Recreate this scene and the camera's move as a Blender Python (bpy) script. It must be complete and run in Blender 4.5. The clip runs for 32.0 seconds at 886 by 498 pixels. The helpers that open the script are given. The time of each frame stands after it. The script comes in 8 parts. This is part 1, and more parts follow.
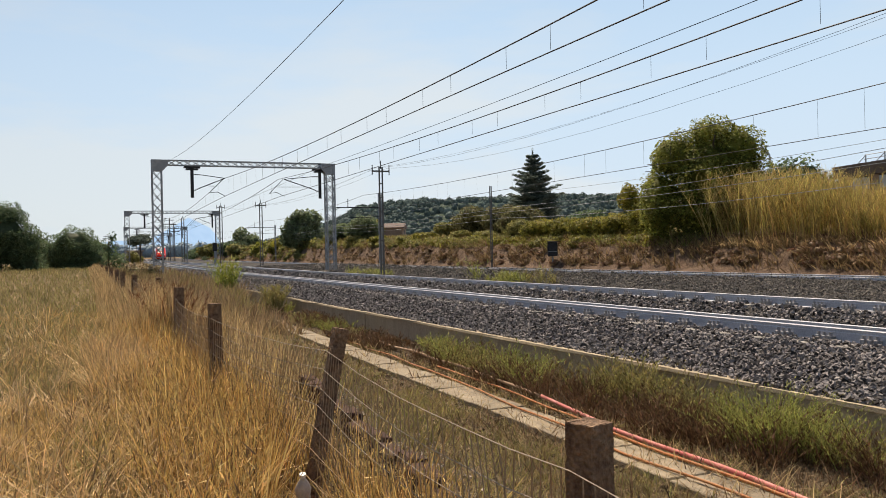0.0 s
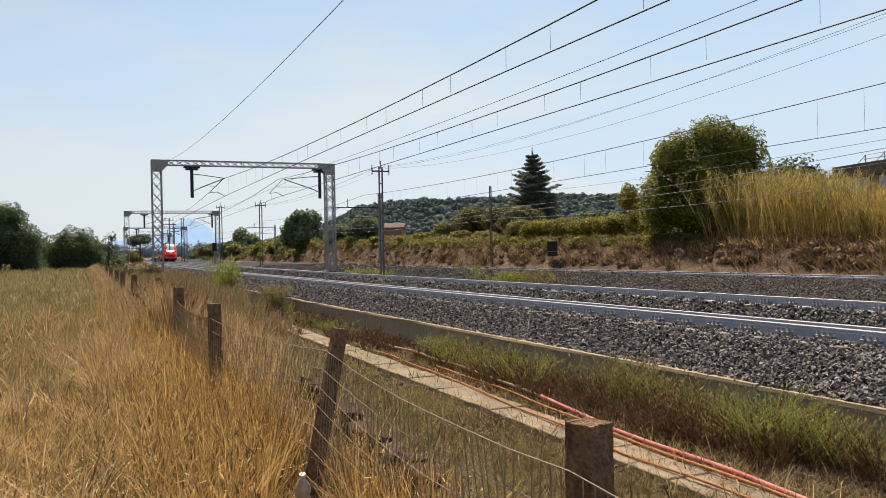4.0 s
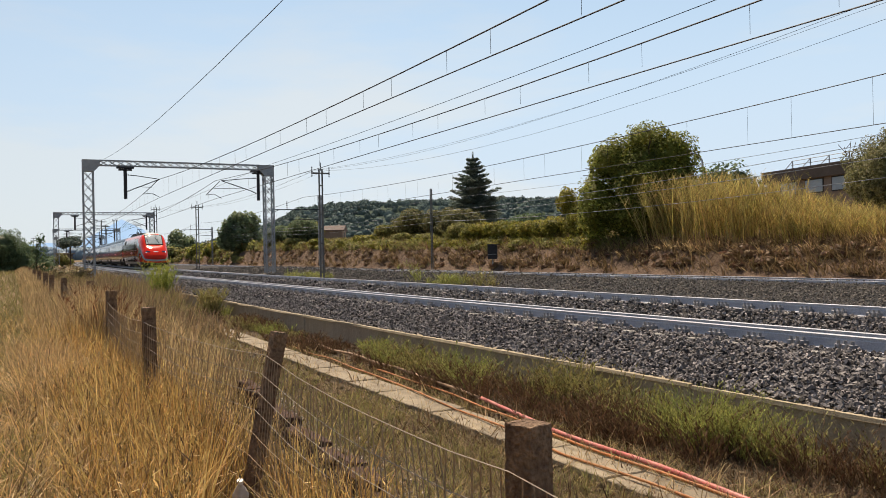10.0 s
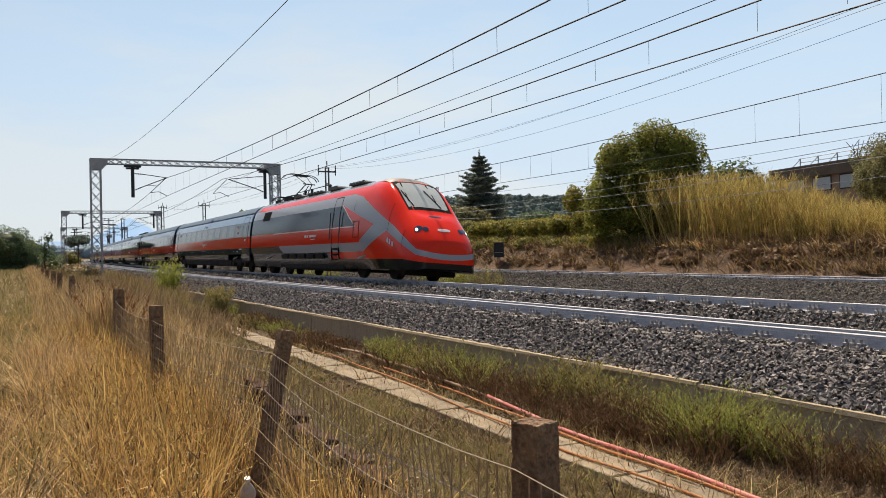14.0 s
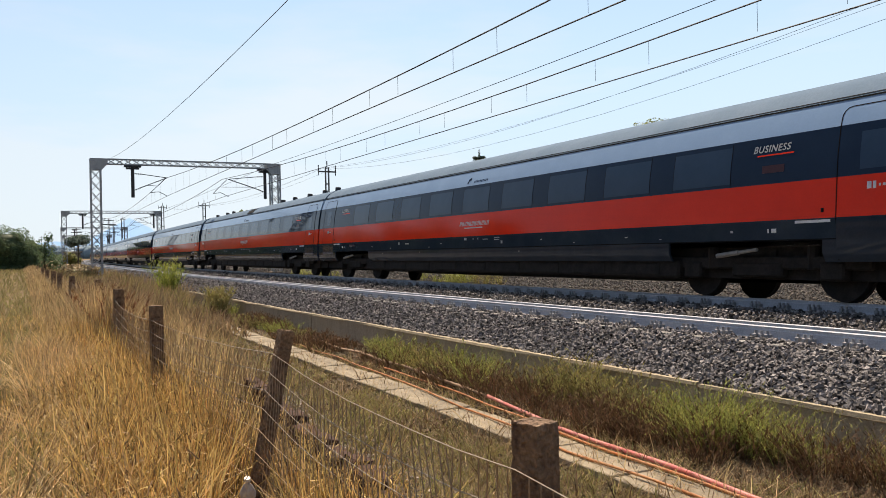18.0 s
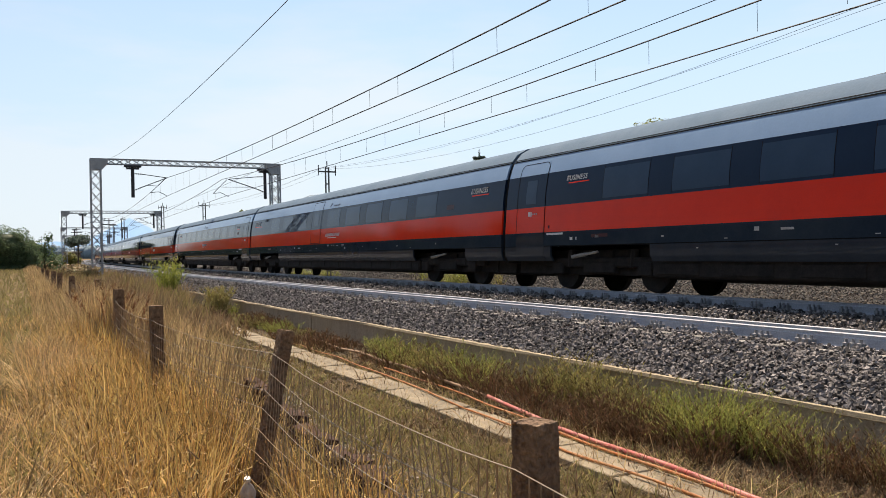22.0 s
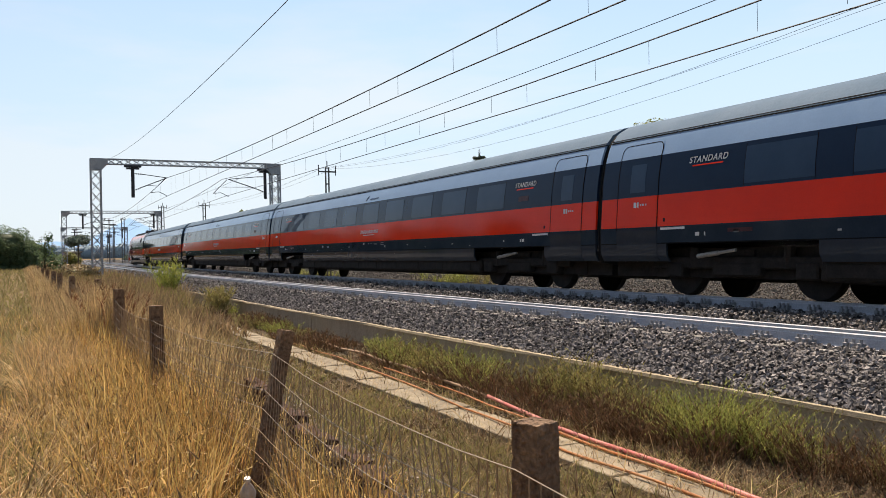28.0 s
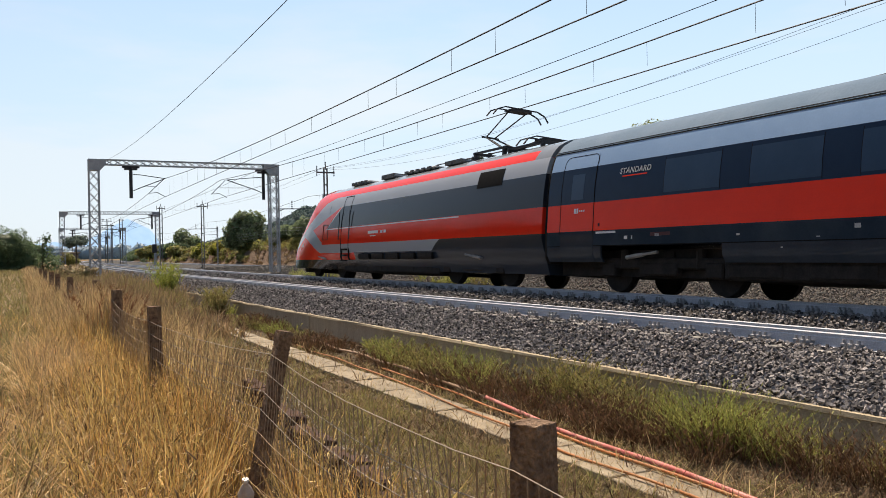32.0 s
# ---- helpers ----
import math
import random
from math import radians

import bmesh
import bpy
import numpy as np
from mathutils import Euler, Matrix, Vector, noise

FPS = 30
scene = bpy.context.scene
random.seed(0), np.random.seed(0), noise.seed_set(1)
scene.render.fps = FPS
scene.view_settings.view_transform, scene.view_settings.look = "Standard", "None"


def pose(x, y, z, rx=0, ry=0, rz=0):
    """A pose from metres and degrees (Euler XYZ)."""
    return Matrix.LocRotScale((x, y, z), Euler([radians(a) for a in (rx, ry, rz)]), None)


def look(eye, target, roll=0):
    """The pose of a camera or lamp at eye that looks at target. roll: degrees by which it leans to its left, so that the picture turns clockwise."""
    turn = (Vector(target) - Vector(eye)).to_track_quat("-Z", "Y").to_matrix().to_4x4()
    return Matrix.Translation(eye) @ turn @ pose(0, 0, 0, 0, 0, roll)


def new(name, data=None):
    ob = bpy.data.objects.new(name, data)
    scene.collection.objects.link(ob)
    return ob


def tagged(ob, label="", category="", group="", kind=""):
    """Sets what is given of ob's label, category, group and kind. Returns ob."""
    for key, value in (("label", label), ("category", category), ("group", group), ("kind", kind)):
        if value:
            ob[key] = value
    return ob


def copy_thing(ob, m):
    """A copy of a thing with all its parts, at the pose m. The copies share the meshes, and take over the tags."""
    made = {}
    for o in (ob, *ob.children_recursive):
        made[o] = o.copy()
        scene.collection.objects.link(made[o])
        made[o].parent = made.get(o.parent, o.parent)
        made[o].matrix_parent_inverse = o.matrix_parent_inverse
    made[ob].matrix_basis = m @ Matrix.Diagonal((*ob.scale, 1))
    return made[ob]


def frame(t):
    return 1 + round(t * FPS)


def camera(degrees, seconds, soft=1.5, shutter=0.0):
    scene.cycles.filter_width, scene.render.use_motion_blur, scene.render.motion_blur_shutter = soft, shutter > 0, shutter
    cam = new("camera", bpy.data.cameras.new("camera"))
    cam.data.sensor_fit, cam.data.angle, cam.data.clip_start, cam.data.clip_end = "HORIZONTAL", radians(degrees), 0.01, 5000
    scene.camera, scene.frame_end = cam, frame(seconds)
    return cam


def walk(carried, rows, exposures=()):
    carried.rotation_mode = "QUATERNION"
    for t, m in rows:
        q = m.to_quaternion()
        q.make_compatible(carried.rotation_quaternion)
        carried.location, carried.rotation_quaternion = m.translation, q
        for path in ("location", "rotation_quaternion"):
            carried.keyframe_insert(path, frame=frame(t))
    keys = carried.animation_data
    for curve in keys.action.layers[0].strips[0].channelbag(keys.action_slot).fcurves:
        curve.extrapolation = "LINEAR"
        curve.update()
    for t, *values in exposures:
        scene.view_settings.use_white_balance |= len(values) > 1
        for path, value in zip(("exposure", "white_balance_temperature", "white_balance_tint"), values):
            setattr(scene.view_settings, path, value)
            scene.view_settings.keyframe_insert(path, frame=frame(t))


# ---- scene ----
EYE = (0.0, 0.0, 1.034)


def aim(yaw, pitch, roll):
    """Camera pose: yaw to the right of +Y, pitch up, roll, in degrees."""
    a, b = radians(yaw), radians(pitch)
    way = Vector((math.sin(a) * math.cos(b), math.cos(a) * math.cos(b), math.sin(b)))
    return look(EYE, Vector(EYE) + way * 10, roll)


cam = camera(57.61, 32.0, soft=0.65)
walk(cam, [(t, aim(*a)) for t, *a in (
    (0.0, 24.772, 0.137, -1.204), (1.5, 24.772, 0.137, -1.204), (3.5, 24.772, 0.137, -1.202), (4.3, 24.83, 0.145, -1.2),
    (5.0, 25.75, 0.20, -1.18), (5.5, 26.816, 0.244, -1.17), (6.0, 28.008, 0.252, -1.18), (6.5, 28.288, 0.254, -1.18),
    (7.0, 28.541, 0.253, -1.18), (7.5, 28.673, 0.253, -1.18), (8.0, 28.739, 0.247, -1.17), (8.5, 28.869, 0.243, -1.16),
    (9.0, 28.984, 0.241, -1.17), (9.5, 29.022, 0.245, -1.18), (10.0, 29.004, 0.245, -1.17), (10.5, 28.919, 0.238, -1.18),
    (11.0, 28.851, 0.205, -1.19), (11.5, 28.776, 0.188, -1.18), (12.0, 28.700, 0.165, -1.18), (12.5, 28.621, 0.138, -1.20),
    (13.0, 28.546, 0.131, -1.20), (14.0, 28.542, 0.129, -1.20), (16.5, 28.542, 0.131, -1.205), (20.0, 28.541, 0.131, -1.205),
    (25.5, 28.537, 0.131, -1.202), (30.0, 28.532, 0.132, -1.207), (31.6, 28.518, 0.134, -1.21), (32.0, 28.658, 0.191, -1.18))],
     exposures=[(0.0, 0.42, 6900, 14), (14.1, 0.42, 6900, 14), (15.8, 0.61, 6740, 13.5), (32.0, 0.61, 6740, 13.5)])

# ---- light ----
SUN_EL, SUN_AZ = 57.0, 10.0      # azimuth from +Y towards +X
world = bpy.data.worlds.new("sky")
scene.world = world
world.use_nodes = True
wt = world.node_tree
bg = wt.nodes["Background"]
sky = wt.nodes.new("ShaderNodeTexSky")
sky.sky_type = "NISHITA"
sky.sun_disc = False
sky.sun_elevation, sky.sun_rotation = radians(SUN_EL), radians(SUN_AZ)
sky.air_density, sky.dust_density, sky.ozone_density = 1.0, 0.6, 1.5
# thin summer haze that pales the sky towards the horizon, and faint high cloud
geo = wt.nodes.new("ShaderNodeTexCoord")
sepw = wt.nodes.new("ShaderNodeSeparateXYZ")
wt.links.new(geo.outputs["Generated"], sepw.inputs[0])
hz = wt.nodes.new("ShaderNodeMapRange")
hz.interpolation_type = "SMOOTHSTEP"
hz.inputs["From Min"].default_value, hz.inputs["From Max"].default_value = 0.12, 0.80
hz.inputs["To Min"].default_value, hz.inputs["To Max"].default_value = 0.97, 0.06
wt.links.new(sepw.outputs["Z"], hz.inputs["Value"])
cmap = wt.nodes.new("ShaderNodeMapping")
cmap.inputs["Scale"].default_value = (1.2, 0.7, 5.0)
wt.links.new(geo.outputs["Generated"], cmap.inputs[0])
cl = wt.nodes.new("ShaderNodeTexNoise")
cl.inputs["Scale"].default_value, cl.inputs["Detail"].default_value, cl.inputs["Roughness"].default_value = 1.6, 7, 0.55
wt.links.new(cmap.outputs[0], cl.inputs["Vector"])
clr = wt.nodes.new("ShaderNodeMapRange")
clr.inputs["From Min"].default_value, clr.inputs["From Max"].default_value = 0.45, 0.75
clr.inputs["To Max"].default_value = 0.45
wt.links.new(cl.outputs["Fac"], clr.inputs["Value"])
both = wt.nodes.new("ShaderNodeMath")
both.operation = "MAXIMUM"
# the haze glows on the sun's side and thins out opposite
sd = wt.nodes.new("ShaderNodeVectorMath")
sd.operation = "DOT_PRODUCT"
sd.inputs[1].default_value = (math.sin(radians(SUN_AZ + 40)), math.cos(radians(SUN_AZ + 40)), 0)
wt.links.new(geo.outputs["Generated"], sd.inputs[0])
sf = wt.nodes.new("ShaderNodeMapRange")
sf.interpolation_type = "SMOOTHSTEP"
sf.inputs["From Min"].default_value, sf.inputs["From Max"].default_value = -0.5, 0.97
sf.inputs["To Min"].default_value, sf.inputs["To Max"].default_value = 0.12, 1.0
wt.links.new(sd.outputs["Value"], sf.inputs["Value"])
hs = wt.nodes.new("ShaderNodeMath")
hs.operation = "MULTIPLY"
wt.links.new(hz.outputs["Result"], hs.inputs[0]), wt.links.new(sf.outputs["Result"], hs.inputs[1])
wt.links.new(hs.outputs[0], both.inputs[0]), wt.links.new(clr.outputs["Result"], both.inputs[1])
pale = wt.nodes.new("ShaderNodeMix")
pale.data_type = "RGBA"
tone = wt.nodes.new("ShaderNodeMix")
tone.data_type = "RGBA"
tone.inputs[6].default_value, tone.inputs[7].default_value = (4.25, 6.1, 8.0, 1), (5.55, 6.5, 7.15, 1)
low = wt.nodes.new("ShaderNodeMapRange")
low.inputs["From Min"].default_value, low.inputs["From Max"].default_value = 0.0, 0.30
low.inputs["To Min"].default_value, low.inputs["To Max"].default_value = 0.75, 0.05
wt.links.new(sepw.outputs["Z"], low.inputs["Value"])
veil = wt.nodes.new("ShaderNodeMath")
veil.operation, veil.use_clamp = "MULTIPLY_ADD", True
veil.inputs[1].default_value = 2.8
wt.links.new(clr.outputs["Result"], veil.inputs[0]), wt.links.new(low.outputs["Result"], veil.inputs[2])
wt.links.new(veil.outputs[0], tone.inputs[0])
wt.links.new(tone.outputs[2], pale.inputs[7])
dim = wt.nodes.new("ShaderNodeVectorMath")
dim.operation = "SCALE"
dim.inputs["Scale"].default_value = 0.62
wt.links.new(sky.outputs[0], dim.inputs[0])
wt.links.new(both.outputs[0], pale.inputs[0]), wt.links.new(dim.outputs[0], pale.inputs[6])
wt.links.new(pale.outputs[2], bg.inputs[0])
bg.inputs[1].default_value = 0.096
sun = new("sun", bpy.data.lights.new("sun", "SUN"))
sun.data.energy, sun.data.angle, sun.data.color = 4.95, radians(0.53), (1.0, 0.875, 0.70)
e, a = radians(SUN_EL), radians(SUN_AZ)
sun.matrix_basis = look((0, 0, 60), Vector((0, 0, 60)) - Vector((math.cos(e) * math.sin(a), math.cos(e) * math.cos(a), math.sin(e))))

# ---- plan ----
KAP, YB = 0.00043, 125.0         # the line bends gently, then runs straight
KAP_FAR, YB_FAR = 0.00024, 190.0  # and bends again far off
CANT = 5.05


def bend(y):
    return KAP * y * y / 2 if y < YB else KAP * YB * YB / 2 + KAP * YB * (y - YB) + KAP_FAR * max(y - YB_FAR, 0) ** 2 / 2


def turn(y):
    return KAP * min(y, YB) + KAP_FAR * max(y - YB_FAR, 0)


def cant_at(y):
    """The tilt of the two near tracks, run out before the straight."""
    u = min(max((y - 42) / 60, 0), 1)
    return CANT * (1 - 0.9 * u * u * (3 - 2 * u))


T1, T2, T3 = 8.85, 12.75, 24.3   # track axes at Y = 0


# ---- helpers of this place ----
def thing(name, label, category, group="", kind="", at=None):
    ob = new(name)
    if at is not None:
        ob.matrix_basis = at
    return tagged(ob, label, category, group, kind)


def mesh_of(bm, name, smooth=False):
    me = bpy.data.meshes.new(name)
    bm.to_mesh(me)
    bm.free()
    if smooth:
        me.shade_smooth()
    return me


def part(name, bm, material, parent, label="", smooth=False):
    """One mesh object under a thing or a part."""
    me = bm if isinstance(bm, bpy.types.Mesh) else mesh_of(bm, name, smooth)
    if material and not me.materials:
        for m in material if isinstance(material, (list, tuple)) else (material,):
            me.materials.append(m)
    ob = new(name, me)
    ob.parent = parent
    return tagged(ob, label)


def box(bm, x0, y0, z0, x1, y1, z1, bev=0.0):
    m = Matrix.LocRotScale(((x0 + x1) / 2, (y0 + y1) / 2, (z0 + z1) / 2), None, (abs(x1 - x0), abs(y1 - y0), abs(z1 - z0)))
    vs = bmesh.ops.create_cube(bm, size=1, matrix=m)["verts"]
    if bev:
        es = list({ed for v in vs for ed in v.link_edges})
        bmesh.ops.bevel(bm, geom=es, offset=bev, segments=1, affect="EDGES")
    return bm


def sweep(bm, profile, path, closed=True, frame_up=(0, 0, 1), cap=True, mat=0):
    """A profile of (side, up) points carried along a path."""
    rows_, up = [], Vector(frame_up)
    for i, p in enumerate(path):
        p = Vector(p)
        d = (Vector(path[min(i + 1, len(path) - 1)]) - Vector(path[max(i - 1, 0)])).normalized()
        side = d.cross(up).normalized()
        u2 = side.cross(d)
        rows_.append([bm.verts.new(p + side * s + u2 * z) for s, z in profile])
    n = len(profile)
    for r0, r1 in zip(rows_, rows_[1:]):
        for j in range(n if closed else n - 1):
            f = bm.faces.new((r0[j], r0[(j + 1) % n], r1[(j + 1) % n], r1[j]))
            f.material_index = mat
    if closed and cap and n > 2:
        bm.faces.new(list(reversed(rows_[0])))
        bm.faces.new(rows_[-1])
    return bm


def tube(bm, path, r, n=6):
    up = (0, 0, 1)
    d = Vector(path[-1]) - Vector(path[0])
    if abs(d.normalized().z) > 0.95:
        up = (0, 1, 0)
    return sweep(bm, [(r * math.cos(6.28319 * k / n), r * math.sin(6.28319 * k / n)) for k in range(n)], path, frame_up=up)


def bar(bm, p, q, w, h=None, up=(0, 0, 1)):
    h = w if h is None else h
    if abs((Vector(q) - Vector(p)).normalized().dot(Vector(up))) > 0.95:
        up = (0, 1, 0)
    return sweep(bm, [(-w / 2, -h / 2), (w / 2, -h / 2), (w / 2, h / 2), (-w / 2, h / 2)], [p, q], frame_up=up)


def line(x0, z, ya, yb, step=6.0):
    """Points beside the curved line at lateral x0."""
    n = max(1, int(abs(yb - ya) / step))
    return [(x0 + bend(ya + (yb - ya) * i / n), ya + (yb - ya) * i / n, z) for i in range(n + 1)]


def material(name, c1, c2=None, rough=0.7, metal=0.0, scale=8.0, fine=90.0, bump=0.2, depth=0.01, c3=None, coat=0.0, spec=0.22, obj=0.0, grain=0.55):
    """Two colours mixed by coarse noise, fine grain in value and relief."""
    m = bpy.data.materials.new(name)
    m.use_nodes = True
    t = m.node_tree
    N, L = t.nodes, t.links
    b = N["Principled BSDF"]
    co = N.new("ShaderNodeTexCoord").outputs["Object"] if not obj else N.new("ShaderNodeNewGeometry").outputs["Position"]
    n1 = N.new("ShaderNodeTexNoise")
    n1.inputs["Scale"].default_value, n1.inputs["Detail"].default_value, n1.inputs["Roughness"].default_value = scale, 6, 0.65
    n2 = N.new("ShaderNodeTexNoise")
    n2.inputs["Scale"].default_value, n2.inputs["Detail"].default_value = fine, 4
    L.new(co, n1.inputs["Vector"]), L.new(co, n2.inputs["Vector"])
    r = N.new("ShaderNodeValToRGB")
    r.color_ramp.elements[0].position, r.color_ramp.elements[1].position = 0.35, 0.65
    r.color_ramp.elements[0].color, r.color_ramp.elements[1].color = (*c1, 1), (*(c2 or c1), 1)
    if c3:
        el = r.color_ramp.elements.new(0.78)
        el.color = (*c3, 1)
    L.new(n1.outputs["Fac"], r.inputs["Fac"])
    mx = N.new("ShaderNodeMix")
    mx.data_type, mx.blend_type = "RGBA", "MULTIPLY"
    mx.inputs[0].default_value = grain
    g = N.new("ShaderNodeMapRange")
    g.inputs["From Min"].default_value, g.inputs["From Max"].default_value = 0.25, 0.75
    g.inputs["To Min"].default_value, g.inputs["To Max"].default_value = 0.55, 1.35
    L.new(n2.outputs["Fac"], g.inputs["Value"])
    L.new(r.outputs["Color"], mx.inputs[6]), L.new(g.outputs["Result"], mx.inputs[7])
    L.new(mx.outputs[2], b.inputs["Base Color"])
    b.inputs["Roughness"].default_value, b.inputs["Metallic"].default_value = rough, metal
    if spec is not None:
        b.inputs["Specular IOR Level"].default_value = spec
    if coat:
        b.inputs["Coat Weight"].default_value, b.inputs["Coat Roughness"].default_value = coat, 0.12
    if bump:
        bp = N.new("ShaderNodeBump")
        bp.inputs["Strength"].default_value, bp.inputs["Distance"].default_value = bump, depth
        L.new(n2.outputs["Fac"], bp.inputs["Height"])
        L.new(bp.outputs["Normal"], b.inputs["Normal"])
    return m


def tint(m, lo=0.7, hi=1.3, hue=0.0, island=False):
    """Vary a material from piece to piece."""
    t = m.node_tree
    b = t.nodes["Principled BSDF"]
    src = b.inputs["Base Color"].links[0].from_socket
    if island:
        rnd = t.nodes.new("ShaderNodeNewGeometry").outputs["Random Per Island"]
    else:
        rnd = t.nodes.new("ShaderNodeObjectInfo").outputs["Random"]
    h = t.nodes.new("ShaderNodeHueSaturation")
    mr = t.nodes.new("ShaderNodeMapRange")
    mr.inputs["To Min"].default_value, mr.inputs["To Max"].default_value = lo, hi
    t.links.new(rnd, mr.inputs["Value"])
    t.links.new(mr.outputs["Result"], h.inputs["Value"])
    if hue:
        wn = t.nodes.new("ShaderNodeTexWhiteNoise")
        wn.noise_dimensions = "1D"
        t.links.new(rnd, wn.inputs["W"])
        m2 = t.nodes.new("ShaderNodeMapRange")
        m2.inputs["To Min"].default_value, m2.inputs["To Max"].default_value = 0.5 - hue, 0.5 + hue
        t.links.new(wn.outputs["Value"], m2.inputs["Value"])
        t.links.new(m2.outputs["Result"], h.inputs["Hue"])
    t.links.new(src, h.inputs["Color"])
    t.links.new(h.outputs["Color"], b.inputs["Base Color"])
    return m


def leafy(m, amount=0.35):
    """Let some light through thin leaves and blades."""
    t = m.node_tree
    b = t.nodes["Principled BSDF"]
    tr = t.nodes.new("ShaderNodeBsdfTranslucent")
    t.links.new(b.inputs["Base Color"].links[0].from_socket, tr.inputs["Color"])
    ms = t.nodes.new("ShaderNodeMixShader")
    ms.inputs[0].default_value = amount
    out = t.nodes["Material Output"]
    t.links.new(b.outputs[0], ms.inputs[1]), t.links.new(tr.outputs[0], ms.inputs[2])
    t.links.new(ms.outputs[0], out.inputs["Surface"])
    return m

# ---- materials ----
M_straw = material("straw_ground", (0.22, 0.148, 0.070), (0.12, 0.084, 0.040), 0.95, scale=0.9, fine=30, bump=0.8, depth=0.03, c3=(0.33, 0.25, 0.13), obj=1)
M_dirt = material("dirt_ground", (0.062, 0.046, 0.029), (0.125, 0.092, 0.054), 0.95, scale=3.0, fine=40, bump=0.8, depth=0.03, c3=(0.16, 0.12, 0.07), obj=1)
M_bank = material("bank_earth", (0.105, 0.068, 0.045), (0.21, 0.143, 0.097), 0.95, scale=2.2, fine=14, bump=1.0, depth=0.12, c3=(0.25, 0.18, 0.115), obj=1)
# near black, so the gaps between the stones carry painted shade
M_ballast = material("ballast_gap_shade", (0.020, 0.019, 0.018), (0.055, 0.050, 0.046), 0.9, scale=14, fine=40, bump=1.0, depth=0.05, obj=1)
M_conc = material("weathered_concrete", (0.35, 0.285, 0.20), (0.46, 0.375, 0.27), 0.9, scale=2.2, fine=40, bump=0.6, depth=0.015, c3=(0.19, 0.15, 0.105), obj=1)
stain = M_conc.node_tree.nodes.new("ShaderNodeMapping")      # rain streaks run down the concrete
stain.inputs["Scale"].default_value = (1.0, 1.0, 0.16)
first = next(q for q in M_conc.node_tree.nodes if q.bl_idname == "ShaderNodeTexNoise")
M_conc.node_tree.links.new(first.inputs["Vector"].links[0].from_socket, stain.inputs["Vector"])
M_conc.node_tree.links.new(stain.outputs["Vector"], first.inputs["Vector"])
first.inputs["Scale"].default_value = 4.0
M_lid = material("pale_concrete", (0.44, 0.37, 0.26), (0.30, 0.24, 0.16), 0.9, scale=5, fine=70, bump=0.4, depth=0.008, obj=1)
# pale blue-grey paint imitates the sky mirrored in the rail sides
M_rail_side = material("rail_side_sky_sheen", (0.42, 0.43, 0.48), (0.50, 0.51, 0.555), 0.5, metal=0.0, scale=2.5, fine=60, bump=0.1, depth=0.002, obj=1)
M_rail_top = material("polished_rail_head", (0.22, 0.215, 0.215), (0.27, 0.265, 0.26), 0.65, metal=0.0, scale=3, fine=90, bump=0.03, depth=0.001, spec=0.04)
M_steel = material("galvanised_steel", (0.30, 0.32, 0.34), (0.40, 0.42, 0.44), 0.55, metal=0.4, scale=3, fine=50, bump=0.1, depth=0.002)
M_dark = material("dark_steel", (0.035, 0.036, 0.04), (0.06, 0.06, 0.065), 0.6, metal=0.3, scale=5, fine=50, bump=0.1, depth=0.002)
M_wire = material("aged_copper_wire", (0.045, 0.046, 0.05), (0.08, 0.078, 0.078), 0.6, metal=0.2, scale=5, bump=0)

# ---- ground ----
STEP = [(-4000, -0.2), (-400, -0.3), (-60, -0.45), (-8, -0.58), (1.3, -0.62), (2.4, -0.745), (6.2, -0.775), (6.4, -0.7), (8, -0.5), (14, -0.55), (16.2, -0.40),
        (22, -0.36), (26.6, -0.36), (27.4, 0.05), (28.4, 0.75), (29.6, 1.15), (33, 1.35), (60, 1.8), (200, 3.0), (4000, 6.0)]


def ground_z(x0):
    for (xa, za), (xb, zb) in zip(STEP, STEP[1:]):
        if x0 <= xb:
            return za + (zb - za) * (x0 - xa) / (xb - xa)
    return STEP[-1][1]


def rough(x, y, s=1.0):
    return noise.noise(Vector((x * 0.5 * s, y * 0.5 * s, 3.1)))


def field_rise(x0, y):
    """The field left of the fence climbs gently away from the camera."""
    a, b = min(max((y - 11) / 50, 0), 1), min(max((1.9 - x0) / 1.3, 0), 1)
    return 0.78 * a * a * (3 - 2 * a) * b * b * (3 - 2 * b)


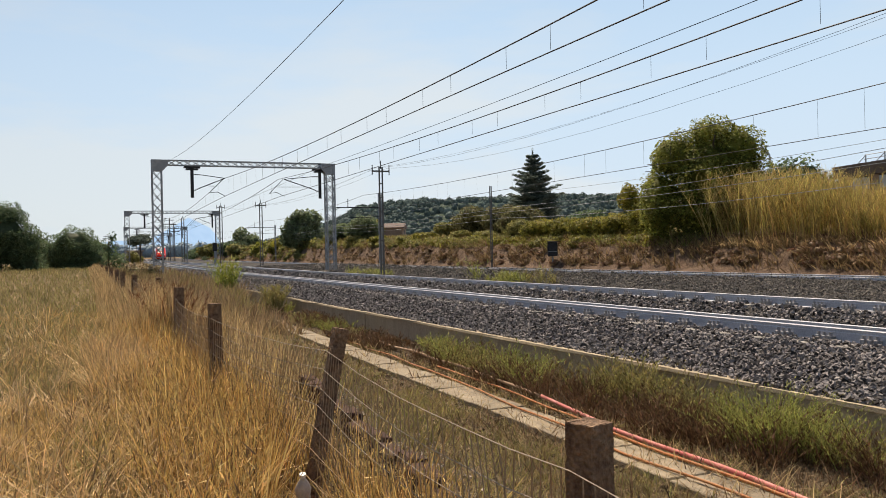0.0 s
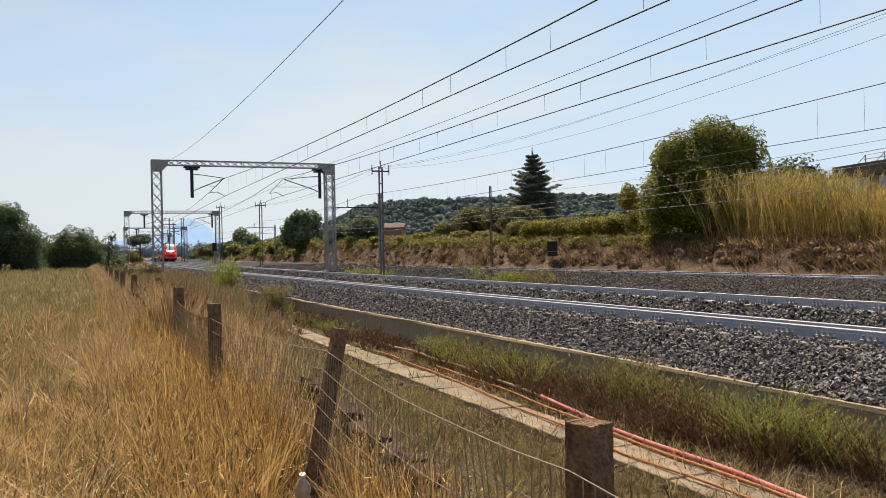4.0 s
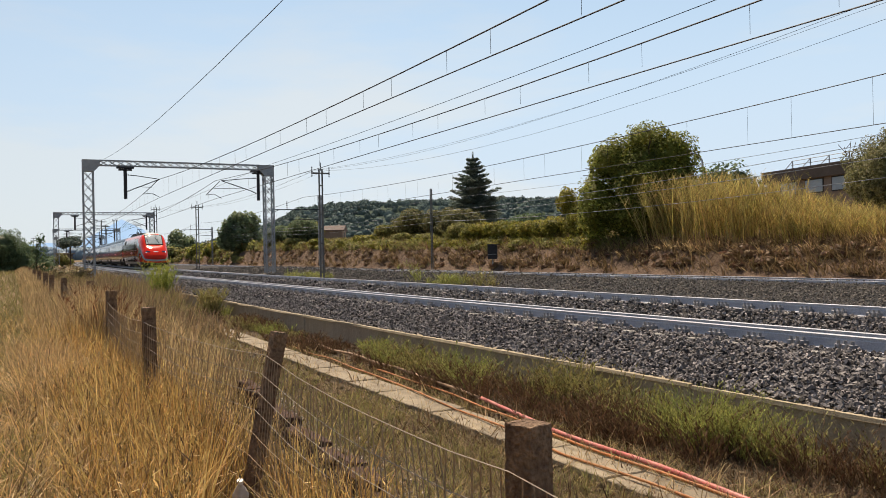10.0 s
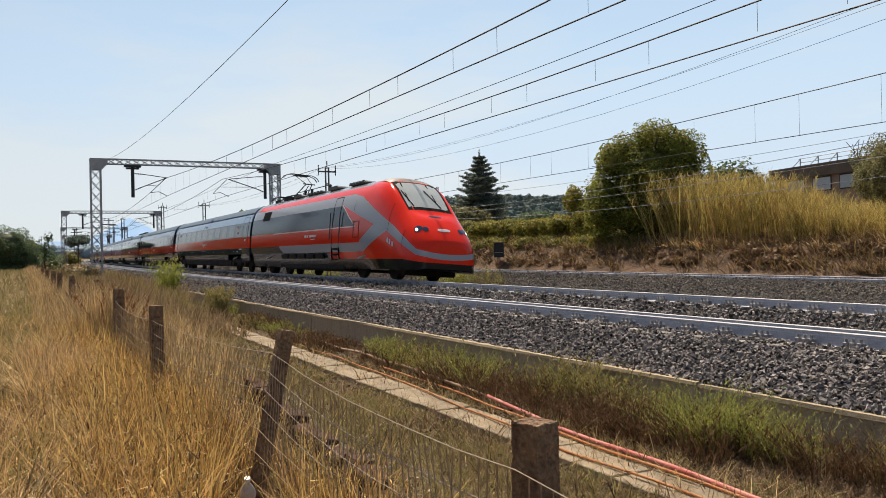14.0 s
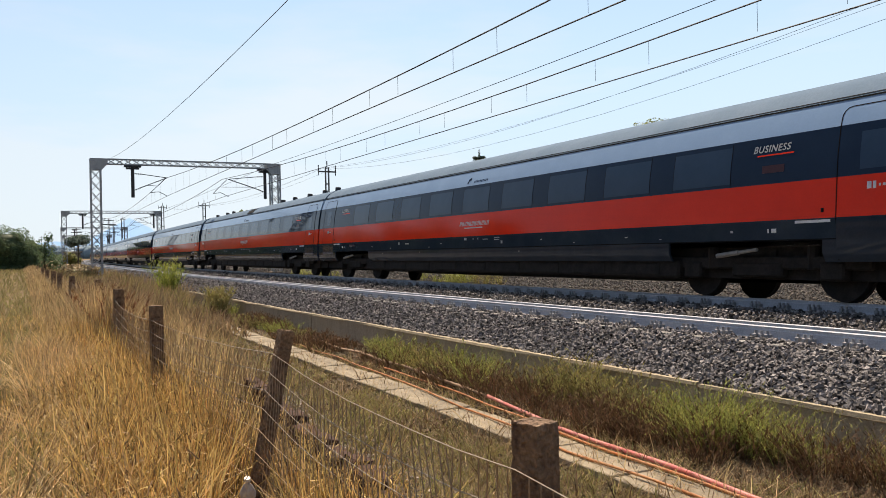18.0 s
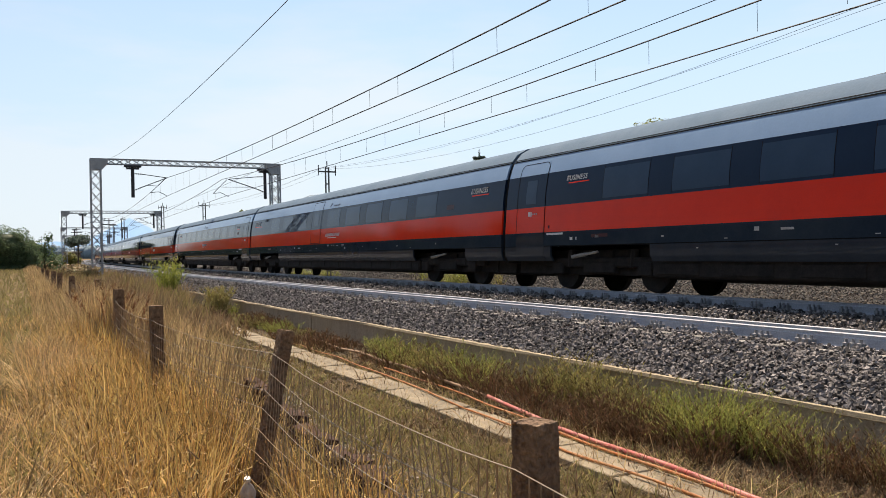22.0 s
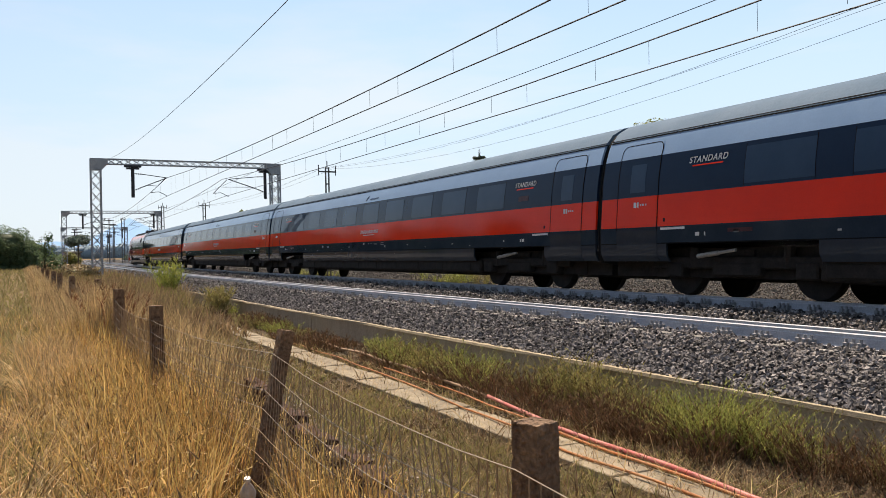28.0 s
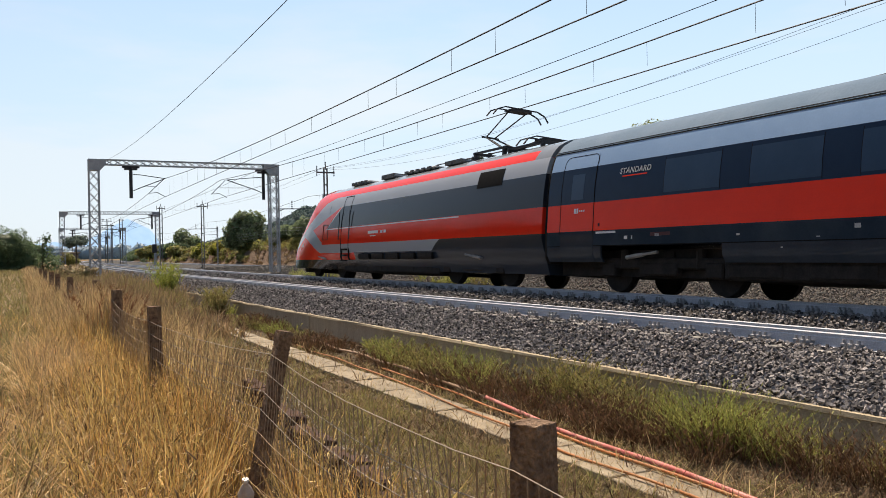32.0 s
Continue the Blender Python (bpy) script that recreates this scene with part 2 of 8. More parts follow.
def land():
    xs = [-4000, -1500, -600, -300, -150, -90, -60, -40, -28, -20, -15] + [-12 + 0.6 * i for i in range(23)] + [1.6, 2.0, 2.4, 3, 3.6, 4.2, 4.8, 5.4, 6.0, 6.2, 6.4, 8, 11, 14, 16.2,
          19, 22, 25, 26.6, 27.0, 27.4, 27.9, 28.4, 29, 29.6, 31, 33, 38, 45, 60, 90, 140, 200, 400, 900, 2000, 4000]
    ys = [-4000, -1000, -300, -120, -60, -30, -15] + [-8 + 0.7 * i for i in range(60)] + [36 + 3 * i for i in range(40)] + [160, 175, 195, 220, 260, 320, 400, 520, 700, 1000, 1500, 2500, 4000]
    bm = bmesh.new()
    grid = []
    for y in ys:
        row = []
        for x in xs:
            amp = 0.0 if 6.1 < x < 26.7 or abs(x) > 200 else 0.05 if x < 6.1 else 0.26 if x < 29.8 else 0.14
            if abs(x) > 200 or y > 600:
                amp = 0
            zg = ground_z(x)
            if x > 27.2 and zg > 0:
                zg *= 1 + min(max(y - 20, 0), 80) / 75
            zg += field_rise(x, y)
            row.append(bm.verts.new((x + (bend(y) if abs(y) < 1600 else bend(1600)), y, zg + amp * rough(x, y) + amp * 0.5 * rough(x, y, 3.3))))
        grid.append(row)
    for r0, r1 in zip(grid, grid[1:]):
        for i in range(len(xs) - 1):
            f = bm.faces.new((r0[i], r0[i + 1], r1[i + 1], r1[i]))
            xm = (xs[i] + xs[i + 1]) / 2
            f.material_index = 0 if xm < 1.7 or xm > 40 else 1 if xm < 26.6 else 2
    part("ground", bm, [M_straw, M_dirt, M_bank], None, smooth=True)
    tagged(bpy.data.objects["ground"], "dry straw field, bare verge and scrubby bank", "ground", kind="structure")


land()


def ballast():
    bm = bmesh.new()
    prof = [(6.34, -0.42), (6.6, -0.36), (7.3, -0.18), (7.7, -0.145), (9.9, -0.30), (10.35, -0.32), (11.4, -0.12), (13.9, -0.31), (14.5, -0.34), (15.8, -0.42)]
    sweep(bm, [(x, z) for x, z in prof], line(0, 0, -60, 520, 3.0), closed=False)
    tagged(part("ballast", bm, M_ballast, None, smooth=True), "near-black ballast bed whose colour shades the gaps between stones", "ballast", kind="structure")
    bm = bmesh.new()
    sweep(bm, [(15.7, -0.40), (17.5, -0.28), (22.6, -0.27), (23.2, -0.22), (25.4, -0.22), (26.7, -0.45)], line(0, 0, -60, 520, 3.0), closed=False)
    tagged(part("ballast", bm, M_ballast, None, smooth=True), "near-black ballast bed of the far track, gaps shaded by colour", "ballast", kind="structure")


ballast()


def retaining_wall():
    w = thing("retaining_wall", "low weathered concrete ballast wall with a pale top edge", "wall", kind="structure")
    y = -30.0
    k = 0
    while y < 150:
        n = 6.0
        bm = bmesh.new()
        dz = random.uniform(-0.012, 0.012)
        dx = random.uniform(-0.012, 0.012)
        sweep(bm, [(-0.09, -0.55), (0.09, -0.55), (0.09, 0.0), (0.07, 0.02), (-0.075, 0.02), (-0.09, 0.0)], line(6.28 + dx, -0.41 + dz, y + 0.012, y + n - 0.012, 1.5))
        pn = part("wall_panel", bm, M_conc, w)
        bm = bmesh.new()
        sweep(bm, [(-0.115, -0.012), (0.09, -0.012), (0.085, 0.024), (-0.105, 0.024)], line(6.28 + dx, -0.392 + dz, y + 0.014, y + n - 0.014, 0.75))
        for v in bm.verts:
            v.co += Vector((random.uniform(-0.007, 0.007), 0, random.uniform(-0.004, 0.004)))
        part("coping", bm, M_lid, pn, "pale chipped top edge")
        y += n
        k += 1


retaining_wall()


# ---- tracks ----
RAIL = [(-0.07, -0.172), (0.07, -0.172), (0.07, -0.160), (0.05, -0.148), (0.044, -0.13), (0.040, -0.05), (0.034, -0.040), (0.036, -0.006), (0.028, 0.0),
        (-0.028, 0.0), (-0.036, -0.006), (-0.034, -0.040), (-0.040, -0.05), (-0.044, -0.13), (-0.05, -0.148), (-0.07, -0.160)]


M_rail_dull = material("dull_rail_steel", (0.13, 0.12, 0.115), (0.18, 0.165, 0.155), 0.7, metal=0.2, scale=3, bump=0.1, depth=0.002, obj=1)


def track(axis, z_near, cant, label):
    tr = thing("railway_track", label, "railway track", "railway tracks", "structure")
    for s in (-0.75, 0.75):
        bm = bmesh.new()
        z = z_near - math.sin(radians(cant)) * (s + 0.75)
        sweep(bm, RAIL, [(x, y, z_near - math.sin(radians(cant_at(y) if cant else 0)) * (s + 0.75)) for x, y, _ in line(axis + s, z, -60, 520, 4.0)])
        for f in bm.faces:
            if f.normal.z > 0.9 and f.calc_center_median().z > z - 0.01:
                f.material_index = 1
        part("rail", bm, [M_rail_side, M_rail_top if cant else M_rail_dull], tr)
    return tr


TRACK1 = track(T1, 0.04, CANT, "steel rails with pale blue-grey sides on concrete sleepers and ballast")
TRACK2 = track(T2, 0.05, CANT, "steel rails with polished heads, used by the train")
track(T3, -0.13, 0, "dull steel rails of a far parallel track")


# ---- overhead line ----
def lattice(bm, p, q, w, pitch, flange=0.06, brace=0.025, up=(0, 1, 0), sides=4):
    """A square lattice girder from p to q, w wide."""
    p, q, up = Vector(p), Vector(q), Vector(up)
    d = (q - p).normalized()
    a = d.cross(up).normalized()
    b = a.cross(d)
    h = w / 2
    c = [(a * sx + b * sy) * h for sx, sy in ((-1, -1), (1, -1), (1, 1), (-1, 1))]
    for o in c:
        bar(bm, p + o, q + o, flange, up=up)
    n = max(1, round((q - p).length / pitch))
    for k in range(n):
        u0, u1 = p + (q - p) * k / n, p + (q - p) * (k + 1) / n
        for i in range(sides):
            o1, o2 = c[i], c[(i + 1) % 4]
            bar(bm, u0 + o1, u1 + o2, brace, up=up)
            bar(bm, u0 + o2, u1 + o1, brace, up=up)
    return bm


def insulator(bm, p, q, r=0.05, n=4):
    p, q = Vector(p), Vector(q)
    bar(bm, p, q, 0.03)
    for k in range(n):
        c = p + (q - p) * (k + 0.5) / n
        d = (q - p).normalized() * 0.03
        tube(bm, [c - d, c + d], r, 8)


def gantry(y, x_l, x_r, z_top, wires, base=-0.35):
    """A steel portal over the tracks, with hung tubes and cantilevers."""
    rot = -math.degrees(turn(y))
    g = thing("overhead_gantry", "grey galvanised lattice steel gantry spanning two tracks", "gantry", "overhead line gantries", at=pose(bend(y), y, 0, 0, 0, rot))
    for x in (x_l, x_r):
        bm = bmesh.new()
        lattice(bm, (x, 0, base), (x, 0, z_top - 0.75), 0.62, 0.72, 0.09, 0.04)
        part("mast", bm, M_steel, g)
        bm = bmesh.new()
        box(bm, x - 0.45, -0.45, base - 0.3, x + 0.45, 0.45, base + 0.12, 0.02)
        part("footing", bm, M_conc, g, "concrete footing block")
        bm = bmesh.new()
        s = 1 if x == x_l else -1
        vs = [(x - s * 0.36, z_top), (x + s * 0.75, z_top), (x + s * 0.75, z_top - 0.36), (x + s * 0.36, z_top - 0.78), (x - s * 0.36, z_top - 0.78)]
        fr = [bm.verts.new((a, -0.33, b)) for a, b in vs]
        bk = [bm.verts.new((a, 0.33, b)) for a, b in vs]
        bm.faces.new(fr), bm.faces.new(bk[::-1])
        for i in range(5):
            bm.faces.new((fr[i], bk[i], bk[(i + 1) % 5], fr[(i + 1) % 5]))
        bmesh.ops.recalc_face_normals(bm, faces=bm.faces)
        part("corner_plate", bm, M_steel, g)
    bm = bmesh.new()
    lattice(bm, (x_l + 0.72, 0, z_top - 0.18), (x_r - 0.72, 0, z_top - 0.18), 0.34, 0.55, 0.07, 0.035, up=(0, 0, 1))
    part("beam", bm, M_steel, g)
    for tx, cx, zc, zm, s in wires:
        bm = bmesh.new()
        box(bm, tx - 0.55, -0.2, z_top - 0.52, tx + 0.55, 0.2, z_top - 0.42)
        box(bm, tx - 0.42, -0.16, z_top - 0.66, tx + 0.42, 0.16, z_top - 0.56)
        part("hanger_bracket", bm, M_dark, g)
        bm = bmesh.new()
        tube(bm, [(tx, 0, z_top - 0.5), (tx, 0, zc - 0.1)], 0.115, 8)
        part("drop_tube", bm, M_dark, g)
        bm = bmesh.new()
        insulator(bm, (tx, 0, zm + 0.25), (tx + s * 0.6, 0, zm + 0.22))
        tube(bm, [(tx + s * 0.6, 0, zm + 0.22), (cx, 0, zm)], 0.028)
        insulator(bm, (tx, 0, zc + 0.35), (tx + s * 0.55, 0, zc + 0.6))
        tube(bm, [(tx + s * 0.5, 0, zc + 0.58), (cx, 0, zm)], 0.035)
        tube(bm, [(cx - 0.1, 0, zm - 0.03), (cx - 1.1, 0, zc + 0.25)], 0.025)
        tube(bm, [(cx - 1.1, 0, zc + 0.25), (cx - 0.55, 0, zc + 0.32), (cx, 0, zc + 0.03)], 0.022)
        tube(bm, [(tx + s * 0.9, 0, zc + 0.75), (cx - 0.55, 0, zc + 0.72)], 0.018)
        part("cantilever", bm, M_dark, g, "cantilever arm with insulators")
    return g


C1, C2 = T1 + 0.47, T2 + 0.47     # wires above the canted tracks
for y, l, r in ((59.0, 4.72, 17.0), (122.0, 4.0, 16.4), (186.0, 4.0, 16.4), (250.0, 4.0, 16.4), (-12.0, 4.7, 17.0)):
    gantry(y, l, r, 7.75 if y < 100 else 7.6, ((l + 2.35, C1, 5.25, 6.55, 1), (r - 0.75, C2 + 0.35, 5.25, 6.55, -1)))


def catenary(x0, zc, zm, spans, label, name="overhead_wire", sag=0.75, csag=0.0, r=0.0145, phase=9.1):
    w = thing(name, label, "overhead wire", "overhead wires")
    pm, pc, drops = [], [], []
    for (ya, yb) in spans:
        n = 16
        for i in range(n + 1):
            u = i / n
            y = ya + (yb - ya) * u
            x = x0 + bend(y)
            z = zm - 4 * sag * u * (1 - u)
            pm.append((x, y, z))
            pc.append((x, y, zc - 4 * csag * u * (1 - u)))
        y = phase - 5.05 * 6
        while y < yb:
            for q in (y, y + 1.95):
                if ya + 1.5 < q < yb - 1.5:
                    u = (q - ya) / (yb - ya)
                    drops.append((x0 + bend(q), q, zm - 4 * sag * u * (1 - u)))
            y += 5.05
    for nm, path, rr in (("messenger_wire", pm, r * 1.15), ("contact_wire", pc, r)):
        bm = bmesh.new()
        tube(bm, path, rr, 6)
        part(nm, bm, M_wire, w)
    for x, y, z in drops:
        bm = bmesh.new()
        tube(bm, [(x, y, zc), (x, y, z)], 0.0055 if y < 45 else 0.0028, 4)
        part("dropper", bm, M_wire, w)
    return w


SP = [(-12, 59), (59, 122), (122, 186), (186, 250)]
catenary(C1, 5.28, 6.57, SP, "messenger and contact wire of the near track", sag=0.8, csag=0.05, phase=9.55)
catenary(C2, 5.27, 6.57, SP, "messenger and contact wire above the train", sag=0.8, csag=0.12)
catenary(25.0, 4.9, 6.68, [(-55, 10), (10, 75), (75, 135), (135, 195)], "messenger and contact wire of the far track", sag=0.62)


def feeder(pts_, label, r=0.009, name="feeder_wire", mat=None):
    """One hanging line through supports (x0, y, z), with a sag for each span."""
    path = []
    for (xa, ya, za, _), (xb, yb, zb, sg) in zip(pts_, pts_[1:]):
        for i in range(13):
            u = i / 12
            y = ya + (yb - ya) * u
            path.append((xa + (xb - xa) * u + bend(y), y, za + (zb - za) * u - 4 * sg * u * (1 - u)))
    path = [q for i, q in enumerate(path) if i == 0 or q != path[i - 1]]
    w = thing(name, label, "wire", "line-side wires")
    bm = bmesh.new()
    tube(bm, path, r, 5)
    part("strand", bm, mat or M_wire, w)


feeder([(16.75, -12, 8.1, 0), (16.75, 59, 7.7, 0.383), (16.2, 122, 7.5, 0.2), (16.2, 186, 7.5, 0.2)], "thin feeder wire along the gantry tops", 0.012)
feeder([(15.0, 2, 6.45, 0), (15.1, 42.3, 5.72, 0.92), (15.1, 80, 5.9, 0.5), (15.0, 107, 7.5, 0.4)], "thin sagging feeder wire on twin poles", 0.0045)
feeder([(14.95, 2, 6.2, 0), (15.12, 42.3, 5.76, 0.78), (15.1, 80, 5.95, 0.5)], "thin sagging feeder wire on twin poles", 0.004)
feeder([(15.6, 2, 6.3, 0), (15.7, 42.3, 5.72, 1.08), (15.7, 80, 5.9, 0.5), (15.6, 107, 7.5, 0.4)], "thin sagging feeder wire on twin poles", 0.0045)
feeder([(4.94, -4, 6.8, 0), (5.75, 59, 7.85, 0.95)], "thin stay wire from the gantry corner", 0.009)
for z, z2, sg, r in ((5.1, 4.85, 0.355, 0.009), (5.0, 3.95, 0.375, 0.012), (4.3, 3.65, 0.27, 0.012), (3.65, 3.25, 0.44, 0.012)):
    feeder([(27.0, -30, z, 0), (27.0, 10, z, 0.3), (27.0, 49.6, z2, sg), (27.0, 95, z2 + 0.3, 0.25), (27.0, 140, z2 + 0.3, 0.25)], "thin pale cable on poles along the bank", r, "line_side_cable", M_steel)


def twin_pole(x0, y, z0, top, arms=True, w=0.12, label="grey twin-channel steel pole with top insulators", group="line-side poles"):
    p_ = thing("line_pole", label, "pole", group, at=pose(x0 + bend(y), y, 0))
    for s in (-w, w):
        bm = bmesh.new()
        box(bm, s - w * 0.32, -0.05, z0 - 0.3, s + w * 0.32, 0.05, top)
        part("channel", bm, M_pole, p_)
    for k in range(int((top - z0) / 0.8)):
        bm = bmesh.new()
        box(bm, -w, -0.065, z0 + 0.4 + k * 0.8, w, 0.065, z0 + 0.46 + k * 0.8)
        part("batten", bm, M_pole, p_)
    if arms:
        bm = bmesh.new()
        box(bm, -0.52, -0.04, top - 0.28, 0.52, 0.04, top - 0.20)
        part("cross_arm", bm, M_pole, p_)
        for s in (-0.5, 0.5):
            bm = bmesh.new()
            insulator(bm, (s, 0, top - 0.45), (s, 0, top + 0.12), 0.034, 5)
            part("insulator", bm, M_dark, p_)
        bm = bmesh.new()
        tube(bm, [(0, 0, top - 0.1), (0, 0, top + 0.35)], 0.03, 6)
        part("spike", bm, M_dark, p_)
    return p_


M_pole = material("dull_pole_paint", (0.13, 0.13, 0.125), (0.19, 0.185, 0.175), 0.7, metal=0.2, scale=4, fine=40, bump=0.1, depth=0.003)
for x, y, top, w in ((15.4, 42.3, 5.8, 0.09), (15.75, 80.0, 6.15, 0.12), (15.25, 107.0, 7.5, 0.15), (15.4, 179.0, 9.2, 0.25)):
    twin_pole(x, y, -0.35, top, w=w)
twin_pole(26.1, 49.6, -0.1, 5.5, arms=False, w=0.055, label="plain weathered twin pole without arms")


def cantilever_mast(x0, y, s, z0=-0.3, top=7.0, w=0.3, lbl="grey lattice mast of the far track with a cantilever"):
    p_ = thing("cantilever_mast", lbl, "mast", "far track masts", at=pose(x0 + bend(y), y, 0))
    bm = bmesh.new()
    lattice(bm, (0, 0, z0), (0, 0, top), w, 0.6, 0.06, 0.03)
    part("mast", bm, M_steel, p_)
    bm = bmesh.new()
    tube(bm, [(0, 0, 5.55), (s * 4.6, 0, 5.5)], 0.05, 6)
    tube(bm, [(s * 4.2, 0, 5.5), (s * 4.6, 0, 5.3), (s * 5.0, 0, 5.42)], 0.035, 6)
    tube(bm, [(0, 0, 4.6), (s * 3.2, 0, 4.5)], 0.035, 6)
    insulator(bm, (s * 3.4, 0, 5.5), (s * 3.4, 0, 6.35), 0.07, 5)
    part("cantilever", bm, M_dark, p_)


cantilever_mast(27.0, 76.0, -1)
cantilever_mast(27.0, 133.0, -1, top=5.9, w=0.16, lbl="slim grey mast with a cantilever beside the far track")

# ---- train ----
M_red = material("red_paint", (0.88, 0.036, 0.008), (0.82, 0.032, 0.008), 0.08, scale=1.2, fine=40, bump=0.0, spec=0.17, grain=0.08)
M_grey = material("silver_grey_paint", (0.225, 0.345, 0.53), (0.255, 0.38, 0.57), 0.12, metal=0.0, scale=0.6, fine=30, bump=0.0, spec=0.20, grain=0.08)
M_roof = material("dusty_roof_paint", (0.130, 0.190, 0.262), (0.158, 0.218, 0.292), 0.7, scale=1.1, fine=25, bump=0.05, depth=0.002, spec=0.015, grain=0.2)
M_band = material("black_window_band", (0.008, 0.020, 0.048), (0.011, 0.025, 0.055), 0.05, scale=1.0, fine=30, bump=0.0, spec=0.17, grain=0.1)
M_skirt = material("dark_grey_paint", (0.022, 0.034, 0.052), (0.031, 0.044, 0.063), 0.09, scale=1.4, fine=30, bump=0.0, spec=0.2, grain=0.15)
M_under = material("grimy_underframe", (0.014, 0.013, 0.013), (0.030, 0.026, 0.024), 0.85, scale=4, fine=30, bump=0.3, depth=0.01)
M_glass = material("tinted_glass", (0.018, 0.041, 0.082), (0.024, 0.049, 0.094), 0.03, scale=1, fine=30, bump=0.0, spec=0.26, grain=0.05)
M_rubber = material("black_rubber", (0.012, 0.012, 0.013), (0.02, 0.02, 0.02), 0.8, scale=6, fine=40, bump=0.2, depth=0.005)
M_vent = material("dark_roof_grille", (0.035, 0.037, 0.040), (0.05, 0.052, 0.055), 0.9, scale=8, bump=0.1, depth=0.003, spec=0.015)
M_white = material("white_marking", (0.75, 0.75, 0.74), (0.68, 0.68, 0.68), 0.5, bump=0.0)
M_mark = material("grey_marking", (0.42, 0.43, 0.44), (0.34, 0.35, 0.36), 0.5, bump=0.0)
M_seam = material("dark_seam", (0.008, 0.008, 0.009), (0.012, 0.012, 0.013), 0.7, bump=0.0, spec=0.03)
M_damper = material("pale_damper_paint", (0.30, 0.29, 0.27), (0.22, 0.21, 0.20), 0.5, scale=6, bump=0.1)

SIDE = [(1.30, 0.62), (1.39, 0.76), (1.43, 1.31), (1.43, 1.94), (1.425, 2.30), (1.375, 2.76), (1.31, 3.02), (1.24, 3.22), (1.06, 3.46), (0.75, 3.66), (0.4, 3.76), (0.0, 3.80)]


def side_x(z):
    for (xa, za), (xb, zb) in zip(SIDE, SIDE[1:]):
        if z <= zb:
            return xa + (xb - xa) * (z - za) / (zb - za)
    return 0


def panel(bm, z0, z1, ya, yb, s=-1, out=0.0, thick=0.05):
    """A curved plate on one flank of a car."""
    zs = [z0] + [z for _, z in SIDE if z0 + 0.01 < z < z1 - 0.01] + [z1]
    prof = [(s * (side_x(z) + out), z) for z in zs] + [(s * (side_x(z) + out - thick), z) for z in reversed(zs)]
    a = [bm.verts.new((x, ya, z)) for x, z in prof]
    b = [bm.verts.new((x, yb, z)) for x, z in prof]
    n = len(prof)
    fs = [bm.faces.new((a[i], a[(i + 1) % n], b[(i + 1) % n], b[i])) for i in range(n)]
    if len(zs) > 2:
        for f in fs[:len(zs) - 1]:
            f.smooth = True
    fs += [bm.faces.new(a[::-1]), bm.faces.new(b)]
    bmesh.ops.recalc_face_normals(bm, faces=fs)
    for f in fs:
        for e in f.edges:
            e.smooth = all(k.smooth for k in e.link_faces)
    return bm


def band(name, z0, z1, mat, parent, ya, yb, label="", out=0.0):
    for s in (-1, 1):
        part(name, panel(bmesh.new(), z0, z1, ya, yb, s, out), mat, parent, label)


def flank_line(bm, pts_, w, s=-1, out=0.009, thick=0.02):
    """A thin raised strip along (y, z) points on one flank."""
    rings = []
    for i, (y, z) in enumerate(pts_):
        (ya, za), (yb, zb) = pts_[max(i - 1, 0)], pts_[min(i + 1, len(pts_) - 1)]
        ln = math.hypot(yb - ya, zb - za)
        ny, nz = -(zb - za) / ln * w / 2, (yb - ya) / ln * w / 2
        rings.append([bm.verts.new((s * (side_x(z + k * nz) + q), y + k * ny, z + k * nz)) for k, q in ((1, out), (-1, out), (-1, out - thick), (1, out - thick))])
    fs = [bm.faces.new((r0[i], r0[(i + 1) % 4], r1[(i + 1) % 4], r1[i])) for r0, r1 in zip(rings, rings[1:]) for i in range(4)]
    fs += [bm.faces.new(rings[0][::-1]), bm.faces.new(rings[-1])]
    bmesh.ops.recalc_face_normals(bm, faces=fs)
    return bm


def flank_text(words, size, y, z, mat, parent, name="lettering", out=0.006):
    """Raised letters on the near flank, read from outside."""
    cu = bpy.data.curves.new(name, "FONT")
    cu.body, cu.size, cu.extrude, cu.shear, cu.offset, cu.space_character = words, size, 0.001, 0.3, 0.003, 1.12
    tmp = bpy.data.objects.new(name, cu)
    me = bpy.data.meshes.new_from_object(tmp)
    bpy.data.objects.remove(tmp)
    me.transform(Matrix.Translation((-side_x(z) - out, y, z)) @ Matrix.Rotation(radians(-90), 4, "Z") @ Matrix.Rotation(radians(90), 4, "X"))
    return part(name, me, mat, parent)


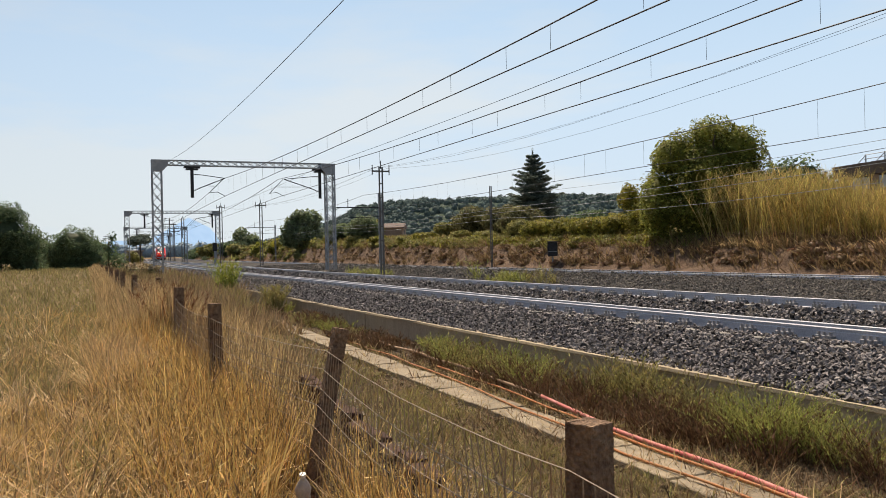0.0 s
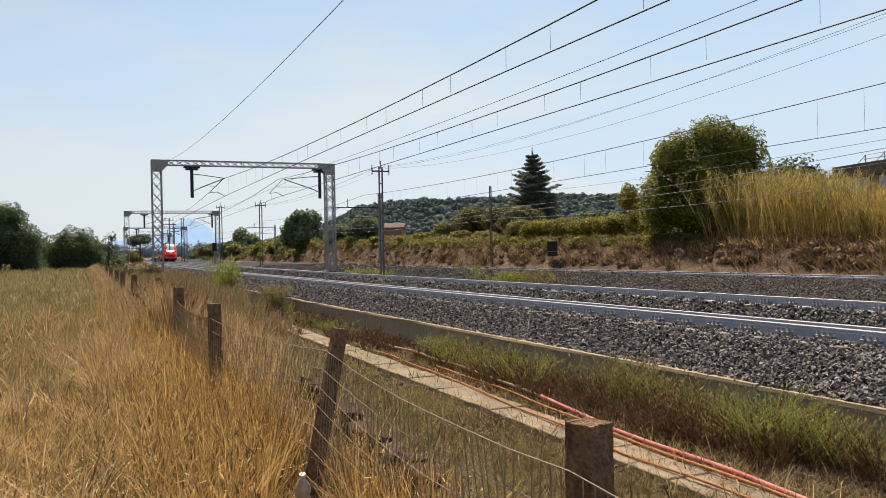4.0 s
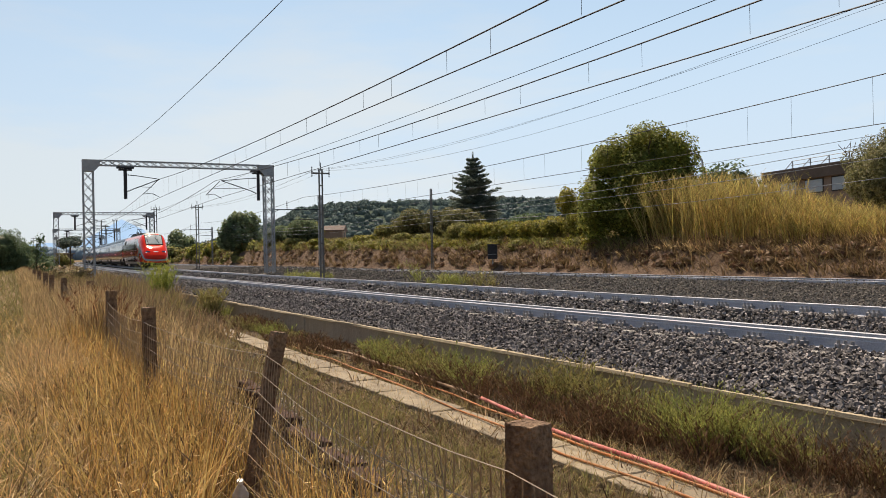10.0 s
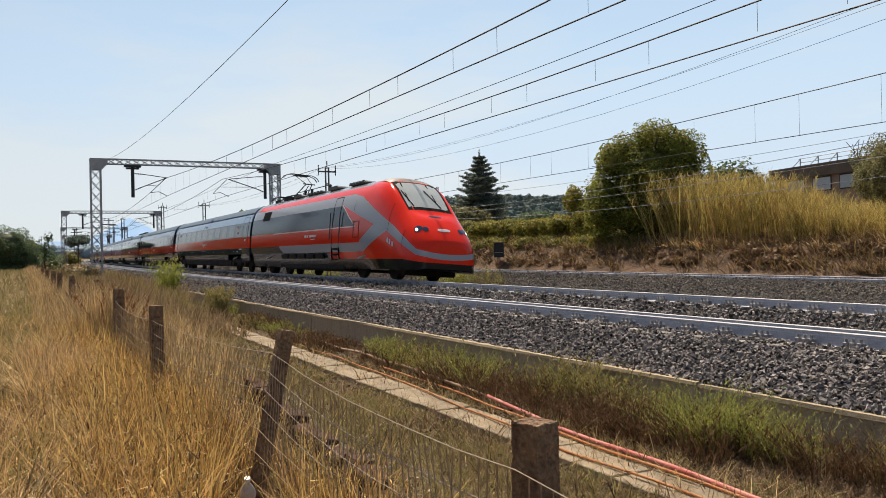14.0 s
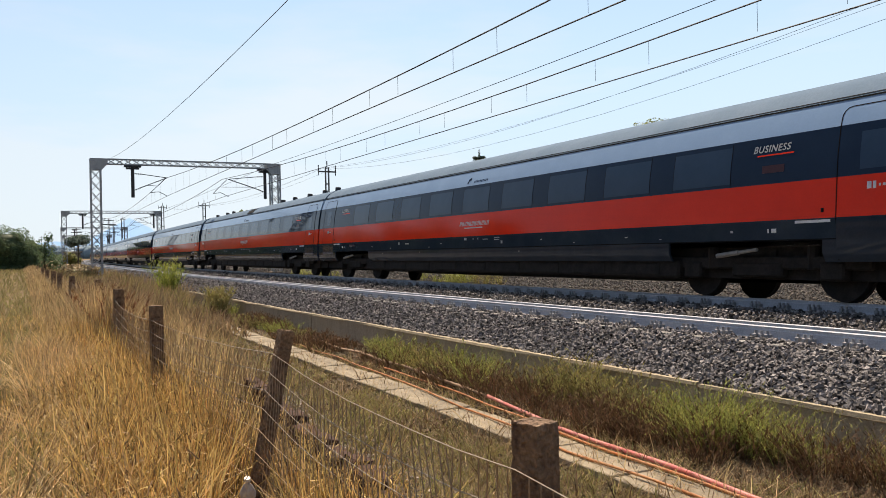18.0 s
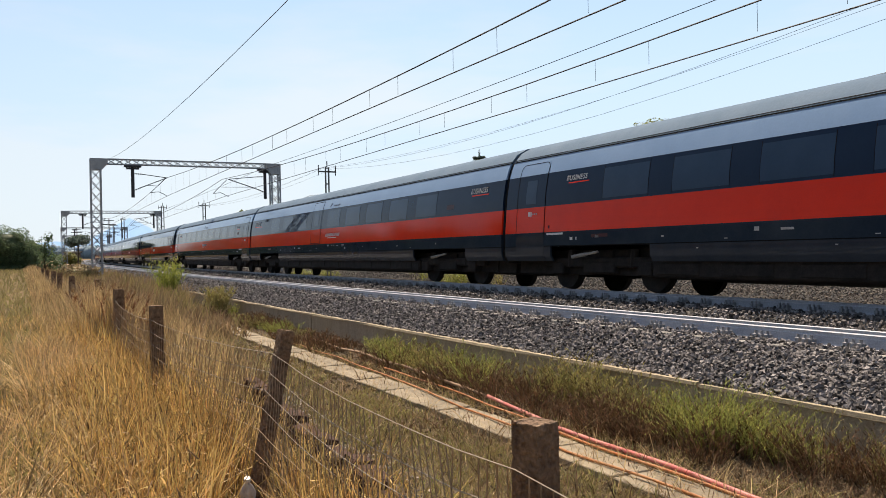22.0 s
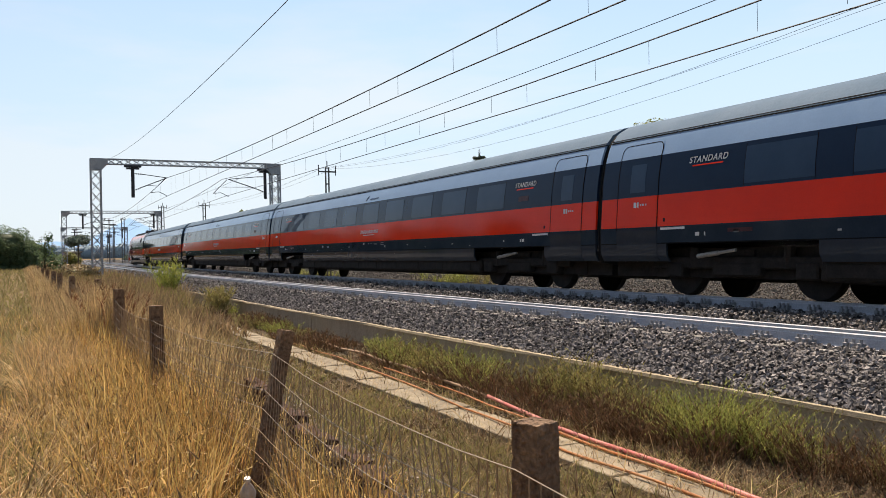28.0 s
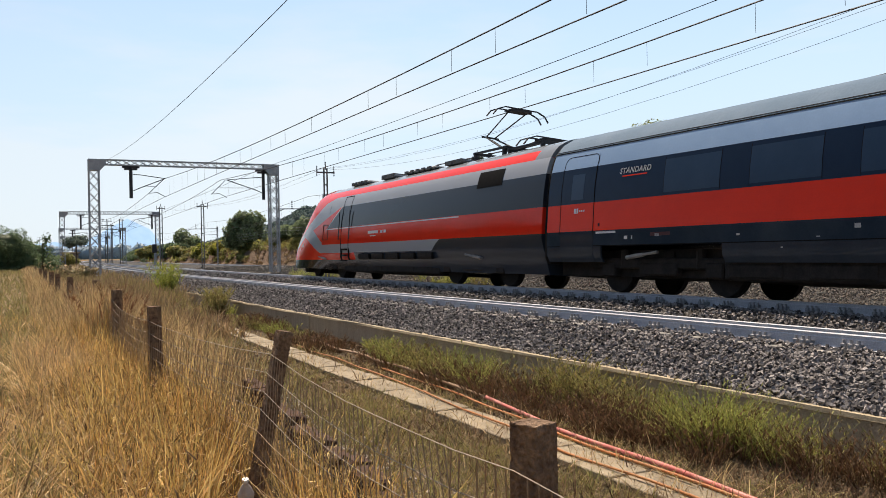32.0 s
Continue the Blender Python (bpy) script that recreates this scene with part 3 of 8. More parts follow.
def bogie(c, yb, wheel=0.46, damper=True):
    bm = bmesh.new()
    for s in (-1, 1):
        box(bm, s * 0.98, yb - 2.15, 0.50, s * 1.12, yb + 2.15, 0.72, 0.03)
        box(bm, s * 0.96, yb - 0.55, 0.36, s * 1.14, yb + 0.55, 0.62, 0.03)
        for ya in (-1.5, 1.5):
            box(bm, s * 0.92, yb + ya - 0.22, 0.32, s * 1.16, yb + ya + 0.22, 0.62, 0.03)
            tube(bm, [(s * 1.04, yb + ya * 0.72, 0.5), (s * 1.04, yb + ya * 0.72, 0.9)], 0.10, 8)
    box(bm, -1.0, yb - 0.3, 0.4, 1.0, yb + 0.3, 0.85)
    box(bm, -0.94, yb - 2.6, 0.33, 0.94, yb + 2.6, 0.9)
    bo = part("bogie", bm, M_under, c)
    for ya in (-1.5, 1.5):
        bm = bmesh.new()
        tube(bm, [(-0.8, yb + ya, wheel), (0.8, yb + ya, wheel)], 0.08, 8)
        for s in (-1, 1):
            tube(bm, [(s * 0.70, yb + ya, wheel), (s * 0.83, yb + ya, wheel)], wheel, 28)
            tube(bm, [(s * 0.66, yb + ya, wheel), (s * 0.70, yb + ya, wheel)], wheel + 0.028, 28)
            tube(bm, [(s * 0.80, yb + ya, wheel), (s * 0.86, yb + ya, wheel)], 0.13, 12)
        part("wheelset", bm, M_under, bo)
    if damper:
        for s in (-1, 1):
            bm = bmesh.new()
            tube(bm, [(s * 1.3, yb + 0.25, 0.78), (s * 1.3, yb + 0.75, 0.72)], 0.045, 8)
            tube(bm, [(s * 1.3, yb - 0.15, 0.83), (s * 1.3, yb + 0.3, 0.775)], 0.032, 8)
            part("yaw_damper", bm, M_damper, bo, "pale cylindrical damper")


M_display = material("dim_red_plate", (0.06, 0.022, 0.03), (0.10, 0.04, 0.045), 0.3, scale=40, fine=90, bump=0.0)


def coach(doors=True):
    c = thing("train_coach", "dark grey train coach with a red stripe and tinted windows", "train coach", "coaches of the train")
    h = 12.96
    bm = bmesh.new()
    prof = [(1.38, 0.97)] + [(side_x(z) - 0.03, z) for _, z in SIDE if 1.0 < z <= 3.22]
    prof = [(-x, z) for x, z in prof] + prof[::-1]
    a = [bm.verts.new((x, -h + 0.01, z)) for x, z in prof]
    b = [bm.verts.new((x, h - 0.01, z)) for x, z in prof]
    for i in range(len(prof)):
        j = (i + 1) % len(prof)
        bm.faces.new((a[i], a[j], b[j], b[i]))
    bm.faces.new(a[::-1]), bm.faces.new(b)
    bmesh.ops.recalc_face_normals(bm, faces=bm.faces)
    part("body_core", bm, M_skirt, c)
    band("lower_panel", 0.98, 1.31, M_skirt, c, -h, h)
    for ya, yb in ((-h, -11.0), (-7.6, 7.6), (11.0, h)):
        band("skirt_panel", 0.62, 0.972, M_skirt, c, ya, yb)
    band("red_stripe", 1.31, 1.94, M_red, c, -h, h, "glossy red stripe")
    band("window_band", 1.94, 2.76, M_band, c, -h, h, "black window band")
    band("upper_panel", 2.76, 3.20, M_grey, c, -h, h, "silver grey upper panel")
    # window panes in the band
    y = -9.1
    while y < 9.0:
        for s in (-1, 1):
            part("window_pane", panel(bmesh.new(), 2.0, 2.67, y, y + 1.42, s, 0.004, 0.02), M_glass, c)
        for s in (-1, 1):
            for q in (y - 0.012, y + 1.42):
                part("window_seam", panel(bmesh.new(), 1.96, 2.72, q, q + 0.012, s, 0.003, 0.02), M_seam, c)
        y += 2.10
    # doors near both ends
    for ya in (-12.45, 11.25) if doors else ():
        for s in (-1, 1):
            d = part("door", panel(bmesh.new(), 0.66, 1.31, ya, ya + 1.2, s, 0.006, 0.04), M_skirt, c, "grey and red plug door leaf")
            part("door_stripe", panel(bmesh.new(), 1.31, 1.94, ya, ya + 1.2, s, 0.006, 0.04), M_red, d)
            part("door_upper", panel(bmesh.new(), 1.94, 2.76, ya, ya + 1.2, s, 0.006, 0.04), M_band, d)
            part("door_head", panel(bmesh.new(), 2.76, 3.06, ya, ya + 1.2, s, 0.006, 0.04), M_grey, d)
            part("door_window", panel(bmesh.new(), 2.03, 2.62, ya + 0.38, ya + 0.82, s, 0.010, 0.02), M_glass, d)
            bm = bmesh.new()
            arch = [(ya, 0.64), (ya, 1.3), (ya, 1.94), (ya, 2.3), (ya, 2.76), (ya, 2.93), (ya + 0.03, 3.0), (ya + 0.08, 3.045), (ya + 0.16, 3.06)]
            flank_line(bm, arch + [(2 * ya + 1.2 - p, q) for p, q in reversed(arch)], 0.016, s, 0.010)
            part("door_seal", bm, M_seam, d)
        bm = bmesh.new()
        y0 = ya + 1.3 if ya < 0 else ya - 0.75
        panel(bm, 1.24, 1.285, y0, y0 + 0.65, -1, 0.004, 0.02)
        part("white_marking", bm, M_white, c)
        bm = bmesh.new()
        for k, w in enumerate((0.07, 0.05, 0.03, 0.04, 0.03)):
            panel(bm, 1.72 if k < 2 else 1.75, 1.83 if k < 2 else 1.79, ya + 0.62 - 0.075 * k, ya + 0.62 - 0.075 * k + w, -1, 0.012, 0.02)
        part("white_marking", bm, M_white, c, "small white marks on the door")
        y0 = ya + 1.42 if ya < 0 else ya - 0.22
        part("dark_marking", panel(bmesh.new(), 1.40, 1.47, y0, y0 + 0.05, -1, 0.006, 0.02), M_seam, c)
        for q, w in ((1.12, 0.10), (1.27, 0.03)):
            y0 = ya + 1.2 + q if ya < 0 else ya - q
            part("white_marking", panel(bmesh.new(), 1.10, 1.17, y0, y0 + w, -1, 0.004, 0.02), M_white, c)
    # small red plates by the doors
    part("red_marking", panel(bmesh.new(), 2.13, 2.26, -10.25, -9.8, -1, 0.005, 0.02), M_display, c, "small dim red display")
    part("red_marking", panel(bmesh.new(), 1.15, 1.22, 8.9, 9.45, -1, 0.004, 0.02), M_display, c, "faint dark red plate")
    # small marks low on the flank
    for y0, z0, w, hh in ((-9.2, 1.12, 0.06, 0.05), (-6.4, 1.10, 0.10, 0.03), (-3.3, 1.13, 0.09, 0.03), (-1.5, 1.08, 0.09, 0.09), (1.9, 1.12, 0.12, 0.03), (4.2, 1.15, 0.3, 0.05),
                          (4.9, 1.15, 0.12, 0.09), (7.2, 1.10, 0.08, 0.04), (9.2, 1.14, 0.14, 0.07), (0.4, 1.20, 0.16, 0.08), (0.0, 1.21, 0.05, 0.05), (-0.25, 1.21, 0.05, 0.05), (-0.75, 1.20, 0.30, 0.025),
                          (-1.35, 1.23, 0.30, 0.022), (-1.35, 1.18, 0.30, 0.022), (-4.6, 1.04, 0.07, 0.02), (-7.4, 1.04, 0.06, 0.02), (2.7, 1.03, 0.10, 0.02), (5.6, 1.03, 0.08, 0.02), (-2.3, 0.86, 0.05, 0.02), (3.4, 0.88, 0.06, 0.02), (6.3, 0.86, 0.05, 0.03)):
        part("white_marking", panel(bmesh.new(), z0, z0 + hh * 0.8, y0, y0 + w * 0.85, -1, 0.004, 0.02), M_mark, c)
    # plain slanted bars for the operator's lettering on the red stripe
    bm = bmesh.new()
    for k in range(12):
        y0 = 0.80 - k * 0.136
        for q in (0.0, 0.062):
            flank_line(bm, [(y0 - q + 0.018, 1.605), (y0 - q - 0.018, 1.725)], 0.026, -1, 0.005)
    part("white_marking", bm, M_white, c, "row of white bars on the stripe")
    bm = bmesh.new()
    flank_line(bm, [(0.55, 1.545), (-0.45, 1.545)], 0.024, -1, 0.005)
    part("white_marking", bm, M_white, c)
    bm = bmesh.new()
    flank_line(bm, [(0.62, 2.83), (0.56, 2.93), (0.44, 2.97)], 0.07, -1, 0.006)
    part("dark_marking", bm, M_band, c)
    bm = bmesh.new()
    for k in range(10):
        y0 = 0.24 - k * 0.077
        flank_line(bm, [(y0 + 0.012, 2.84), (y0 - 0.012, 2.90)], 0.026, -1, 0.006)
    part("dark_marking", bm, M_band, c)
    part("skirt_groove", panel(bmesh.new(), 0.966, 0.984, -h, h, -1, 0.001, 0.02), M_seam, c)
    bm = bmesh.new()
    for za in (3.19, 3.245):
        for s in (-1, 1):
            panel(bm, za, za + 0.013, -h, h, s, 0.012, 0.03)
    part("gutter", bm, M_seam, c, "dark double rain gutter")
    bm = bmesh.new()
    pr = [(x, z) for x, z in SIDE if z >= 3.2]
    pr = [(-x, z) for x, z in pr] + [(x, z) for x, z in pr[::-1][1:]]
    a = [bm.verts.new((x, -h, z)) for x, z in pr]
    b = [bm.verts.new((x, h, z)) for x, z in pr]
    for i in range(len(pr) - 1):
        bm.faces.new((a[i], b[i], b[i + 1], a[i + 1])).smooth = True
    bm.faces.new(a), bm.faces.new(b[::-1])
    bmesh.ops.recalc_face_normals(bm, faces=bm.faces)
    for e in bm.edges:
        e.smooth = all(f.smooth for f in e.link_faces)
    part("roof", bm, M_roof, c)
    bm = bmesh.new()
    box(bm, -1.22, -7.7, 0.30, 1.22, 7.7, 0.66, 0.04)
    for k in range(9):
        yy = -7.2 + k * 1.7
        box(bm, -1.24, yy, 0.34, 1.24, yy + 1.2, 0.6, 0.03)
    box(bm, -0.9, -h, 0.33, 0.9, h, 0.7)
    part("underframe", bm, M_under, c)
    for yb in (-9.5, 9.5):
        bogie(c, yb)
    bm = bmesh.new()
    for k in range(5):
        f = 0.93 if k % 2 else 0.97
        pr = [(x * f, 0.5 + (z - 0.62) * (0.99 if k % 2 else 1.0)) for x, z in SIDE if z < 3.79]
        pr = [(-x, z + 0.08) for x, z in pr] + [(x, z + 0.08) for x, z in pr[::-1]]
        y0 = h + 0.002 + k * 0.028
        a = [bm.verts.new((x, y0, z)) for x, z in pr]
        b = [bm.verts.new((x, y0 + 0.027, z)) for x, z in pr]
        fs = [bm.faces.new((a[q], a[(q + 1) % len(pr)], b[(q + 1) % len(pr)], b[q])) for q in range(len(pr))] + [bm.faces.new(a[::-1]), bm.faces.new(b)]
        bmesh.ops.recalc_face_normals(bm, faces=fs)
    part("gangway_bellows", bm, M_rubber, c)
    return c


def roof_vents(c):
    """Small hatches and stubs of the restaurant coach."""
    for y in (12.2, 9.1, 7.3, -4.1, -6.2, -8.6, -10.8, -12.5):
        bm = bmesh.new()
        box(bm, -0.55, y, 3.68, -0.35, y + 0.2, 3.88, 0.02)
        part("roof_vent", bm, M_dark, c)
    for ya, yb in ((0.05, 0.65), (-0.6, -0.02)):
        part("roof_grille", panel(bmesh.new(), 3.30, 3.60, ya, yb, -1, 0.035, 0.07), M_vent, c, "dark ventilation grille")


def half(t, p, q, s, z):
    """1 where (s, z) lies to the left of the way from p to q."""
    N, L = t.nodes, t.links
    (px, pz), (qx, qz) = p, q
    a, b = -(qz - pz), qx - px
    m1, m2, g = N.new("ShaderNodeMath"), N.new("ShaderNodeMath"), N.new("ShaderNodeMath")
    m1.operation, m2.operation, g.operation = "MULTIPLY", "MULTIPLY_ADD", "GREATER_THAN"
    L.new(s, m1.inputs[0])
    m1.inputs[1].default_value = a
    L.new(z, m2.inputs[0])
    m2.inputs[1].default_value = b
    L.new(m1.outputs[0], m2.inputs[2])
    L.new(m2.outputs[0], g.inputs[0])
    g.inputs[1].default_value = a * px + b * pz
    return g.outputs[0]


def combine(t, op, xs):
    out = xs[0]
    for x in xs[1:]:
        m = t.nodes.new("ShaderNodeMath")
        m.operation = op
        t.links.new(out, m.inputs[0]), t.links.new(x, m.inputs[1])
        out = m.outputs[0]
    return out


def livery():
    """Red paint with grey arms, dark window band and skirt, painted over the shell."""
    m = material("power_car_livery", (0.82, 0.034, 0.014), (0.75, 0.030, 0.012), 0.12, scale=1.0, fine=30, bump=0.0, spec=0.21, grain=0.08)
    t = m.node_tree
    N, L = t.nodes, t.links
    sep = N.new("ShaderNodeSeparateXYZ")
    L.new(N.new("ShaderNodeTexCoord").outputs["Object"], sep.inputs[0])
    add = N.new("ShaderNodeMath")
    add.inputs[1].default_value = 10.1
    L.new(sep.outputs["Y"], add.inputs[0])
    s, z = add.outputs[0], sep.outputs["Z"]

    def poly(*pts):
        """A convex field, corners counter-clockwise in (s, z)."""
        return combine(t, "MULTIPLY", [half(t, a, b, s, z) for a, b in zip(pts, pts[1:] + pts[:1])])

    # across the nose the grey arms dip to a smile
    sq, dip, low_z = N.new("ShaderNodeMath"), N.new("ShaderNodeMath"), N.new("ShaderNodeMath")
    sq.operation, dip.operation, low_z.operation = "MULTIPLY", "MULTIPLY_ADD", "ADD"
    L.new(sep.outputs["X"], sq.inputs[0]), L.new(sep.outputs["X"], sq.inputs[1])
    L.new(sq.outputs[0], dip.inputs[0])
    dip.inputs[1].default_value, dip.inputs[2].default_value = -0.088, 0.13
    top = N.new("ShaderNodeMath")
    top.operation = "MAXIMUM"
    L.new(dip.outputs[0], top.inputs[0])
    top.inputs[1].default_value = 0.0
    L.new(sep.outputs["Z"], low_z.inputs[0]), L.new(top.outputs[0], low_z.inputs[1])
    plain, z = z, low_z.outputs[0]
    grey = combine(t, "MAXIMUM", [
        poly((5.8, 2.78), (21, 2.78), (21, 3.2), (5.3, 3.2)),
        poly((3.0, 1.94), (6.3, 2.80), (5.35, 3.2), (4.35, 3.03), (1.4, 1.81)),
        poly((1.4, 1.81), (1.9, 1.67), (3.0, 1.94)),
        poly((0.45, 1.30), (0.65, 1.14), (1.9, 1.67), (1.4, 1.81)),
        poly((0.0, 0.86), (0.65, 1.14), (0.45, 1.30), (0.0, 1.05)),
        poly((-0.3, 1.03), (-0.3, 0.84), (0.0, 0.86), (0.0, 1.05)),
        poly((1.9, 1.67), (2.95, 1.31), (4.17, 1.41), (3.0, 1.94)),
        poly((2.95, 1.31), (3.9, 0.96), (4.4, 0.96), (4.2, 1.42)),
        poly((4.1, 0.96), (14.13, 0.96), (14.78, 1.30), (4.1, 1.30))])
    z = plain
    dark = poly((4.85, 1.95), (21, 1.95), (21, 2.78), (6.35, 2.78))
    low = combine(t, "MAXIMUM", [poly((14.13, 0.96), (14.13, 0.0), (21, 0.0), (21, 1.3), (14.78, 1.3)), poly((7.7, 0.0), (14.2, 0.0), (14.2, 0.96), (7.7, 0.96))])
    black = poly((-1, -1), (8, -1), (8, 0.70), (0.6, 0.68), (-1, 0.52))
    white = combine(t, "MAXIMUM", [poly((4.75, 1.90), (15.9, 1.90), (15.9, 1.935), (4.75, 1.935)), poly((4.75, 1.92), (4.83, 1.92), (6.36, 2.80), (6.28, 2.80))])
    roofc = poly((4.2, 3.47), (21, 3.47), (21, 5), (4.0, 5))
    tail = poly((19.4, 3.2), (21, 3.2), (21, 5), (19.4, 5))
    b = N["Principled BSDF"]
    col = b.inputs["Base Color"].links[0].from_socket
    for fac, c in ((low, (0.026, 0.036, 0.052)), (black, (0.016, 0.015, 0.015)), (grey, (0.32, 0.35, 0.40)), (dark, (0.024, 0.030, 0.042)), (white, (0.7, 0.7, 0.7)),
                   (roofc, (0.22, 0.24, 0.27)), (tail, (0.20, 0.22, 0.25))):
        mx = N.new("ShaderNodeMix")
        mx.data_type = "RGBA"
        L.new(fac, mx.inputs[0]), L.new(col, mx.inputs[6])
        mx.inputs[7].default_value = (*c, 1)
        col = mx.outputs[2]
    L.new(col, b.inputs["Base Color"])
    return m


M_livery = livery()
# pale base colour stands in for mirrored sky and the cab behind
M_shield = material("windscreen_sky_glass", (0.40, 0.46, 0.46), (0.48, 0.53, 0.53), 0.05, scale=2, bump=0.0, spec=0.6)
M_lamp = bpy.data.materials.new("lit_headlamp")
M_lamp.use_nodes = True
M_lamp.node_tree.nodes["Principled BSDF"].inputs["Emission Color"].default_value = (1, 0.95, 0.85, 1)
M_lamp.node_tree.nodes["Principled BSDF"].inputs["Emission Strength"].default_value = 1.3

NOSE = [(0.0, 0.80, 0.40, 1.22), (0.06, 0.97, 0.36, 1.34), (0.2, 1.12, 0.33, 1.50), (0.45, 1.22, 0.32, 1.76), (0.8, 1.295, 0.32, 2.05), (1.1, 1.335, 0.32, 2.28), (1.34, 1.355, 0.32, 2.46),
        (1.42, 1.36, 0.32, 2.53), (1.9, 1.39, 0.32, 2.95), (2.4, 1.405, 0.32, 3.36), (2.85, 1.413, 0.32, 3.63), (3.10, 1.417, 0.32, 3.70), (3.2, 1.418, 0.32, 3.72), (3.6, 1.422, 0.32, 3.77),
        (4.2, 1.427, 0.32, 3.80), (5.5, 1.43, 0.32, 3.82), (8, 1.43, 0.32, 3.82), (12, 1.43, 0.32, 3.82), (16, 1.43, 0.32, 3.82), (20.1, 1.43, 0.32, 3.82)]


def nose_at(s):
    for a, b in zip(NOSE, NOSE[1:]):
        if s <= b[0]:
            k = (s - a[0]) / (b[0] - a[0])
            return [a[i] + (b[i] - a[i]) * k for i in (1, 2, 3)]
    return NOSE[-1][1:]


def shell_point(s, a, out=0.0):
    """A point of the power car's skin: s from the tip, a round the section (0 near flank, pi far flank)."""
    w, zb, zt = nose_at(s)
    k = max(0.0, min(1.0, 1 - s / 3.0))
    ex, ez = 0.45 + 0.12 * k, 0.55 + 0.02 * k
    ca_, sa = math.cos(a), math.sin(a)
    z = zb + (zt - zb) * (max(sa, 0) ** ez)
    u = max(0.0, min(1.0, (s - 1.6) / 3.4))
    u = u * u * (3 - 2 * u)
    x = w * (abs(ca_) ** ex) * (1 - u) + u * min(side_x(min(z * 3.8 / zt, 3.8)) * w / 1.43, w)
    # the windscreen lies sunk between two cheeks
    e = max(0.0, 1 - abs(a - math.pi / 2) / 0.48) * max(0.0, min(1.0, (s - 0.9) / 0.6, (3.3 - s) / 0.5))
    e = 0.11 * min(1.0, e * 2.2)
    return Vector((-(x + out * abs(ca_) ** 0.5) * (1 if ca_ > 0 else -1), s - 10.1 - 0.22 * max(0.0, 1 - s / 6) + e * 0.6, z + out * max(sa, 0) - e * 0.75))


def skin_patch(ss, aa, out):
    bm = bmesh.new()
    g = [[bm.verts.new(shell_point(s, a, out)) for a in aa] for s in ss]
    for r0, r1 in zip(g, g[1:]):
        for i in range(len(aa) - 1):
            bm.faces.new((r0[i], r0[i + 1], r1[i + 1], r1[i]))
    bmesh.ops.recalc_face_normals(bm, faces=bm.faces)
    return bm


def lens(s, a, rs, ra, out=0.012):
    """A flat oval lens lying on the skin."""
    bm = bmesh.new()
    c = bm.verts.new(shell_point(s, a, out + 0.01))
    ring = [bm.verts.new(shell_point(s + rs * math.sin(k * math.pi / 8), a + ra * math.cos(k * math.pi / 8), out)) for k in range(16)]
    for k in range(16):
        bm.faces.new((c, ring[k], ring[(k + 1) % 16]))
    bmesh.ops.recalc_face_normals(bm, faces=bm.faces)
    return bm


def pantograph(parent, y, z, raised):
    """Folding arm collector; the arm lies flat when lowered."""
    bm = bmesh.new()
    box(bm, -0.6, y - 0.9, z, 0.6, y - 0.8, z + 0.08)
    box(bm, -0.6, y + 0.8, z, 0.6, y + 0.9, z + 0.08)
    for s in (-0.55, 0.55):
        bar(bm, (s, y - 0.9, z + 0.05), (s, y + 0.9, z + 0.05), 0.06)
        for q in (-0.8, 0.8):
            insulator(bm, (s, y + q, z - 0.18), (s, y + q, z), 0.07, 3)
    fr = part("pantograph_base", bm, M_dark, parent)
    k, top = ((y - 0.95, z + 0.62), (y + 0.55, z + 1.18)) if raised else ((y - 1.3, z + 0.12), (y + 0.3, z + 0.20))
    bm = bmesh.new()
    for s in (-0.3, 0.3):
        tube(bm, [(s, y + 0.3, z + 0.1), (s * 0.5, k[0], k[1])], 0.026, 6)
        tube(bm, [(s * 0.5, k[0], k[1]), (s, top[0], top[1])], 0.020, 6)
    tube(bm, [(0, y + 0.1, z + 0.08), (0, k[0] + 0.1, k[1] - 0.08)], 0.022, 6)
    tube(bm, [(-0.3, k[0], k[1]), (0.3, k[0], k[1])], 0.03, 6)
    part("pantograph_arm", bm, M_dark, parent, "dark folding current collector arm")
    bm = bmesh.new()
    for dy in (-0.18, 0.18):
        pts = [(-0.95, -0.22), (-0.82, -0.05), (-0.55, 0.05), (0.55, 0.05), (0.82, -0.05), (0.95, -0.22)]
        for (xa, za), (xb, zb) in zip(pts, pts[1:]):
            bar(bm, (xa, top[0] + dy, top[1] + za), (xb, top[0] + dy, top[1] + zb), 0.034)
    box(bm, -0.35, top[0] - 0.2, top[1] - 0.02, 0.35, top[0] + 0.2, top[1] + 0.03)
    part("pantograph_head", bm, M_dark, parent)


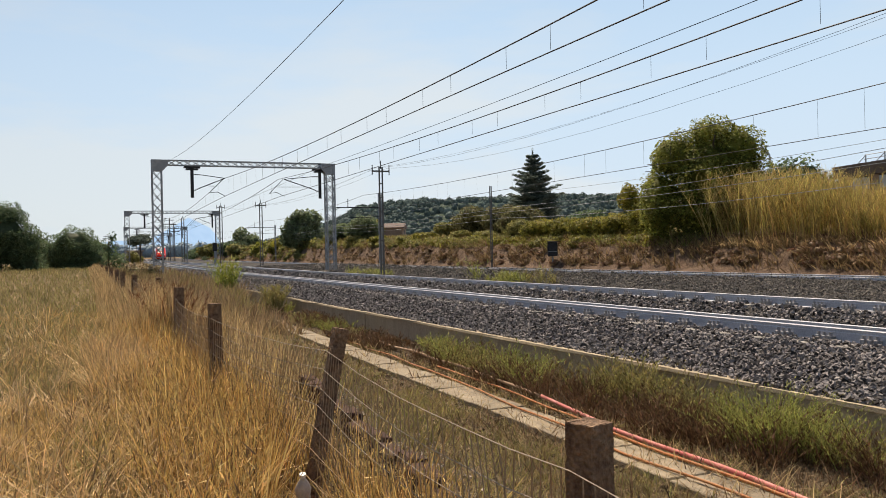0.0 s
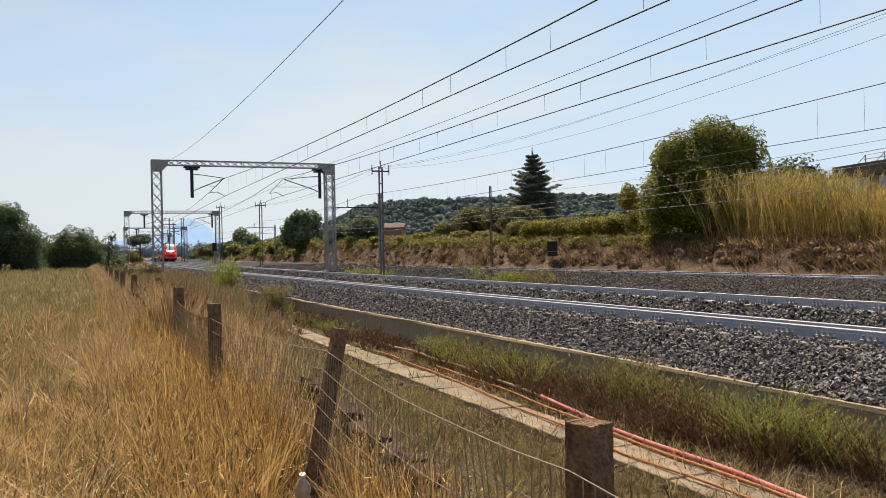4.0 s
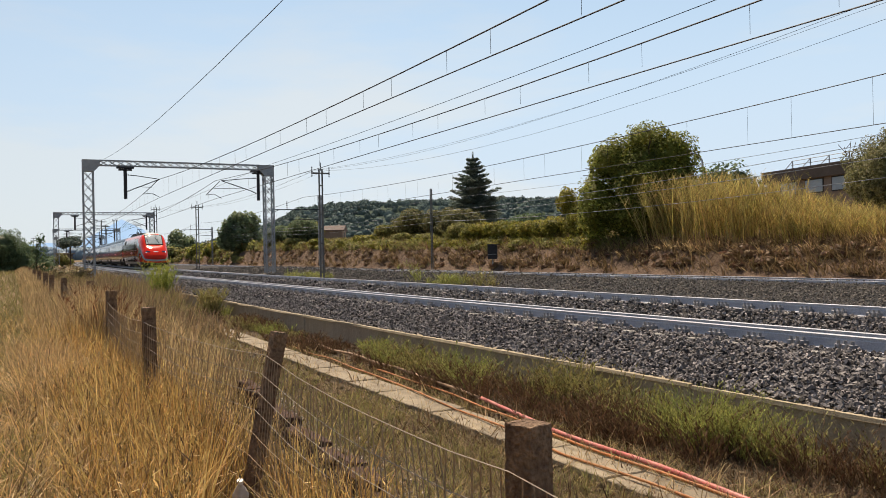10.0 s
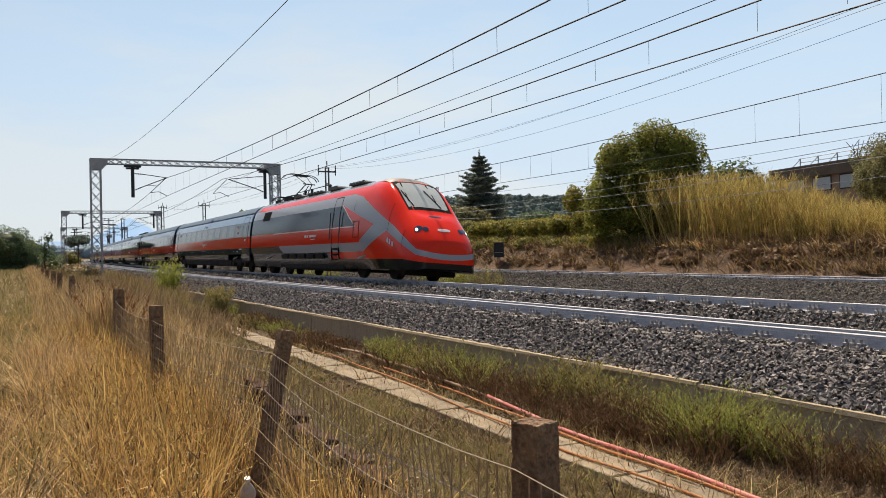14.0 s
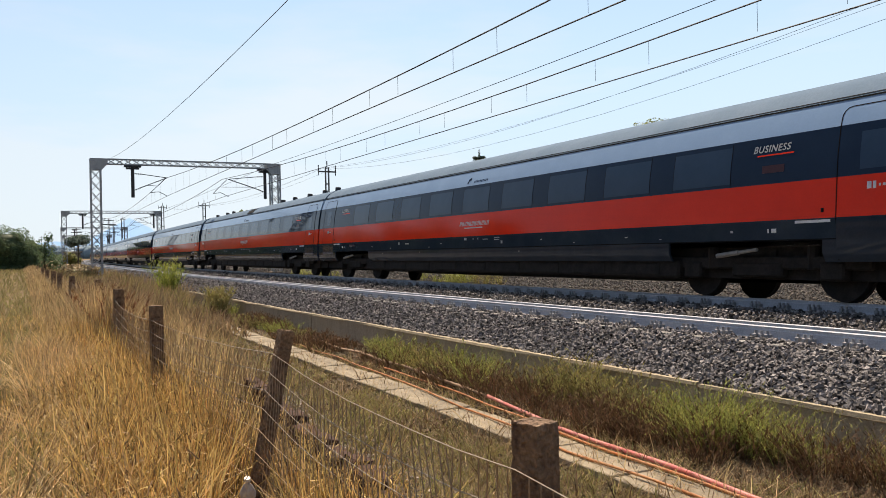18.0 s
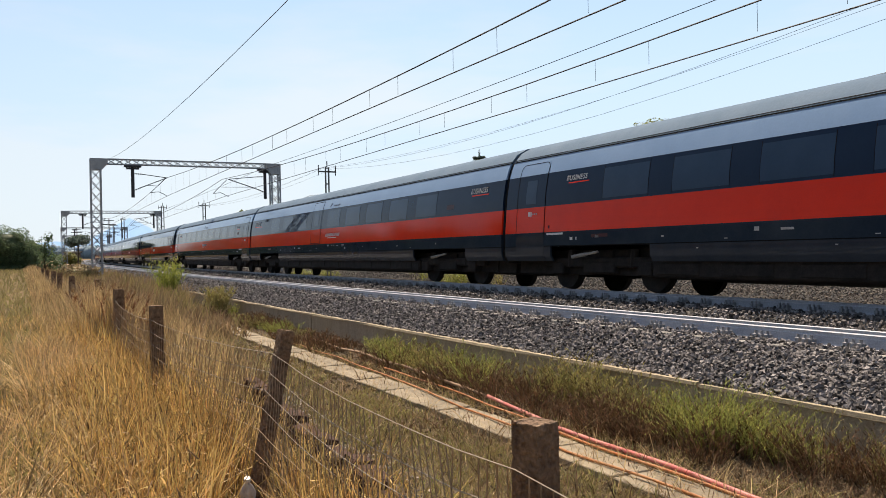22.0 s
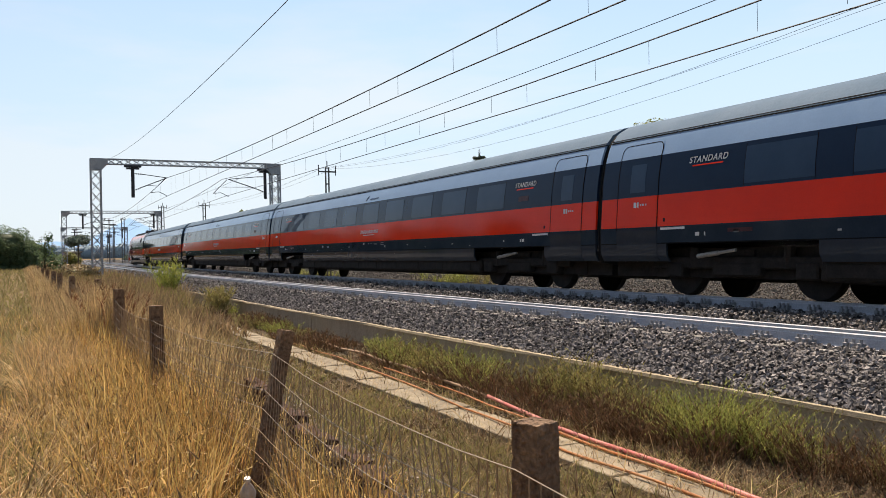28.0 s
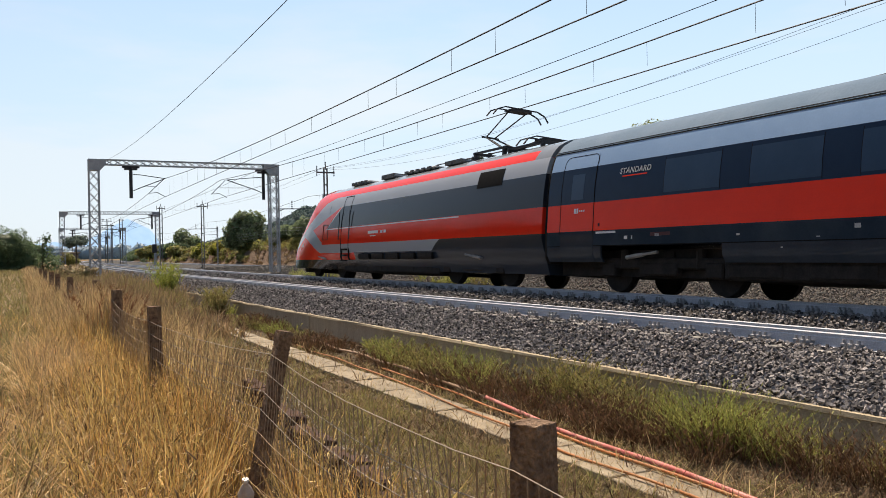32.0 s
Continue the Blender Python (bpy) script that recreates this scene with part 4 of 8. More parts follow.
def power_car(raised):
    c = thing("power_car", "red and grey electric power car with a sloping nose", "locomotive", "power cars of the train")
    N_ = 41
    ang = [math.pi * k / N_ for k in range(N_ + 1)]
    ss = [0, 0.03, 0.06, 0.12, 0.2, 0.32, 0.45, 0.62, 0.8, 0.95, 1.1, 1.22, 1.34, 1.42, 1.66, 1.9, 2.15, 2.4, 2.62, 2.85, 3.1, 3.2, 3.4, 3.6, 3.9, 4.2, 4.8, 5.5, 8, 12, 16, 20.1]
    bm = bmesh.new()
    g = [[bm.verts.new(shell_point(s, a)) for a in ang] for s in ss]
    for r0, r1 in zip(g, g[1:]):
        for i in range(N_):
            bm.faces.new((r0[i], r0[i + 1], r1[i + 1], r1[i])).smooth = True
        bm.faces.new((r0[0], r1[0], r1[-1], r0[-1]))
    bm.faces.new(g[0]), bm.faces.new(g[-1][::-1])
    bmesh.ops.recalc_face_normals(bm, faces=bm.faces)
    for e in bm.edges:
        e.smooth = all(f.smooth for f in e.link_faces)
    part("body_shell", bm, M_livery, c, "red shell with grey arms and a dark band")
    mid = math.pi / 2
    w = [mid + (k / 13 - 0.5) * 0.80 for k in range(14)]
    part("windscreen_surround", skin_patch([1.42, 1.66, 1.9, 2.15, 2.4, 2.62, 2.85, 2.95], w, 0.004), M_seam, c, smooth=True)
    w = [mid + (k / 13 - 0.5) * 0.66 for k in range(14)]
    part("windscreen", skin_patch([1.54, 1.66, 1.9, 2.15, 2.4, 2.62, 2.80], w, 0.010), M_shield, c, "large sloping glass windscreen", smooth=True)
    w = [mid + (k / 13 - 0.5) * 0.90 for k in range(14)]
    # the light paint carries the sunlight on this level panel
    part("roof_fairing", skin_patch([2.95, 3.1, 3.2, 3.4, 3.6, 3.9], w, 0.012), M_damper, c, "beige-grey panel over the windscreen, paled as if sunlit", smooth=True)
    for d in (-0.17, 0.13):
        bm = bmesh.new()
        bar(bm, shell_point(1.56, mid + d, 0.03), shell_point(2.3, mid + d - 0.12, 0.035), 0.03, 0.02)
        bar(bm, shell_point(1.8, mid + d - 0.05, 0.035), shell_point(2.75, mid + d - 0.02, 0.03), 0.035, 0.02)
        part("wiper", bm, M_seam, c)
    for d in (-0.62, 0.62):
        part("headlamp_housing", lens(0.56, mid + d * 0.92, 0.11, 0.17), M_glass, c, "dark oval headlamp glass", smooth=True)
        part("headlamp", lens(0.55, mid + d * 1.02, 0.060, 0.058, 0.02), M_lamp, c, "small lit headlamp")
    for d in (-0.34, 0.34):
        part("marker_lamp", lens(0.46, mid + d, 0.09, 0.10), M_glass, c, smooth=True)
    part("badge", lens(0.40, mid, 0.05, 0.055), M_white, c, "small white badge")
    part("round_badge", lens(1.06, mid, 0.07, 0.038), M_glass, c, "dark oval badge")
    for s0, a0, a1 in ((0.92, 0.20, 0.62), (1.95, 0.30, 0.86), (5.0, 0.42, 0.62)):
        for sg in (0, 1):
            aa = [a0 + (a1 - a0) * k / 6 for k in range(7)]
            part("panel_seam", skin_patch([s0, s0 + 0.018], [math.pi - a for a in aa[::-1]] if sg else aa, 0.004), M_seam, c)
    # cab door, its seams and rails
    for s in (-1, 1):
        bm = bmesh.new()
        for y0 in (6.45, 7.25):
            panel(bm, 0.68, 3.16, y0 - 10.1, y0 - 10.075, s, 0.010, 0.06)
        panel(bm, 3.14, 3.17, 6.45 - 10.1, 7.27 - 10.1, s, 0.012, 0.06)
        d = part("cab_door", bm, M_seam, c, "seam of the cab door")
        for y0 in (6.30, 7.40):
            bm = bmesh.new()
            x = s * (side_x(2.0) + 0.05)
            tube(bm, [(x, y0 - 10.1, 1.45), (x, y0 - 10.1, 2.55)], 0.02, 6)
            part("hand_grip", bm, M_dark, d)
        bm = bmesh.new()
        for z0 in (0.62, 0.82, 1.05):
            box(bm, s * 1.36, 6.6 - 10.1, z0, s * 1.455, 7.1 - 10.1, z0 + 0.06)
        part("cab_step", bm, M_seam, d)
        part("side_grille", panel(bmesh.new(), 2.66, 3.12, 16.8 - 10.1, 18.1 - 10.1, s, 0.012, 0.06), M_seam, c, "dark ventilation grille")
        for k in range(5):
            part("vent", panel(bmesh.new(), 0.70, 0.90, 8.3 + k * 1.25 - 10.1, 9.25 + k * 1.25 - 10.1, s, 0.012, 0.08), M_under, c)
        bm = bmesh.new()
        panel(bm, 1.5, 2.1, 4.35 - 10.1, 4.37 - 10.1, s, 0.012, 0.06), panel(bm, 1.5, 2.1, 4.9 - 10.1, 4.92 - 10.1, s, 0.012, 0.06)
        panel(bm, 2.09, 2.11, 4.35 - 10.1, 4.92 - 10.1, s, 0.012, 0.06), panel(bm, 1.49, 1.51, 4.35 - 10.1, 4.92 - 10.1, s, 0.012, 0.06)
        part("hatch_seam", bm, M_seam, c)
        part("horn_cover", panel(bmesh.new(), 2.75, 3.05, 3.75 - 10.1, 3.95 - 10.1, s, -0.02, 0.06), M_grey, c)
        for y0, ww in ((9.2, 0.9), (10.3, 0.18), (10.6, 0.18)):
            part("white_marking", panel(bmesh.new(), 1.62, 1.72, y0 - 10.1, y0 + ww - 10.1, s, 0.012, 0.06), M_white, c)
        part("white_marking", panel(bmesh.new(), 1.52, 1.55, 9.4 - 10.1, 9.9 - 10.1, s, 0.012, 0.06), M_white, c)
    for a0 in (0.155, math.pi - 0.215):
        for s0 in (1.45, 1.65, 1.82):
            part("number_bar", skin_patch([s0, s0 + 0.11], [a0, a0 + 0.03, a0 + 0.06], 0.012), M_white, c)
    # roof gear
    for y0, ln, h in ((5.6, 1.8, 0.02), (8.6, 1.2, 0.05), (10.6, 2.4, 0.0), (13.6, 1.2, 0.02)):
        bm = bmesh.new()
        box(bm, -0.8, y0 - 10.1, 3.72, 0.8, y0 + ln - 10.1, 3.80 + h, 0.05)
        unit_ = part("roof_box", bm, M_steel, c, "grey equipment box on the roof")
        for k in range(5):
            bm = bmesh.new()
            box(bm, -0.82, y0 + 0.1 + k * ln / 5.5 - 10.1, 3.70, 0.82, y0 + 0.3 + k * ln / 5.5 - 10.1, 3.806 + h)
            part("rib", bm, M_pole, unit_)
    for y0 in (11.0, 13.6, 14.6):
        bm = bmesh.new()
        insulator(bm, (-0.3, y0 - 10.1, 3.85), (-0.3, y0 - 10.1, 4.15), 0.07, 4)
        part("roof_insulator", bm, M_dark, c)
    bm = bmesh.new()
    tube(bm, [(-0.3, 0.9, 4.15), (-0.3, 3.5, 4.12), (-0.3, 5.6, 4.12)], 0.02, 6)
    part("roof_conductor", bm, M_dark, c)
    pantograph(c, 16.0 - 10.1, 3.90, raised)
    pantograph(c, 17.9 - 10.1, 3.80, False)
    bm = bmesh.new()
    box(bm, -1.15, 6.3 - 10.1, 0.24, 1.15, 14.4 - 10.1, 0.66, 0.05)
    for k in range(6):
        box(bm, -1.16, 6.4 + k * 1.3 - 10.1, 0.28, 1.16, 7.4 + k * 1.3 - 10.1, 0.62, 0.03)
    part("underframe", bm, M_under, c)
    for yb in (3.75 - 10.1, 16.35 - 10.1):
        bogie(c, yb, 0.52)
    bm = bmesh.new()
    box(bm, -1.0, 1.0 - 10.1, 0.16, 1.0, 1.6 - 10.1, 0.4, 0.06)
    part("snow_plough", bm, M_under, c)
    return c


GAP0 = -104.013


def travelled(t):
    s = (t - 23) / 10
    return 175.1455 * s + 13.9351 * s * s - 0.09375 * s ** 3 - 2.44279 * s ** 4


EARLY = [(0.0, 226.0), (1.0, 214.8), (2.0, 203.0), (3.0, 190.4), (4.0, 177.0), (5.0, 163.2), (6.0, 149.0), (7.0, 134.3), (8.0, 119.0), (9.0, 102.9)]


def gap_y(t):
    """Where the joint behind the leading power car stands."""
    for (ta, ya), (tb, yb) in zip(EARLY, EARLY[1:]):
        if t < tb:
            return ya + (yb - ya) * (t - ta) / (tb - ta) + 20.25
    return GAP0 - travelled(t)


def on_track(y):
    return pose(T2 + bend(y), y, 0.0, 0, cant_at(y), -math.degrees(turn(y)))


COACH = coach()
COACHES = [COACH] + [copy_thing(COACH, pose(0, 0, 0)) for _ in range(3)] + [coach(False)] + [copy_thing(COACH, pose(0, 0, 0)) for _ in range(6)]
NAMES = [("EXECUTIVE",) * 2] + [("BUSINESS",) * 2] * 3 + [("BUSINESS", "BISTRO'")] + [("PREMIUM",) * 2] + [("STANDARD",) * 2] * 5
for k, (ob, pair) in enumerate(zip(COACHES, NAMES)):
    for end, words in enumerate(pair):
        y = 10.35 if end else -9.70
        big = 0.165
        if k == 4:
            y, big = (12.2, 0.30) if end else (-11.3, 0.20)
        me = flank_text(words, big, y + 0.12, 2.50 if big < 0.25 else 2.44, M_white, ob)
        ln = 0.72 * big / 0.165
        part("red_underline", panel(bmesh.new(), 2.43 if big < 0.25 else 2.36, 2.455 if big < 0.25 else 2.39, y - ln, y + 0.02, -1, 0.006, 0.02), M_red, ob)


def service_door(c, ya, yb):
    """A narrow goods door in the middle of the bar coach."""
    d = part("service_door", panel(bmesh.new(), 1.36, 1.94, ya, yb, -1, 0.007, 0.04), M_red, c, "narrow service door with a small window")
    part("door_upper", panel(bmesh.new(), 1.94, 2.76, ya, yb, -1, 0.007, 0.04), M_band, d)
    part("door_head", panel(bmesh.new(), 2.76, 3.10, ya, yb, -1, 0.007, 0.04), M_grey, d)
    part("door_window", panel(bmesh.new(), 2.10, 2.62, ya + 0.3, yb - 0.3, -1, 0.011, 0.02), M_glass, d)
    bm = bmesh.new()
    panel(bm, 1.34, 3.12, ya - 0.02, ya, -1, 0.009, 0.03), panel(bm, 1.34, 3.12, yb, yb + 0.02, -1, 0.009, 0.03)
    panel(bm, 3.10, 3.125, ya, yb, -1, 0.009, 0.03), panel(bm, 1.335, 1.36, ya, yb, -1, 0.009, 0.03)
    part("door_seal", bm, M_seam, d)


service_door(COACHES[4], 1.5, 2.7)
tagged(COACHES[4], "dark grey red-striped coach with a narrow service door")
roof_vents(COACHES[2])
tagged(COACHES[2], "dark grey red-striped restaurant coach with roof vents")
LEAD = power_car(True)
TAIL = power_car(True)
tagged(LEAD, "leading red power car with lit headlamps and raised collector")
tagged(TAIL, "trailing red power car with its current collector raised")

# ---- loose stone, grass and leaves ----
RNG = np.random.default_rng(7)


def raw_mesh(name, verts, quads=None, tris=None, mat=None):
    """A mesh straight from arrays."""
    me = bpy.data.meshes.new(name)
    loops, starts, totals, at = [], [], [], 0
    for arr in (quads, tris):
        if arr is None or not len(arr):
            continue
        n, k = arr.shape
        loops.append(arr.ravel())
        starts.append(at + np.arange(n) * k)
        totals.append(np.full(n, k))
        at += n * k
    loops, starts, totals = np.concatenate(loops), np.concatenate(starts), np.concatenate(totals)
    me.vertices.add(len(verts))
    me.vertices.foreach_set("co", np.ascontiguousarray(verts, dtype=np.float32).ravel())
    me.loops.add(len(loops))
    me.loops.foreach_set("vertex_index", loops.astype(np.int32))
    me.polygons.add(len(starts))
    me.polygons.foreach_set("loop_start", starts.astype(np.int32))
    me.polygons.foreach_set("loop_total", totals.astype(np.int32))
    me.update(calc_edges=True)
    me.validate()
    if mat:
        me.materials.append(mat)
    return me


def bend_np(y):
    return np.where(y < YB, KAP * y * y / 2, KAP * YB * YB / 2 + KAP * YB * (y - YB) + KAP_FAR * np.maximum(y - YB_FAR, 0) ** 2 / 2)


def stones(name, x, y, z, size, mat, label, cat="ballast"):
    """Angular stones: jittered blocks, turned at random, joined."""
    n = len(x)
    cube = np.array([[sx, sy, sz] for sz in (-1, 1) for sx, sy in ((-1, -1), (1, -1), (1, 1), (-1, 1))], float)
    v = cube[None] * RNG.uniform(0.6, 1.0, (n, 1, 3)) * np.array([1.15, 0.85, 0.58]) + RNG.uniform(-0.27, 0.27, (n, 8, 3))
    q = RNG.normal(size=(n, 4))
    q /= np.linalg.norm(q, axis=1, keepdims=True)
    a, b, c, d = q.T
    R = np.stack([np.stack([1 - 2 * (c * c + d * d), 2 * (b * c - a * d), 2 * (b * d + a * c)], -1), np.stack([2 * (b * c + a * d), 1 - 2 * (b * b + d * d), 2 * (c * d - a * b)], -1),
                  np.stack([2 * (b * d - a * c), 2 * (c * d + a * b), 1 - 2 * (b * b + c * c)], -1)], 1)
    v = np.einsum("nij,nkj->nki", R, v) * (size[:, None, None] / 2) + np.stack([x, y, z], -1)[:, None]
    f = np.array([[0, 3, 2, 1], [4, 5, 6, 7], [0, 1, 5, 4], [1, 2, 6, 5], [2, 3, 7, 6], [3, 0, 4, 7]])
    me = raw_mesh(name, v.reshape(-1, 3), (f[None] + 8 * np.arange(n)[:, None, None]).reshape(-1, 4), mat=mat)
    me.shade_flat()
    return tagged(new(name, me), label, cat, kind="stuff")


M_stone = tint(material("crushed_stone", (0.112, 0.102, 0.099), (0.25, 0.231, 0.222), 0.85, scale=30, fine=160, bump=0.3, depth=0.004, obj=1), 0.12, 1.85, 0.01, island=True)
M_stone_warm = tint(material("dusty_stone", (0.15, 0.132, 0.112), (0.225, 0.20, 0.172), 0.9, scale=30, fine=160, bump=0.3, depth=0.004, obj=1), 0.5, 1.35, 0.01, island=True)
BED = np.array([(6.20, -0.375), (6.36, -0.38), (6.6, -0.345), (7.3, -0.17), (7.7, -0.13), (8.0, -0.125), (9.9, -0.30), (10.35, -0.32), (11.4, -0.12), (13.9, -0.31), (14.5, -0.34), (15.7, -0.41), (17.5, -0.28), (22.6, -0.27), (23.2, -0.22), (25.4, -0.22), (26.7, -0.45)])


def log_y(n, a, b):
    return a * (b / a) ** RNG.random(n)


def bed_stones(n, xa, xb, ya, yb, sa, sb, mat, label, grow=0.0):
    y = log_y(n, ya, yb)
    x0 = RNG.uniform(xa, xb, n)
    sz = RNG.uniform(sa, sb, n) * (1 + grow * np.maximum(y - 15, 0) / 30)
    z = np.interp(x0, BED[:, 0], BED[:, 1]) + (1.3 * RNG.random(n) ** 2 - 0.35) * sz
    return stones("ballast_stones", x0 + bend_np(y), y, z, sz, mat, label)


bed_stones(125000, 6.235, 7.94, 1.6, 75, 0.024, 0.052, M_stone, "loose angular grey ballast stones beside the near rail", 0.7)
bed_stones(12000, 9.7, 10.4, 3, 70, 0.034, 0.068, M_stone, "angular grey ballast stones between the tracks", 0.7)
bed_stones(20000, 10.4, 11.85, 3, 75, 0.034, 0.068, M_stone, "angular grey ballast stones between the tracks", 0.7)
bed_stones(60000, 13.6, 26.0, 5, 90, 0.032, 0.062, M_stone_warm, "dusty pale ballast stones of the far track", 0.8)

# sleepers and rail clips
M_sleeper = tint(material("grey_sleeper", (0.33, 0.31, 0.28), (0.42, 0.40, 0.36), 0.9, scale=6, fine=60, bump=0.3, depth=0.006), 0.8, 1.15)
M_clip = material("rail_clip_steel", (0.24, 0.24, 0.25), (0.34, 0.34, 0.35), 0.65, metal=0.2, scale=20, bump=0.2)


def sleepers():
    bm = bmesh.new()
    box(bm, -1.28, -0.12, -0.20, 1.28, 0.12, 0.0, 0.015)
    me = mesh_of(bm, "sleeper")
    me.materials.append(M_sleeper)
    bm = bmesh.new()
    for y in (-0.085, 0.0, 0.085):
        box(bm, -0.14, y - 0.026, -0.01, -0.045, y + 0.026, 0.055, 0.006)
        tube(bm, [(-0.11, y, 0.03), (-0.11, y, 0.095)], 0.020, 6)
    mc = mesh_of(bm, "rail_clip")
    mc.materials.append(M_clip)
    for tr, axis, z0, a, b in ((TRACK1, T1, 0.04 - 0.178, 3, 60), (TRACK2, T2, 0.05 - 0.178, 4, 60)):
        for k in range(int((b - a) / 0.6)):
            y = a + k * 0.6 + 0.12
            m = pose(axis + bend(y), y, z0 - math.sin(radians(cant_at(y))) * 0.75, 0, cant_at(y), -math.degrees(turn(y)))
            s = part("sleeper", me, None, tr)
            s.matrix_basis = m
            for sx in (-0.75,) if y > 30 else (-0.75, 0.75):
                c = part("rail_clip", mc, None, tr)
                c.matrix_basis = m @ pose(sx + 0.0, 0, 0.025)


sleepers()


def blades(x, y, z, h, w, lean, way, curl, mat_seed=0):
    """Bent tapering blades: arrays of vertices, quads and tips."""
    n = len(x)
    face = RNG.uniform(0, 2 * np.pi, n)
    wx, wy = np.cos(face) * w / 2, np.sin(face) * w / 2
    dx, dy = np.cos(way), np.sin(way)
    lv = []
    for u, k in ((0.0, 1.0), (0.4, 0.9), (0.75, 0.6), (1.0, 0.0)):
        off = h * (lean * u + curl * u * u)
        px, py = x + dx * off, y + dy * off
        pz = z + h * u * np.sqrt(np.maximum(0.05, 1 - (lean * 0.6 + curl * u * 0.6) ** 2))
        if k > 0:
            lv.append(np.stack([px - wx * k, py - wy * k, pz], -1)), lv.append(np.stack([px + wx * k, py + wy * k, pz], -1))
        else:
            lv.append(np.stack([px, py, pz], -1))
    v = np.stack(lv, 1)
    i = 7 * np.arange(n)[:, None]
    quads = np.concatenate([i + np.array([[0, 1, 3, 2]]), i + np.array([[2, 3, 5, 4]])])
    return v.reshape(-1, 3), quads, i + np.array([[4, 5, 6]])


def lawn(name, x, y, h, w, mat, label, cat="grass", lean=0.25, curl=0.35, z=None, sink=0.02, way=None):
    n = len(x)
    if z is None:
        z = np.array([ground_z(a) for a in (x - bend_np(y))])
        up = (x - bend_np(y) > 27.2) & (z > 0)
        z = np.where(up, z * (1 + np.clip(y - 20, 0, 80) / 75), z)
        a, b = np.clip((y - 11) / 50, 0, 1), np.clip((1.9 - (x - bend_np(y))) / 1.3, 0, 1)
        z = z + 0.78 * a * a * (3 - 2 * a) * b * b * (3 - 2 * b)
    v, q, t = blades(x, y, z - sink, h, w, np.abs(RNG.normal(0, lean, n)), RNG.uniform(0, 2 * np.pi, n) if way is None else way, np.abs(RNG.normal(0, curl, n)))
    return tagged(new(name, raw_mesh(name, v, q, t, mat)), label, cat, kind="stuff")


M_gold = leafy(tint(material("golden_straw", (0.44, 0.252, 0.080), (0.54, 0.35, 0.132), 0.6, scale=3, fine=30, bump=0, obj=1), 0.22, 1.5, 0.016, island=True), 0.45)
M_pale = leafy(tint(material("bleached_straw", (0.57, 0.405, 0.170), (0.50, 0.335, 0.120), 0.6, scale=2, fine=30, bump=0, obj=1), 0.3, 1.6, 0.016, island=True), 0.35)
M_rosy = leafy(tint(material("rosy_dry_grass", (0.49, 0.345, 0.172), (0.57, 0.425, 0.230), 0.7, scale=1.2, fine=20, bump=0, obj=1), 0.3, 1.45, 0.016, island=True), 0.35)
M_straw_l = leafy(tint(material("lying_straw", (0.72, 0.53, 0.285), (0.63, 0.44, 0.205), 0.6, scale=2, fine=30, bump=0, obj=1), 0.3, 1.4, 0.012, island=True), 0.2)
M_meadow = leafy(tint(material("meadow_blades", (0.225, 0.200, 0.085), (0.30, 0.260, 0.115), 0.7, scale=0.6, fine=10, bump=0, obj=1), 0.5, 1.4, 0.025, island=True), 0.4)
M_olive = leafy(tint(material("olive_grass", (0.26, 0.232, 0.082), (0.35, 0.292, 0.115), 0.75, scale=1.5, fine=30, bump=0, obj=1), 0.5, 1.4, 0.03, island=True), 0.35)
M_vlit = leafy(tint(material("brown_litter", (0.30, 0.205, 0.11), (0.40, 0.295, 0.165), 0.75, scale=2, fine=30, bump=0, obj=1), 0.4, 1.4, 0.02, island=True), 0.25)
M_green = leafy(tint(material("weed_green", (0.34, 0.36, 0.095), (0.44, 0.44, 0.14), 0.65, scale=3, fine=30, bump=0, obj=1), 0.3, 1.45, 0.03, island=True), 0.28)
M_brown = leafy(tint(material("dead_brown_stalks", (0.135, 0.078, 0.042), (0.215, 0.135, 0.074), 0.8, scale=3, fine=30, bump=0, obj=1), 0.4, 1.4, 0.02, island=True), 0.2)


def patchy(x, y, f, lo):
    """Keep points where a slow noise is high."""
    k = np.array([noise.noise(Vector((a * f, b * f, 9.0))) for a, b in zip(x, y)])
    return k > lo


def trodden(x, y):
    """The trampled spots before the leaning post and beside the third post."""
    return ((np.abs(x - 0.268 * y) < 0.24) & (y > 2.4) & (y < 5.7)) | ((x < 1.02 + 0.1 * np.sin(y * 3)) & (y > 10.0) & (y < 14.4))


def tufts(x, y, per, r):
    """Gather single stalks into tufts: place, height factor and lean of each stalk."""
    n = len(x)
    k = RNG.integers(0, max(1, n // per), n)
    return x[k] + RNG.normal(0, r, n), y[k] + RNG.normal(0, r * 1.2, n), RNG.uniform(0.62, 1.08, n)[k], RNG.uniform(0, 2 * np.pi, n)[k] + RNG.normal(0, 0.6, n)


# tall golden stalks along the fence
n = 13000
y = log_y(n, 1.9, 16)
x = np.clip(RNG.normal(1.18, 0.33, n), 0.48 + RNG.uniform(-0.2, 0.2, n), 1.85) + 0.008 * y
x, y, tall, way = tufts(x, y, 14, 0.035)
hmax = tall * np.interp(x, [0.1, 0.4, 0.7, 1.3, 1.55, 1.85], [0.45, 0.66, 0.82, 0.88, 0.62, 0.28])
gap = trodden(x, y)
hmax = np.where(gap, 0.10, hmax)
lawn("tall_dry_grass", x, y, RNG.uniform(0.35, 1.0, n) * hmax, RNG.uniform(0.003, 0.011, n), M_gold, "tall golden dry grass stalks along the fence", lean=0.16, curl=0.14, way=way)
n = 8000
y = log_y(n, 1.9, 16)
x = np.clip(RNG.normal(1.1, 0.42, n), 0.0, 1.85)
x, y, tall, way = tufts(x, y, 8, 0.03)
